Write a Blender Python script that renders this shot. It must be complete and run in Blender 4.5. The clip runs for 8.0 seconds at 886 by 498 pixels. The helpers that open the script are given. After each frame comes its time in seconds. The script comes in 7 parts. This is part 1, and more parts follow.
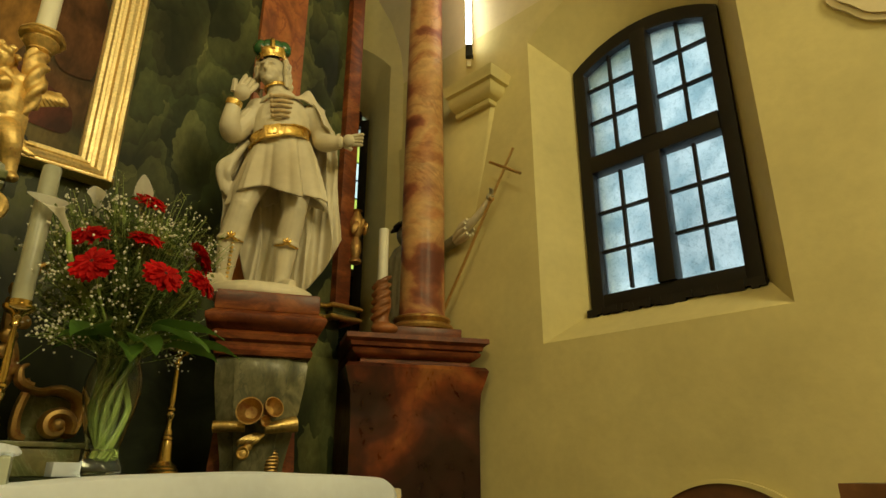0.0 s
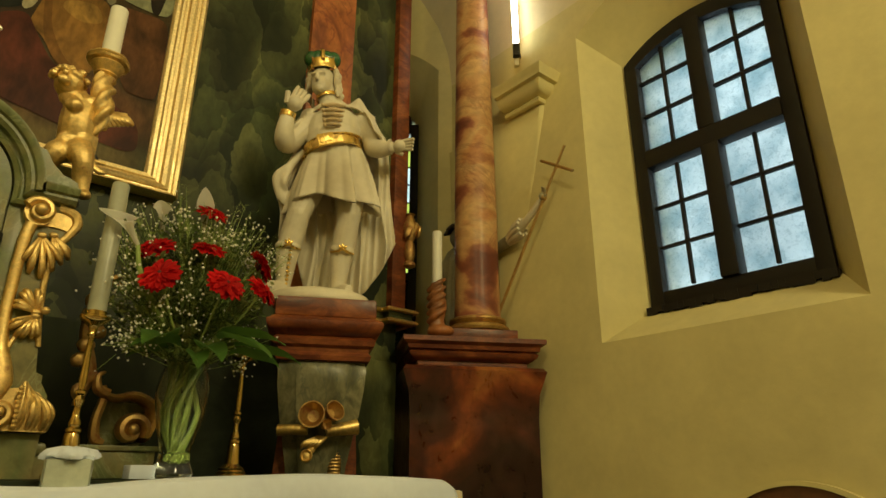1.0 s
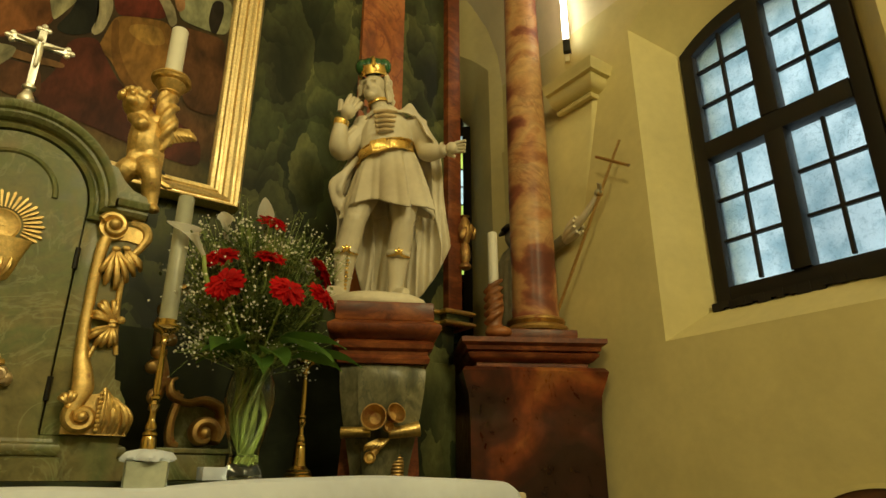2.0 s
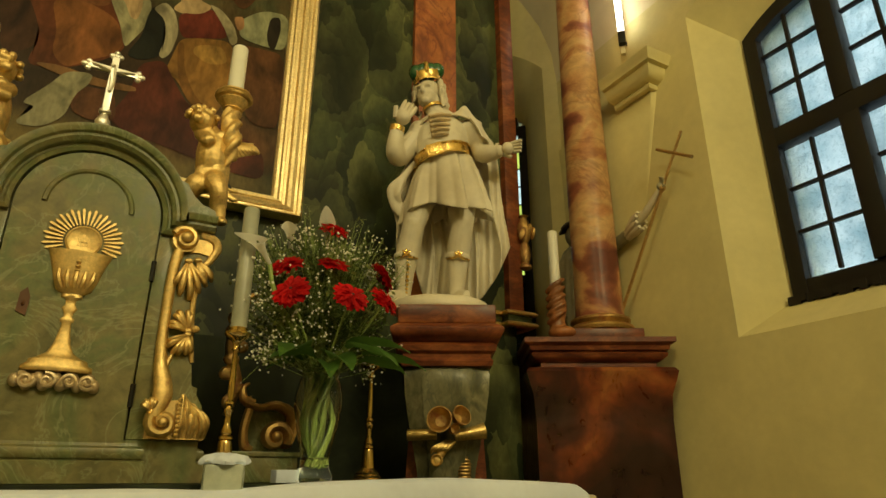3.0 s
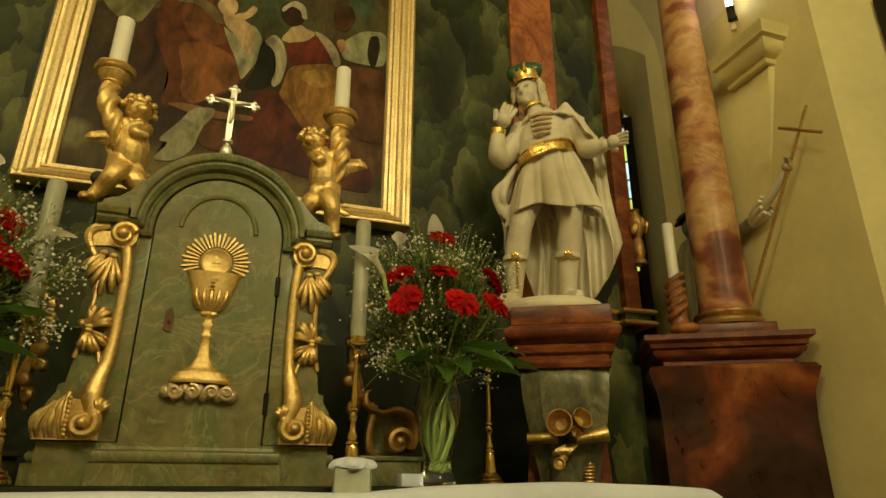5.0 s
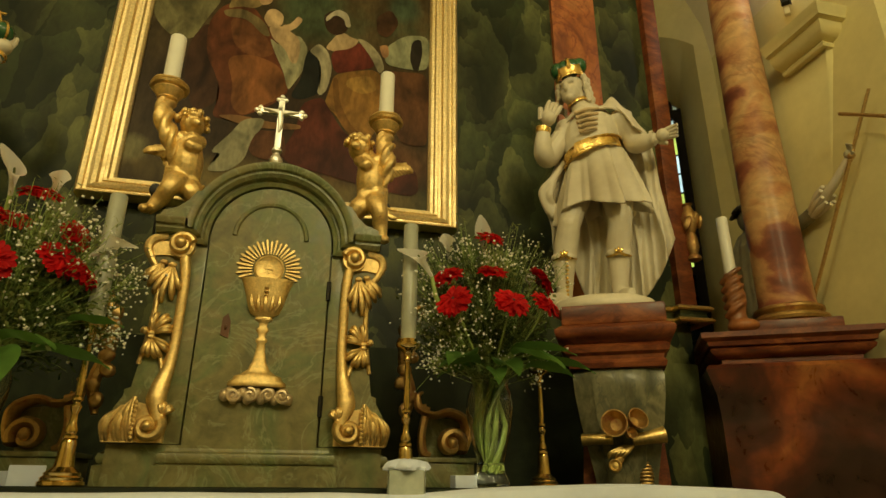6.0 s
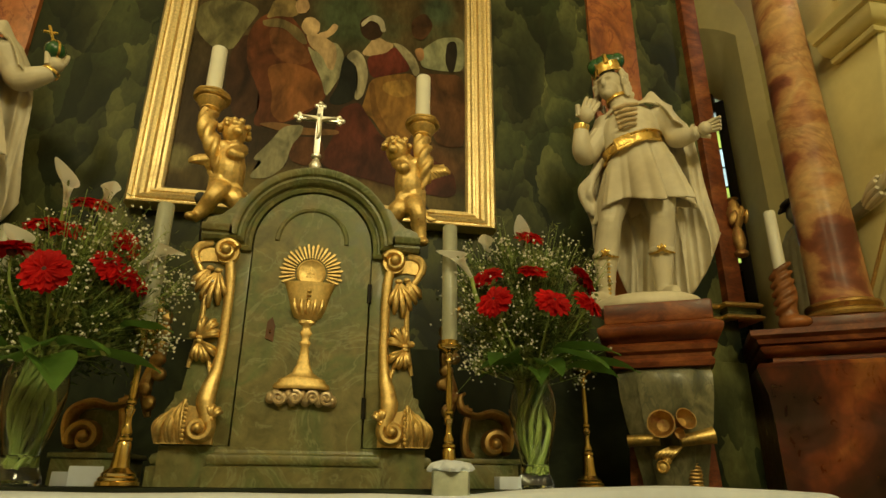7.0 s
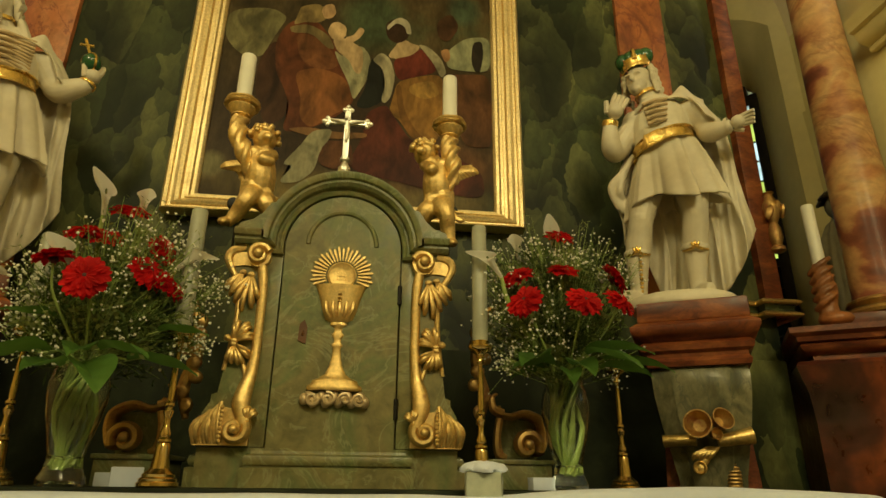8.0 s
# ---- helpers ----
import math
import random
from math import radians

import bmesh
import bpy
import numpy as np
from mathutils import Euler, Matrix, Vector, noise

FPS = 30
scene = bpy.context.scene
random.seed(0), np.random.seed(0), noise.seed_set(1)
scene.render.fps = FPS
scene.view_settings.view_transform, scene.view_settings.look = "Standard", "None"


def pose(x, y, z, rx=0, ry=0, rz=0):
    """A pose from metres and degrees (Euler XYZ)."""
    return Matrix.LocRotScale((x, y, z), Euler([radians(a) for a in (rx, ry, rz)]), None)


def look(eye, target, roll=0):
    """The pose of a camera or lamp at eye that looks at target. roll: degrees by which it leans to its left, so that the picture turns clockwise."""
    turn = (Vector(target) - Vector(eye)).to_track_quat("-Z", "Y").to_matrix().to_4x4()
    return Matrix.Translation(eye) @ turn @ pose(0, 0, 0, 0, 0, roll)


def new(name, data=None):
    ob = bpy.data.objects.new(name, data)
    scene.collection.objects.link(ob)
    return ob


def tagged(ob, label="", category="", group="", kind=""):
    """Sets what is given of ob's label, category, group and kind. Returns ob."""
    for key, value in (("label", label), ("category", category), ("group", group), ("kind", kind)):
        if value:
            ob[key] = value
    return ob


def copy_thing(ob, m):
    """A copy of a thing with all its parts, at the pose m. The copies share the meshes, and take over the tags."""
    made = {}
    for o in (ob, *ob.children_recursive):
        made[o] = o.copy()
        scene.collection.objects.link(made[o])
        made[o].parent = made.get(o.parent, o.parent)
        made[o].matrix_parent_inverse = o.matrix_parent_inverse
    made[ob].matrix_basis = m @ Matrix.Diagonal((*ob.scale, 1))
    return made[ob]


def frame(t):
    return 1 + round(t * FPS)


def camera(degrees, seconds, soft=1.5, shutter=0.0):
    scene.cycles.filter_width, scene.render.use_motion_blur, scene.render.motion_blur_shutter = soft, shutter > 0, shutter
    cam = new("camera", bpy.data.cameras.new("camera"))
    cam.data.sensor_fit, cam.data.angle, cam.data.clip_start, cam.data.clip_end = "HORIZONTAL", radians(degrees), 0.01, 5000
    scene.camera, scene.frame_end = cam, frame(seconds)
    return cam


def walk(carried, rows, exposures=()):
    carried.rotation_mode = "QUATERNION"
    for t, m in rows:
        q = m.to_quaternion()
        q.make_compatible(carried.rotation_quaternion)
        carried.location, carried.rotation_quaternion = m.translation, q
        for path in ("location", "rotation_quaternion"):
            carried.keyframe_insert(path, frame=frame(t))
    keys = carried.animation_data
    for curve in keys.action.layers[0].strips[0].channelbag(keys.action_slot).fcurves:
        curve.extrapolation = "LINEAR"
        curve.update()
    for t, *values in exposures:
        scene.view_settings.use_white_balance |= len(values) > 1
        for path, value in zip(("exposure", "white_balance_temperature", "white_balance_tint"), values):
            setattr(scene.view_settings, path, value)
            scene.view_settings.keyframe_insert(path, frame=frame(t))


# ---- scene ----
cam = camera(70.96, 8.0)
PATH = [
    (0, pose(0, 0, 1.03, 109.83, -0.11, -45.72)),
    (0.5, pose(0, 0, 1.03, 109.91, -0.09, -43.35)),
    (1, pose(0, 0, 1.03, 109.99, -0.06, -40.47)),
    (1.5, pose(0, 0, 1.03, 110.06, -0.09, -37.78)),
    (3, pose(0, 0, 1.03, 110.31, -0.04, -29.21)),
    (3.5, pose(0, 0, 1.03, 110.42, -0.07, -26.20)),
    (4, pose(0, 0, 1.03, 110.50, -0.11, -23.45)),
    (4.5, pose(0, 0, 1.03, 110.55, -0.16, -21.07)),
    (6, pose(0, 0, 1.03, 110.72, -0.32, -13.99)),
    (6.5, pose(0, 0, 1.03, 110.74, -0.37, -12.06)),
    (7, pose(0, 0, 1.03, 110.80, -0.47, -10.19)),
    (7.5, pose(0, 0, 1.03, 110.81, -0.52, -8.73)),
    (8, pose(0, 0, 1.03, 110.84, -0.53, -7.33)),
]
walk(cam, PATH)

# ---- light ----
world = bpy.data.worlds.new("world")
scene.world = world
world.use_nodes = True
sky = world.node_tree.nodes.new("ShaderNodeTexSky")
sky.sky_type, sky.sun_disc = "NISHITA", False
sky.sun_elevation, sky.sun_rotation = radians(14), radians(70)
world.node_tree.links.new(sky.outputs["Color"], world.node_tree.nodes["Background"].inputs["Color"])
world.node_tree.nodes["Background"].inputs["Strength"].default_value = 0.1


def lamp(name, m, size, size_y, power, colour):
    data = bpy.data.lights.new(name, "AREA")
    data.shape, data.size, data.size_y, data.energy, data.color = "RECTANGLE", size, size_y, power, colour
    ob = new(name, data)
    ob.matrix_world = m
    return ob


# area lamps behind the camera, without fixtures, standing in for unseen nave lamps
lamp("unseen_nave_light", look((0.9, -2.7, 4.2), (0.3, 2.6, 1.8)), 1.2, 1.0, 95, (1.0, 0.86, 0.42))
lamp("unseen_nave_light_left", look((-1.9, -1.6, 4.6), (0.5, 2.6, 1.9)), 0.6, 0.6, 46, (1.0, 0.86, 0.42))


# ---- materials ----
def mat(name, build):
    m = bpy.data.materials.new(name)
    m.use_nodes = True
    build(m.node_tree, m.node_tree.nodes["Principled BSDF"])
    return m


def node(nt, kind, **sets):
    n = nt.nodes.new(kind)
    for k, v in sets.items():
        n.inputs[k].default_value = v
    return n


def coords(nt, scale=1.0, stretch=(1, 1, 1)):
    tc = nt.nodes.new("ShaderNodeTexCoord")
    mp = nt.nodes.new("ShaderNodeMapping")
    mp.inputs["Scale"].default_value = [scale * s for s in stretch]
    nt.links.new(tc.outputs["Object"], mp.inputs["Vector"])
    return mp.outputs["Vector"]


def noise_out(nt, vec, scale, detail=4.0, rough=0.55, distortion=0.0):
    n = node(nt, "ShaderNodeTexNoise", Scale=scale, Detail=detail, Roughness=rough, Distortion=distortion)
    nt.links.new(vec, n.inputs["Vector"])
    return n.outputs["Fac"]


def ramp(nt, fac, stops):
    r = nt.nodes.new("ShaderNodeValToRGB")
    e = r.color_ramp.elements
    while len(e) < len(stops):
        e.new(0.5)
    for el, (pos, col) in zip(e, stops):
        el.position, el.color = pos, (*col, 1)
    nt.links.new(fac, r.inputs["Fac"])
    return r.outputs["Color"]


def blend(nt, fac, a, b, mode="MIX"):
    m = nt.nodes.new("ShaderNodeMix")
    m.data_type, m.blend_type = "RGBA", mode
    for sock, val in ((m.inputs[0], fac), (m.inputs[6], a), (m.inputs[7], b)):
        if isinstance(val, (int, float)):
            sock.default_value = val
        elif isinstance(val, tuple):
            sock.default_value = (*val, 1)
        else:
            nt.links.new(val, sock)
    return m.outputs[2]


def bump(nt, bsdf, fac, strength=0.3, distance=0.01):
    b = node(nt, "ShaderNodeBump", Strength=strength, Distance=distance)
    nt.links.new(fac, b.inputs["Height"])
    nt.links.new(b.outputs["Normal"], bsdf.inputs["Normal"])


def plain(colour, rough=0.5, metal=0.0, grain=0.12, scale=20.0, relief=0.15, depth=0.004, dark=None, coat=0.0):
    """A surface of one colour with a finer and a broader variation and a fine relief."""
    def build(nt, b):
        v = coords(nt)
        fine, broad = noise_out(nt, v, scale * 4, 6), noise_out(nt, v, scale * 0.35, 4)
        lo = dark or tuple(c * (1 - 2.2 * grain) for c in colour)
        hi = tuple(min(1, c * (1 + grain)) for c in colour)
        c1 = ramp(nt, broad, [(0.3, lo), (0.62, hi)])
        c2 = ramp(nt, fine, [(0.3, (1 - grain,) * 3), (0.7, (1, 1, 1))])
        nt.links.new(blend(nt, 1.0, c1, c2, "MULTIPLY"), b.inputs["Base Color"])
        b.inputs["Roughness"].default_value = rough
        b.inputs["Metallic"].default_value = metal
        b.inputs["Coat Weight"].default_value = coat
        bump(nt, b, fine, relief, depth)
    return build


def thin(colour, rough=0.5, grain=0.2, scale=14.0, through_light=0.4):
    """Petals and leaves: a matt sheet that lets some light through."""
    def build(nt, b):
        plain(colour, rough, 0.0, grain, scale)(nt, b)
        b.inputs["Specular IOR Level"].default_value = 0.25
        t = nt.nodes.new("ShaderNodeBsdfTranslucent")
        t.inputs["Color"].default_value = (*colour, 1)
        m = nt.nodes.new("ShaderNodeMixShader")
        m.inputs[0].default_value = through_light
        out = nt.nodes["Material Output"]
        nt.links.new(b.outputs["BSDF"], m.inputs[1])
        nt.links.new(t.outputs["BSDF"], m.inputs[2])
        nt.links.new(m.outputs["Shader"], out.inputs["Surface"])
    return build


def marble(stops, scale, veins=None, distortion=1.5, rough=0.3, stretch=(1, 1, 1), vein_scale=3.0, vein_amount=0.5, coat=0.2, spec=0.5, detail=3.5, mottle=0.62):
    """Painted or polished marble: broad cloudy patches, finer mottling and thin veins."""
    def build(nt, b):
        v = coords(nt, 1.0, stretch)
        broad = noise_out(nt, v, scale, detail, 0.5, distortion)
        c = ramp(nt, broad, stops)
        mott = noise_out(nt, v, scale * 7, 6, 0.65, 0.6)
        c = blend(nt, 1.0, c, ramp(nt, mott, [(0.28, (mottle, mottle * 0.98, mottle * 0.95)), (0.66, (1.12, 1.1, 1.08))]), "MULTIPLY")
        if veins:
            n = noise_out(nt, v, vein_scale, 5, 0.6, 1.2)
            line = ramp(nt, n, [(0.478, (0, 0, 0)), (0.5, (vein_amount,) * 3), (0.522, (0, 0, 0))])
            c = blend(nt, line, c, veins)
        nt.links.new(c, b.inputs["Base Color"])
        r = ramp(nt, mott, [(0.3, (rough * 0.8,) * 3), (0.7, (rough * 1.5,) * 3)])
        nt.links.new(r, b.inputs["Roughness"])
        b.inputs["Coat Weight"].default_value = coat
        b.inputs["Specular IOR Level"].default_value = spec
        b.inputs["Coat Roughness"].default_value = 0.18
        bump(nt, b, mott, 0.12, 0.004)
    return build


def gilt(worn=(0.28, 0.1, 0.03), colour=(0.84, 0.6, 0.22), rough=0.3, wear=0.62):
    """Gold leaf on carved wood: metal with fine dents, rubbed through to red bole here and there."""
    def build(nt, b):
        v = coords(nt)
        broad, fine = noise_out(nt, v, 14, 5, 0.6), noise_out(nt, v, 90, 5, 0.6)
        rub = ramp(nt, blend(nt, 0.35, broad, fine), [(wear - 0.05, (0, 0, 0)), (wear + 0.07, (1, 1, 1))])
        tone = ramp(nt, fine, [(0.3, tuple(c * 0.7 for c in colour)), (0.65, colour)])
        nt.links.new(blend(nt, rub, tone, worn), b.inputs["Base Color"])
        met = ramp(nt, rub, [(0.0, (0.95,) * 3), (1.0, (0.15,) * 3)])
        nt.links.new(met, b.inputs["Metallic"])
        r = ramp(nt, broad, [(0.3, (rough * 0.75,) * 3), (0.7, (rough * 1.45,) * 3)])
        nt.links.new(r, b.inputs["Roughness"])
        bump(nt, b, blend(nt, 0.5, broad, fine), 0.35, 0.006)
    return build


PLASTER = mat("yellow_plaster", plain((0.715, 0.63, 0.31), 0.85, grain=0.06, scale=5, relief=0.25, depth=0.006))
VAULT = mat("pale_plaster", plain((0.8, 0.7, 0.46), 0.85, grain=0.05, scale=5, relief=0.2, depth=0.006))
FLOORSTONE = mat("floor_stone", plain((0.32, 0.27, 0.2), 0.5, grain=0.15, scale=6))
def faceted(dark, mid, light, scale, stretch):
    """Marbling painted in overlapping angular scales, each fading from an olive crest to a dark foot."""
    def build(nt, b):
        v = coords(nt, 1.0, stretch)
        wob = node(nt, "ShaderNodeTexNoise", Scale=2.6, Detail=4.0, Roughness=0.55)
        nt.links.new(v, wob.inputs["Vector"])
        bent = nt.nodes.new("ShaderNodeVectorMath")
        bent.operation = "MULTIPLY_ADD"
        nt.links.new(wob.outputs["Color"], bent.inputs[0])
        bent.inputs[1].default_value = (0.52, 0.52, 0.52)
        nt.links.new(v, bent.inputs[2])
        col = None
        for sc, share, lean in ((scale, 1.0, (0.75, 0.0, 0.65)), (scale * 2.1, 0.45, (-0.5, 0.0, 0.86))):
            cell = nt.nodes.new("ShaderNodeTexVoronoi")
            cell.inputs["Scale"].default_value = sc
            nt.links.new(bent.outputs["Vector"], cell.inputs["Vector"])
            off = nt.nodes.new("ShaderNodeVectorMath")
            off.operation = "SUBTRACT"
            nt.links.new(bent.outputs["Vector"], off.inputs[0])
            nt.links.new(cell.outputs["Position"], off.inputs[1])
            across = nt.nodes.new("ShaderNodeVectorMath")
            across.operation = "DOT_PRODUCT"
            nt.links.new(off.outputs["Vector"], across.inputs[0])
            across.inputs[1].default_value = lean
            grade = nt.nodes.new("ShaderNodeMath")
            grade.operation = "MULTIPLY_ADD"
            nt.links.new(across.outputs["Value"], grade.inputs[0])
            grade.inputs[1].default_value, grade.inputs[2].default_value = sc * 0.85, 0.5
            sep = nt.nodes.new("ShaderNodeSeparateColor")
            nt.links.new(cell.outputs["Color"], sep.inputs["Color"])
            tone = ramp(nt, sep.outputs[0], [(0.2, mid), (0.9, light)])
            layer = blend(nt, ramp(nt, grade.outputs["Value"], [(0.2, (0, 0, 0)), (0.5, (0.35, 0.35, 0.35)), (0.82, (1, 1, 1))]), dark, tone)
            col = layer if col is None else blend(nt, share, col, layer)
        broad, fine = noise_out(nt, v, 1.3, 3), noise_out(nt, v, 22, 6, 0.65, 0.8)
        col = blend(nt, 1.0, col, ramp(nt, broad, [(0.38, (0.34, 0.38, 0.37)), (0.62, (1.45, 1.42, 1.3))]), "MULTIPLY")
        col = blend(nt, 1.0, col, ramp(nt, fine, [(0.3, (0.7, 0.7, 0.66)), (0.68, (1.15, 1.15, 1.1))]), "MULTIPLY")
        nt.links.new(col, b.inputs["Base Color"])
        nt.links.new(ramp(nt, fine, [(0.3, (0.4,) * 3), (0.7, (0.62,) * 3)]), b.inputs["Roughness"])
        b.inputs["Specular IOR Level"].default_value = 0.22
        bump(nt, b, fine, 0.1, 0.003)
    return build


GREEN = mat("green_painted_marble", faceted((0.011, 0.017, 0.01), (0.045, 0.062, 0.027), (0.185, 0.195, 0.085), 2.3, (1.35, 1, 0.75)))
# dark green paint, with the shade behind the vases put into the colour
DARKBASE = mat("shaded_green_base", marble([(0.35, (0.013, 0.016, 0.01)), (0.6, (0.026, 0.034, 0.019)), (0.75, (0.042, 0.055, 0.03))], 3.0, None, 1.5, 0.6, coat=0.0, spec=0.15))
ORANGE = mat("orange_painted_marble", marble([(0.3, (0.17, 0.04, 0.018)), (0.48, (0.42, 0.13, 0.04)), (0.66, (0.5, 0.19, 0.07))], 4.0, (0.16, 0.03, 0.02), 1.6, 0.34, (1, 1, 0.7), 3.5, 0.7))
RED = mat("red_painted_marble", marble([(0.43, (0.026, 0.006, 0.004)), (0.52, (0.075, 0.014, 0.006)), (0.61, (0.23, 0.05, 0.012)), (0.7, (0.42, 0.15, 0.038))], 2.3, (0.03, 0.01, 0.006), 0.7, 0.3, (1, 1, 0.8), 2.6, 0.2, 0.3, detail=4.5))
REDMOULD = mat("red_moulding", marble([(0.3, (0.075, 0.015, 0.006)), (0.5, (0.19, 0.046, 0.014)), (0.7, (0.31, 0.1, 0.03))], 5.0, (0.05, 0.015, 0.01), 1.0, 0.36, (1, 1, 2.0), 5, 0.5, 0.05, spec=0.4, detail=4.5))
COLUMN = mat("pink_column_marble", marble([(0.36, (0.15, 0.045, 0.03)), (0.43, (0.29, 0.1, 0.055)), (0.47, (0.5, 0.26, 0.115)), (0.55, (0.6, 0.38, 0.18)), (0.6, (0.5, 0.24, 0.1)), (0.66, (0.25, 0.08, 0.045))], 2.6, (0.16, 0.045, 0.03), 0.35, 0.42, (0.85, 0.85, 1.25), 1.6, 0.35, 0.05, spec=0.35, detail=5.0, mottle=0.78))
TABGREEN = mat("grey_green_marbling", marble([(0.34, (0.12, 0.115, 0.042)), (0.45, (0.2, 0.18, 0.07)), (0.55, (0.135, 0.165, 0.062)), (0.68, (0.225, 0.19, 0.08))], 4.0, (0.32, 0.34, 0.18), 0.7, 0.42, (1, 1, 1), 5.0, 0.42, 0.1, detail=4.5))
CONSOLE = mat("veined_grey_marbling", marble([(0.36, (0.045, 0.048, 0.028)), (0.46, (0.13, 0.13, 0.072)), (0.6, (0.24, 0.23, 0.135)), (0.72, (0.1, 0.1, 0.06))], 7.0, (0.06, 0.07, 0.05), 0.8, 0.4, (1, 1, 0.6), 6.0, 0.6, 0.15, detail=4.5))
GOLD = mat("gold_leaf", gilt(rough=0.46, wear=0.64, colour=(0.84, 0.61, 0.25)))
DULLGOLD = mat("dull_gold_leaf", gilt(rough=0.42, wear=0.56, colour=(0.56, 0.36, 0.13)))
STATUEGILT = mat("burnished_gilding", gilt(rough=0.34, wear=0.68, colour=(0.88, 0.63, 0.24)))
BRASS = mat("polished_brass", plain((0.78, 0.56, 0.22), 0.2, 1.0, 0.12, 12, 0.1))
STONEWHITE = mat("ivory_painted_wood", plain((0.72, 0.66, 0.52), 0.48, grain=0.09, scale=7, relief=0.2, dark=(0.52, 0.45, 0.32)))
WAX = mat("white_wax", plain((0.82, 0.8, 0.7), 0.4, grain=0.05, scale=8, relief=0.06))
GREYWAX = mat("grey_wax", plain((0.4, 0.41, 0.32), 0.35, grain=0.16, scale=8, relief=0.06))
LINEN = mat("white_linen", plain((0.72, 0.79, 0.98), 0.8, grain=0.05, scale=9, relief=0.3, depth=0.003))
FRAMEWOOD = mat("dark_window_wood", plain((0.008, 0.005, 0.0035), 0.6, grain=0.25, scale=10))
WOOD = mat("brown_wood", plain((0.16, 0.065, 0.025), 0.4, grain=0.25, scale=8))
CROWNGREEN = mat("green_enamel", plain((0.02, 0.11, 0.035), 0.25, grain=0.15, scale=12, coat=0.5))
SILVER = mat("silver", plain((0.92, 0.9, 0.84), 0.42, 1.0, 0.1, 25, 0.2))
BLACKIRON = mat("black_iron", plain((0.012, 0.011, 0.01), 0.5, 0.4, 0.2, 20))


# ---- mesh helpers ----
def part(name, bm, material, parent=None, label="", smooth=True):
    """Links a bmesh as one mesh object, under parent if one is given."""
    me = bpy.data.meshes.new(name)
    bmesh.ops.recalc_face_normals(bm, faces=bm.faces)
    bm.to_mesh(me)
    bm.free()
    for m in (material if isinstance(material, (list, tuple)) else [material]):
        me.materials.append(m)
    if smooth:
        me.shade_smooth()
        me.set_sharp_from_angle(angle=radians(38))
    ob = new(name, me)
    if parent:
        ob.parent = parent
    if label:
        tagged(ob, label)
    return ob


def thing(name, at, label, category, group="", turn=0.0, kind=""):
    ob = new(name)
    ob.empty_display_size = 0.05
    ob.matrix_world = at if isinstance(at, Matrix) else pose(*at, 0, 0, turn)
    return tagged(ob, label, category, group, kind)


def box(bm, x0, x1, y0, y1, z0, z1, bevel=0.0, m=None, mat_i=0):
    r = bmesh.ops.create_cube(bm, size=1.0, matrix=Matrix.LocRotScale(((x0 + x1) / 2, (y0 + y1) / 2, (z0 + z1) / 2), None, (x1 - x0, y1 - y0, z1 - z0)))
    vs = r["verts"]
    if bevel:
        es = list({e for v in vs for e in v.link_edges})
        out = bmesh.ops.bevel(bm, geom=es, offset=bevel, segments=2, affect="EDGES", profile=0.6)
        vs = list({v for f in out["faces"] for v in f.verts} | {v for v in vs if v.is_valid})
    if m is not None:
        bmesh.ops.transform(bm, matrix=m, verts=vs)
    for f in {f for v in vs for f in v.link_faces}:
        f.material_index = mat_i
    return vs


def lathe(bm, profile, seg=24, m=None, squash=1.0, mat_i=0, wave=None):
    """Turns a profile of (radius, height) round z."""
    rings = []
    for r, z in profile:
        ring = []
        for i in range(seg):
            a = 2 * math.pi * i / seg
            k = wave(a, z) if wave else 1.0
            p = Vector((r * k * math.cos(a), r * k * math.sin(a) * squash, z))
            ring.append(bm.verts.new(m @ p if m else p))
        rings.append(ring)
    for a, b in zip(rings, rings[1:]):
        for i in range(seg):
            bm.faces.new((a[i], a[(i + 1) % seg], b[(i + 1) % seg], b[i])).material_index = mat_i
    for ring, flip in ((rings[0], True), (rings[-1], False)):
        bm.faces.new(ring[::-1] if flip else ring).material_index = mat_i
    return rings


def curve_points(pts, n):
    """A smooth line of n points through pts (Catmull-Rom)."""
    pts = [Vector(p) for p in pts]
    out = []
    k = len(pts) - 1
    for i in range(n):
        u = i / (n - 1) * k
        j = min(int(u), k - 1)
        t = u - j
        p0, p1, p2, p3 = pts[max(j - 1, 0)], pts[j], pts[j + 1], pts[min(j + 2, k)]
        out.append(0.5 * (2 * p1 + (p2 - p0) * t + (2 * p0 - 5 * p1 + 4 * p2 - p3) * t * t + (3 * p1 - p0 - 3 * p2 + p3) * t ** 3))
    return out


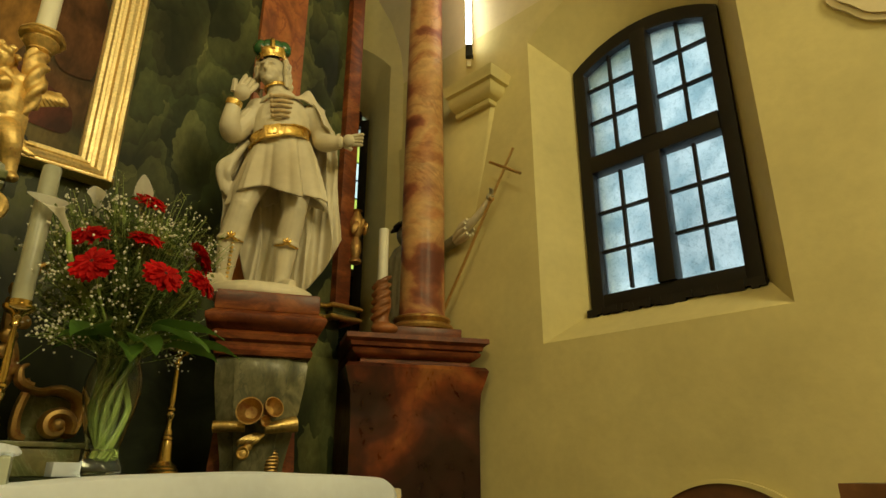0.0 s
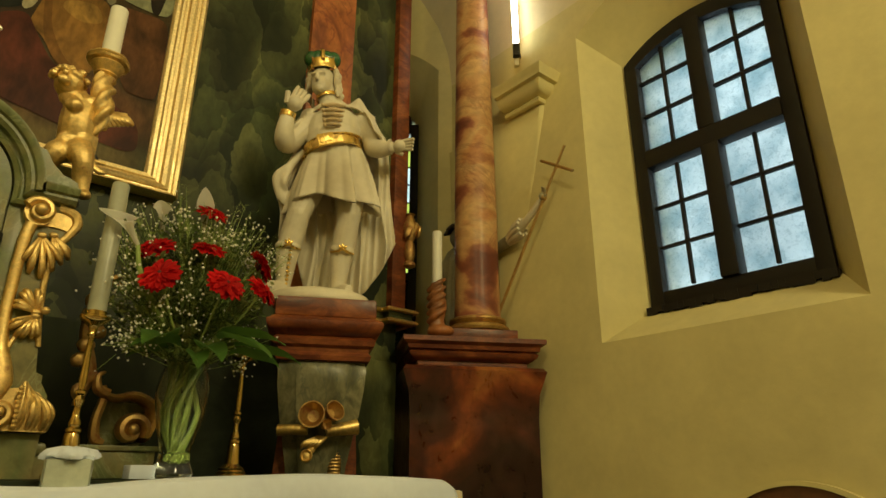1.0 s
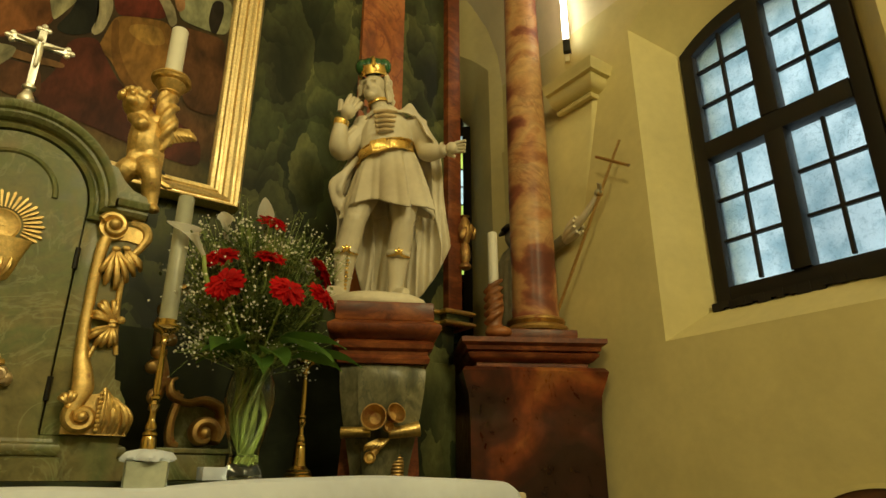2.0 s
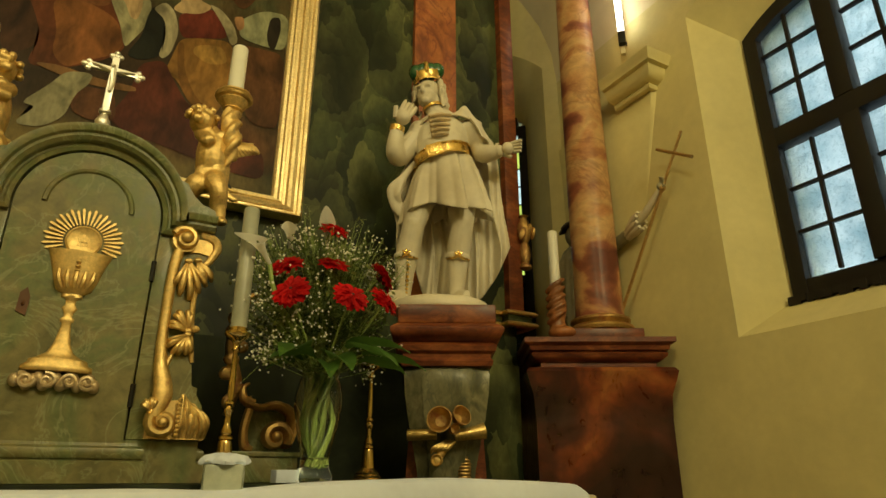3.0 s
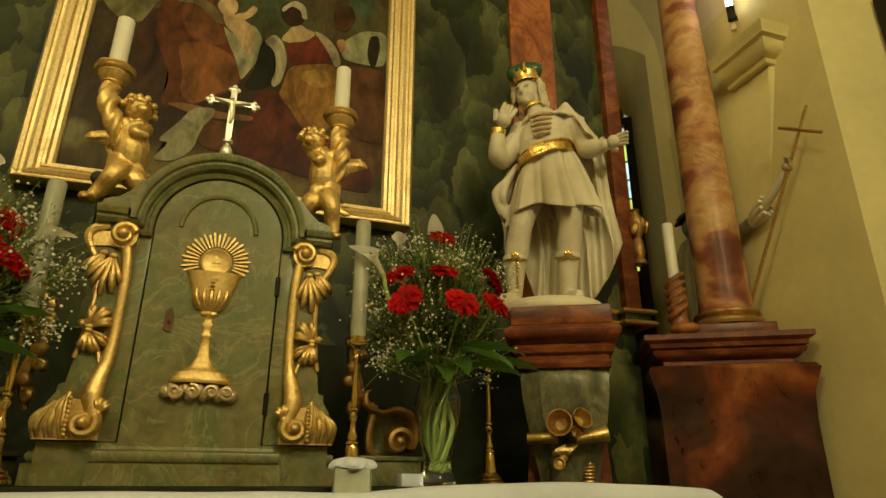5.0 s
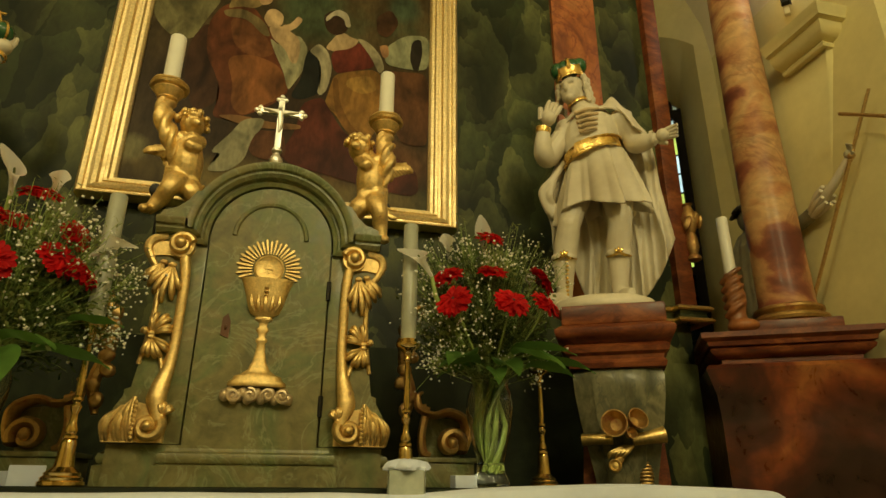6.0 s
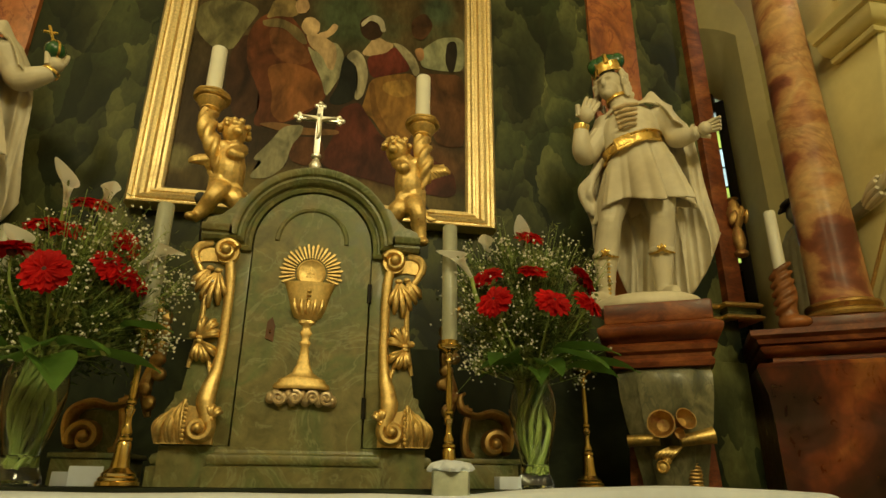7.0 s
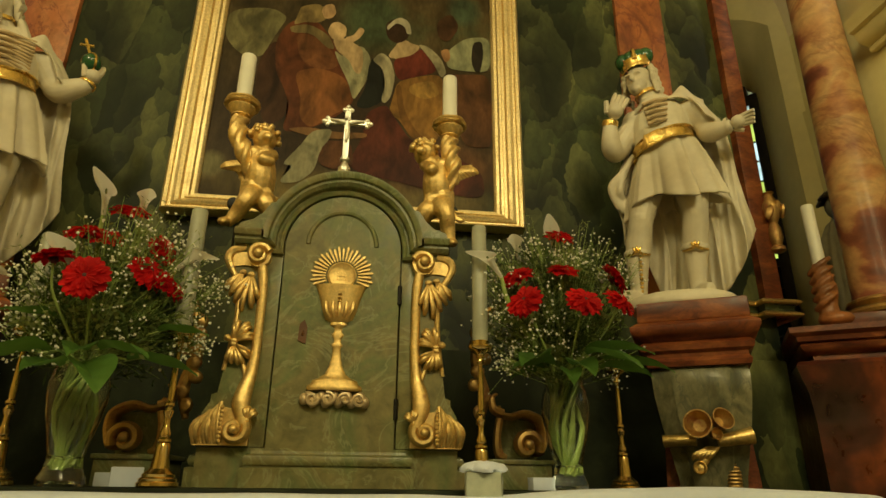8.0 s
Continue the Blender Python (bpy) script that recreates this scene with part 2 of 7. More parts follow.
def tube(bm, pts, radii, seg=10, n=None, flat=1.0, mat_i=0, twist=0.0, lobes=0, depth=0.0):
    """A round (or flattened, or lobed and twisted) bar along a smooth line."""
    n = n or len(pts) * 4
    line = curve_points(pts, n)
    rr = np.interp(np.linspace(0, 1, n), np.linspace(0, 1, len(radii)), radii)
    up = Vector((0.13, -1, 0.21)).normalized()
    rings = []
    for i, p in enumerate(line):
        d = (line[min(i + 1, n - 1)] - line[max(i - 1, 0)]).normalized()
        s = d.cross(up)
        if s.length < 1e-4:
            s = d.cross(Vector((1, 0, 0)))
        s.normalize()
        up = s.cross(d).normalized()
        ring = []
        for j in range(seg):
            a = 2 * math.pi * j / seg
            k = rr[i] * (1 + depth * math.cos(lobes * a + twist * i / n)) if lobes else rr[i]
            ring.append(bm.verts.new(p + s * k * math.cos(a) + up * k * flat * math.sin(a)))
        rings.append(ring)
    for a, b in zip(rings, rings[1:]):
        for j in range(seg):
            bm.faces.new((a[j], a[(j + 1) % seg], b[(j + 1) % seg], b[j])).material_index = mat_i
    bm.faces.new(rings[0][::-1]).material_index = mat_i
    bm.faces.new(rings[-1]).material_index = mat_i


def ball(bm, at, radii, turn=(0, 0, 0), seg=14, mat_i=0):
    m = pose(*at, *turn) @ Matrix.Diagonal((*(radii if isinstance(radii, tuple) else (radii,) * 3), 1))
    r = bmesh.ops.create_uvsphere(bm, u_segments=seg, v_segments=max(6, seg * 2 // 3), radius=1, matrix=m)
    for f in {f for v in r["verts"] for f in v.link_faces}:
        f.material_index = mat_i


def plate(bm, outline, y0, y1, mat_i=0):
    """An outline of (x, z) made solid between y0 (front) and y1."""
    a = [bm.verts.new((x, y0, z)) for x, z in outline]
    b = [bm.verts.new((x, y1, z)) for x, z in outline]
    fs = [bm.faces.new(a), bm.faces.new(b[::-1])]
    k = len(a)
    fs += [bm.faces.new((a[i], b[i], b[(i + 1) % k], a[(i + 1) % k])) for i in range(k)]
    for f in fs:
        f.material_index = mat_i


def sweep(bm, path, profile, mat_i=0, closed=False):
    """Runs a moulding profile of (out, up) along a level line of (x, y); out is to the right of the way."""
    k = len(path)
    rings = []
    for i, (x, y) in enumerate(path):
        p = Vector((x, y))
        d0 = (p - Vector(path[i - 1])).normalized() if (i or closed) else None
        d1 = (Vector(path[(i + 1) % k]) - p).normalized() if (i < k - 1 or closed) else None
        d0, d1 = d0 or d1, d1 or d0
        n0, n1 = Vector((d0.y, -d0.x)), Vector((d1.y, -d1.x))
        m = (n0 + n1).normalized()
        m /= max(0.3, m.dot(n0))
        rings.append([bm.verts.new((x + m.x * o, y + m.y * o, z)) for o, z in profile])
    pairs = list(zip(rings, rings[1:])) + ([(rings[-1], rings[0])] if closed else [])
    for a, b in pairs:
        for j in range(len(profile) - 1):
            bm.faces.new((a[j], b[j], b[j + 1], a[j + 1])).material_index = mat_i
    if not closed:
        for ring in (rings[0], rings[-1]):
            bm.faces.new(ring).material_index = mat_i


def arch(u0, u1, z0, zs, rise, n=14):
    """An outline of (u, z): a rectangle with a segmental arch on top, anticlockwise from the lower left."""
    w, c = (u1 - u0) / 2, (u0 + u1) / 2
    r = (w * w + rise * rise) / (2 * rise)
    a = math.asin(min(1, w / r))
    top = [(c + r * math.sin(a - 2 * a * i / n), zs + rise - r + r * math.cos(a - 2 * a * i / n)) for i in range(n + 1)]
    return [(u0, z0), (u1, z0)] + top


def niche_wall(bm, base, way, length, z0, z1, outer, inner, d1, thick):
    """A wall along way from base, its outside to the right of the way, with a splayed window opening through it."""
    way = Vector((*way, 0)).normalized()
    out = Vector((way.y, -way.x, 0))

    def at(u, z, d):
        return bm.verts.new(Vector((*base, 0)) + way * u + out * d + Vector((0, 0, z)))
    rows = []
    for line, d in ((outer, 0), (inner, d1), (inner, thick)):
        rows.append([at(u, z, d) for u, z in line])
    k = len(outer)
    for a, b in zip(rows, rows[1:]):
        for i in range(k):
            bm.faces.new((a[i], a[(i + 1) % k], b[(i + 1) % k], b[i]))
    for ring, line, d in ((rows[0], outer, 0), (rows[2], inner, thick)):
        cs = [at(0, z0, d), at(length, z0, d), at(length, z1, d), at(0, z1, d)]
        tops = [at(line[i][0], z1, d) for i in range(2, k)]
        bm.faces.new((cs[0], cs[1], ring[1], ring[0]))
        bm.faces.new((cs[1], cs[2], tops[0], ring[2], ring[1]))
        bm.faces.new((cs[3], cs[0], ring[0], ring[k - 1], tops[-1]))
        for i in range(2, k - 1):
            bm.faces.new((ring[i], tops[i - 2], tops[i - 1], ring[i + 1]))


# ---- structure ----
W = 2.6          # side walls' distance from the middle line
CX = -0.1        # the altar's middle line
bm = bmesh.new()
niche_wall(bm, (W, -4.5), (0, 1), 7.45, 0, 3.75, arch(5.15, 6.325, 1.65, 3.5, 0.2), arch(5.3, 6.16, 1.83, 3.3, 0.14), 0.25, 0.5)
tagged(part("wall_east", bm, PLASTER), "yellow plastered side wall with a deep splayed window niche", "wall", kind="structure")
bm = bmesh.new()
box(bm, -W - 0.7, -W - 0.2, -4.5, 2.95, 0, 3.75)
tagged(part("wall_west", bm, PLASTER), "plain yellow plastered side wall", "wall", kind="structure")
bm = bmesh.new()
box(bm, -3.3, 3.1, -5.0, -4.5, 0, 6.3)
tagged(part("wall_south", bm, PLASTER), "plain yellow plastered wall behind the nave", "wall", kind="structure")
for name, sx in (("wall_apse_east", 1), ("wall_apse_west", -1)):
    bm = bmesh.new()
    niche_wall(bm, (W, 2.95), (-0.667, 0.745), 2.15, 0, 4.6, arch(0.1, 1.2, 1.2, 3.9, 0.25), arch(0.3, 1.0, 1.4, 3.6, 0.2), 0.3, 0.5)
    if sx < 0:
        bmesh.ops.transform(bm, matrix=Matrix.Diagonal((-1, 1, 1, 1)), verts=bm.verts)
        bmesh.ops.transform(bm, matrix=Matrix.Translation((-0.2, 0, 0)), verts=bm.verts)
    tagged(part(name, bm, PLASTER), "slanting yellow apse wall with a deep window niche", "wall", kind="structure")
bm = bmesh.new()
box(bm, -1.6, 1.4, 4.5, 5.0, 0, 4.6)
tagged(part("wall_north", bm, PLASTER), "plain yellow wall behind the altar", "wall", kind="structure")
bm = bmesh.new()
box(bm, -3.3, 3.1, -5.0, 5.0, -0.2, 0)
tagged(part("floor", bm, FLOORSTONE), "grey-brown stone floor", "floor", kind="structure")
# barrel vault that springs gently from the side walls
bm = bmesh.new()
n = 28
rings = []
for y in np.linspace(-5.0, 5.0, 24):
    ring = []
    for r, s in ((0.0, 1), (0.2, -1)):
        for i in range(n + 1):
            a = math.pi * i / n * s if s > 0 else math.pi * (n - i) / n
            ring.append(bm.verts.new((-0.1 - (2.7 + r) * math.cos(a), y, 3.75 + (2.4 + r) * math.sin(a))))
    rings.append(ring)
for a, b in zip(rings, rings[1:]):
    k = len(a)
    for i in range(k):
        bm.faces.new((a[i], a[(i + 1) % k], b[(i + 1) % k], b[i]))
tagged(part("ceiling", bm, VAULT), "pale plastered barrel vault", "ceiling", kind="structure")


# ---- windows, pilasters and other fixed parts of the walls ----
def frosted(nt, b):
    """Ripple glass: rough, pale, lit by the evening sky behind it."""
    v = coords(nt)
    n, m = noise_out(nt, v, 45, 4, 0.65, 1.2), noise_out(nt, v, 6, 3)
    tone = ramp(nt, m, [(0.35, (0.45, 0.58, 0.62)), (0.58, (0.95, 0.99, 1.0))])
    nt.links.new(blend(nt, 1.0, tone, ramp(nt, n, [(0.36, (0.62, 0.66, 0.66)), (0.5, (1, 1, 1))]), "MULTIPLY"), b.inputs["Base Color"])
    b.inputs["Transmission Weight"].default_value = 1.0
    b.inputs["Roughness"].default_value = 0.42
    b.inputs["IOR"].default_value = 1.3
    bump(nt, b, n, 0.9, 0.012)


def glow(colour, strength, scale=1.2):
    def build(nt, b):
        v = coords(nt)
        c = ramp(nt, noise_out(nt, v, scale, 3), [(0.3, tuple(x * 0.45 for x in colour)), (0.6, colour)])
        nt.links.new(c, b.inputs["Emission Color"])
        b.inputs["Base Color"].default_value = (0, 0, 0, 1)
        b.inputs["Emission Strength"].default_value = strength
    return build


FROST = mat("ripple_glass", frosted)
DUSK = mat("evening_sky", glow((0.69, 0.91, 0.96), 1.45))
TUBEGLOW = mat("lit_tube", glow((1.0, 0.95, 0.78), 11.0))


def arch_top(x, half, spring, rise):
    r = (half * half + rise * rise) / (2 * rise)
    return spring + rise - r + math.sqrt(max(0, r * r - x * x))


win = thing("window_1", (2.85, 1.23, 0), "dark-framed arched church window with frosted small panes", "window", turn=-90, kind="structure")
HALF, SILL, SPRING, RISE = 0.43, 1.83, 3.3, 0.14
MULL, TRANS = 0.045, (2.6, 2.7)


def top_at(x):
    return arch_top(x, HALF, SPRING, RISE)


def bar(name, x0, x1, z0, z1, y0=-0.03, y1=0.04, parent=win):
    b = bmesh.new()
    box(b, x0, x1, y0, y1, z0, z1, 0.004)
    return part(name, b, FRAMEWOOD, parent)


bar("frame_side", -HALF, -HALF + 0.075, SILL, 3.255, -0.034, 0.044)
bar("frame_side", HALF - 0.075, HALF, SILL, 3.255, -0.034, 0.044)
bar("frame_bottom", -HALF + 0.075, HALF - 0.075, SILL, SILL + 0.075)
bar("transom", -HALF + 0.075, HALF - 0.075, *TRANS, -0.045, 0.04)
bar("mullion", -MULL, MULL, SILL + 0.075, TRANS[0], -0.05, 0.04)
bar("mullion", -MULL, MULL, TRANS[1], top_at(0) - 0.07, -0.05, 0.04)
bm = bmesh.new()
xs = np.linspace(-HALF, HALF, 17)
plate(bm, [(x, top_at(x)) for x in xs] + [(x, min(SPRING, top_at(x) - 0.085) if abs(x) > 0.4 else top_at(x) - 0.085) for x in xs[::-1]], -0.03, 0.04)
part("frame_arch", bm, FRAMEWOOD, win)
# ragged dark seal along the sill
bm = bmesh.new()
rnd = random.Random(3)
for i in range(30):
    x = -HALF - 0.01 + i * (2 * HALF + 0.02) / 30
    box(bm, x, x + 0.032, -0.06 - rnd.random() * 0.02, 0.02, SILL - 0.03 - rnd.random() * 0.02, SILL - 0.001)
part("window_sill", bm, FRAMEWOOD, win, "ragged black seal along the sill")
for sx in (-1, 1):
    x0, x1 = sorted((sx * (MULL + 0.02), sx * (HALF - 0.075 - 0.012)))
    xm = (x0 + x1) / 2
    for half_i, (za, zb) in enumerate(((SILL + 0.09, TRANS[0] - 0.012), (TRANS[1] + 0.012, 3.36))):
        step = (zb - za) / 3
        bar("muntin", xm - 0.009, xm + 0.009, za, zb if not half_i else top_at(xm) - 0.08, -0.012, 0.012)
        for r in (1, 2):
            bar("muntin", x0 - 0.01, x1 + 0.01, za + r * step - 0.008, za + r * step + 0.008, -0.016, 0.011)
        for r in range(3):
            for a, b in ((x0 - 0.012, xm), (xm, x1 + 0.012)):
                bm = bmesh.new()
                z0, z1 = za + r * step, za + (r + 1) * step
                if half_i and r == 2:
                    plate(bm, [(a, z0), (b, z0), (b, top_at(b) - 0.05), (a, top_at(a) - 0.05)], 0.016, 0.021)
                else:
                    plate(bm, [(a, z0), (b, z0), (b, z1), (a, z1)], 0.016, 0.021)
                pane = part("pane", bm, FROST, win, smooth=False)
                pane.visible_shadow = False
bm = bmesh.new()
box(bm, 3.35, 3.36, -0.4, 2.9, 0.9, 5.0)
tagged(part("backdrop_1", bm, DUSK), "pale evening sky outside the window", "backdrop", kind="structure")

# apse window with leaded coloured glass, seen aslant behind the altar
def stained(colour):
    def build(nt, b):
        c = ramp(nt, noise_out(nt, coords(nt), 12, 3), [(0.3, tuple(x * 0.6 for x in colour)), (0.6, colour)])
        nt.links.new(c, b.inputs["Base Color"])
        b.inputs["Transmission Weight"].default_value = 1.0
        b.inputs["Roughness"].default_value = 0.4
        b.inputs["IOR"].default_value = 1.25
    return build


COLOURS = [mat("coloured_glass", stained(c)) for c in ((0.9, 0.97, 0.9), (0.75, 0.75, 0.12), (0.1, 0.3, 0.08), (0.15, 0.45, 0.75))]
DARKGLASS = mat("dark_leaded_glass", plain((0.01, 0.02, 0.022), 0.2, grain=0.3, scale=9))
for k, sx in enumerate((1, -1)):
    base = Vector((sx * W - (0.2 if sx < 0 else 0), 2.95, 0)) + Vector((-0.667 * sx, 0.745, 0)) * 0.65 + Vector((0.745 * sx, 0.667, 0)) * 0.31
    apse = thing("window_%d" % (k + 2), base, "narrow arched apse window with dark leaded coloured glass", "window", turn=-48.2 * sx, kind="structure")
    bm = bmesh.new()
    for x0, x1, z0, z1 in ((-0.35, -0.29, 1.4, 3.62), (0.29, 0.35, 1.4, 3.62), (-0.29, 0.29, 1.4, 1.46), (-0.29, 0.29, 3.56, 3.79), (-0.02, 0.02, 1.46, 3.56), (-0.29, 0.29, 2.35, 2.4)):
        box(bm, x0, x1, -0.02, 0.03, z0, z1)
    part("window_frame", bm, FRAMEWOOD, apse)
    bm = bmesh.new()
    for j in range(7):
        box(bm, -0.294 + j * 0.097, -0.286 + j * 0.097, 0.0, 0.014, 1.46, 3.56)
    for i in range(15):
        box(bm, -0.29, 0.29, -0.001, 0.015, 1.456 + i * 0.15, 1.464 + i * 0.15)
    part("lead_came", bm, BLACKIRON, apse)
    bm = bmesh.new()
    box(bm, -0.6, 0.6, 0.5, 0.51, 1.0, 4.2)
    bmesh.ops.transform(bm, matrix=apse.matrix_world, verts=bm.verts)
    tagged(part("backdrop_%d" % (k + 2), bm, DUSK), "pale evening sky outside the apse window", "backdrop", kind="structure")
    rnd = random.Random(7)
    for i in range(14):
        for j in range(6):
            bm = bmesh.new()
            x0, z0 = -0.29 + j * 0.097, 1.46 + i * 0.15
            box(bm, x0 + 0.001, x0 + 0.096, 0.005, 0.01, z0 + 0.001, z0 + 0.149)
            m = DARKGLASS
            if i > 7 and j in (4, 5):
                m = COLOURS[0] if i % 3 else COLOURS[1]
            elif i in (6, 7) and j > 3:
                m = rnd.choice(COLOURS)
            part("pane", bm, m, apse, smooth=False)

# corner corbel: a tapering plaster neck below a compact projecting cornice
bm = bmesh.new()
rings = [[bm.verts.new((x, y, z)) for x, y in ((2.62, y0 - 0.03), (2.599, y0 - 0.02), (2.6 - d, y0), (2.6 - d, 2.95), (2.62, 2.95))] for z, d, y0 in ((2.3, 0.002, 2.34), (2.5, 0.006, 2.29), (2.7, 0.008, 2.235), (2.9, 0.012, 2.18), (3.05, 0.018, 2.14), (3.12, 0.024, 2.12), (3.18, 0.026, 2.11))]
for a, b in zip(rings, rings[1:]):
    for j in range(5):
        bm.faces.new((a[j], a[(j + 1) % 5], b[(j + 1) % 5], b[j]))
bm.faces.new(rings[0]), bm.faces.new(rings[-1])
tagged(part("pilaster_1", bm, PLASTER), "pale plaster corner corbel fading into the wall below", "pilaster", kind="structure")
bm = bmesh.new()
CAP = [(0.0, 3.16), (0.012, 3.165), (0.018, 3.18), (0.012, 3.195), (0.035, 3.2), (0.055, 3.215), (0.065, 3.24), (0.068, 3.262), (0.088, 3.266), (0.092, 3.29), (0.1, 3.305), (0.104, 3.325), (0.0, 3.34)]
sweep(bm, [(2.61, 2.1), (2.55, 2.1), (2.55, 2.36)], [(-1.35 * o, z) for o, z in CAP])
box(bm, 2.55, 2.61, 2.1, 2.36, 3.17, 3.336)
tagged(part("capital_1", bm, PLASTER), "stepped pale plaster cornice on the corner corbel", "capital", kind="structure")
# stucco cartouche near the window
bm = bmesh.new()
m = pose(2.6, 0.1, 2.86, 0, 0, -90)
for k, s in enumerate((1.0, 0.86)):
    pts = []
    for i in range(40):
        a = 2 * math.pi * i / 40
        r = 0.19 * s * (1 + 0.1 * math.cos(4 * a) + 0.05 * math.cos(6 * a + 1))
        pts.append((r * math.cos(a), r * 0.98 * math.sin(a)))
    plate(bm, pts, -0.02 - 0.012 * k, 0.0)
bmesh.ops.transform(bm, matrix=m, verts=bm.verts)
tagged(part("stucco_cartouche", bm, VAULT), "pale lobed stucco cartouche on the wall", "stucco ornament", kind="structure")
# fluorescent tube on its batten; the unseen west one is added by mirroring
for k, sx in enumerate((1, -1)):
    fit = thing("fluorescent_lamp", (sx * 2.51 - (0.2 if sx < 0 else 0), 2.22, 3.5), "white fluorescent tube lamp fixed upright above the capital", "wall lamp", "altar tube lamps", turn=-45 * sx)
    bm = bmesh.new()
    tube(bm, [(0, 0, 0.14), (0, 0, 0.5), (0, 0, 0.95)], (0.02, 0.02, 0.02), 12, 4)
    part("tube", bm, TUBEGLOW, fit, "glowing white tube")
    bm = bmesh.new()
    box(bm, -0.022, 0.022, -0.02, 0.02, 0.05, 0.14, 0.006)
    box(bm, 0.022, 0.028, 0.0, 0.012, 0.04, 0.07)
    part("end_cap", bm, BLACKIRON, fit, "dark metal end cap")
    bm = bmesh.new()
    box(bm, -0.015, 0.015, 0.022, 0.05, 0.0, 1.0, 0.004)
    part("batten", bm, VAULT, fit)

# low arched wooden door and a cupboard by the wall
door = thing("arched_door", (2.597, 1.02, 0), "low arched brown wooden door set in the wall", "door", turn=-90)
bm = bmesh.new()
plate(bm, arch(-0.2, 0.2, 0.0, 0.94, 0.055), -0.02, 0.0)
part("door_leaf", bm, WOOD, door)
bm = bmesh.new()
o, i = arch(-0.225, 0.225, 0.0, 0.95, 0.062), arch(-0.2, 0.2, 0.0, 0.94, 0.055)
a = [bm.verts.new((x, y, z)) for y in (-0.03, 0) for x, z in o[1:] + o[:1]]
b = [bm.verts.new((x, y, z)) for y in (-0.03, 0) for x, z in i[1:] + i[:1]]
k = len(o)
for j in range(k - 1):
    for q, w in ((a[j:j + 2], b[j:j + 2]), (a[k + j:k + j + 2], b[k + j:k + j + 2]), (a[j:j + 2], a[k + j:k + j + 2]), (b[j:j + 2], b[k + j:k + j + 2])):
        bm.faces.new((q[0], q[1], w[1], w[0]))
part("door_surround", bm, PLASTER, door)
cup = thing("side_cupboard", (2.42, 0.22, 0), "brown wooden cupboard with a projecting top board by the wall", "cupboard", turn=-90)
bm = bmesh.new()
box(bm, -0.33, 0.3, -0.14, 0.17, 0, 0.955, 0.005)
part("body", bm, WOOD, cup)
bm = bmesh.new()
sweep(bm, [(-0.33, 0.17), (-0.33, -0.14), (0.3, -0.14), (0.3, 0.17)], [(0, 0.955), (-0.012, 0.956), (-0.015, 0.975), (-0.03, 0.985), (-0.03, 1.002), (0.0, 1.003)])
box(bm, -0.33, 0.3, -0.14, 0.17, 0.96, 1.003)
part("top_board", bm, WOOD, cup)


# ---- the altar's architecture ----
HW = 2.1         # half width of the retable
ret = thing("retable", (CX, 2.75, 0), "tall green and orange marbled wooden altar retable", "altar")
bm = bmesh.new()
box(bm, -HW, HW, 0.0, 0.18, 1.6, 5.2)
part("panel", bm, GREEN, ret)
# low zone: the falling-off light is painted in as a darker green
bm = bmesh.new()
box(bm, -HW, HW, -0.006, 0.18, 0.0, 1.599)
part("base", bm, DARKBASE, ret, "dark green lower part with its shade put into the colour")
for sx in (-1, 1):
    bm = bmesh.new()
    x0, x1 = sorted((sx * 1.43, sx * 1.71))
    box(bm, x0, x1, -0.03, 0.02, 1.62, 5.2, 0.003)
    part("pilaster", bm, ORANGE, ret, "orange marbled pilaster strip")
    bm = bmesh.new()
    x0, x1 = sorted((sx * 2.03, sx * 2.125))
    box(bm, x0, x1, -0.05, 0.1, 1.893, 5.2, 0.006)
    part("edge_strip", bm, REDMOULD, ret, "red-brown edge strip")
    bm = bmesh.new()
    path = [(1.43, 0.0), (2.02, 0.0), (2.02, -0.055), (2.135, -0.055), (2.135, 0.1)]
    if sx < 0:
        path = [(-x, y) for x, y in path[::-1]]
    for z in (1.8, 1.862):
        sweep(bm, path, [(0, z), (0.04, z + 0.002), (0.046, z + 0.009), (0.046, z + 0.018), (0.036, z + 0.024), (0.03, z + 0.028), (0, z + 0.03)])
    part("gilt_moulding", bm, STATUEGILT, ret, "gilt moulding")
    bm = bmesh.new()
    sweep(bm, path, [(0, 1.82), (0.024, 1.825), (0.018, 1.845), (0.028, 1.868), (0, 1.87)])
    part("cove", bm, GREEN, ret)
    bm = bmesh.new()
    x0, x1 = sorted((sx * 1.62, sx * 2.09))
    box(bm, x0, x1, -0.03, 0.0, 0.0, 1.598, 0.003)
    part("base_panel", bm, GREEN, ret)
    # small gilt console ornament on the outer edge
    bm = bmesh.new()
    lathe(bm, [(0.02, 2.14), (0.036, 2.15), (0.036, 2.165), (0.022, 2.18), (0.034, 2.22), (0.03, 2.27), (0.02, 2.3), (0.038, 2.34), (0.045, 2.39), (0.03, 2.43), (0.018, 2.46), (0.03, 2.47)], 14, pose(sx * 2.14, -0.06, 0))
    for q in range(5):
        ball(bm, (sx * 2.14 + 0.04 * math.cos(q * 1.3), -0.09, 2.36 + 0.02 * math.sin(q * 2)), (0.014, 0.02, 0.04), (20, 0, q * 25), 8)
    part("gilt_ornament", bm, DULLGOLD, ret, "small carved gilt ornament")



def pedestal_profile(z):
    return [(o, z + h) for o, h in ((0, 0.0), (0.012, 0.0), (0.016, 0.012), (0.012, 0.024), (0.0, 0.03), (0.0, 0.05), (0.02, 0.055), (0.045, 0.075), (0.05, 0.09), (0.035, 0.1), (0.055, 0.105), (0.06, 0.125), (0.085, 0.14), (0.085, 0.165), (0.0, 0.175))]


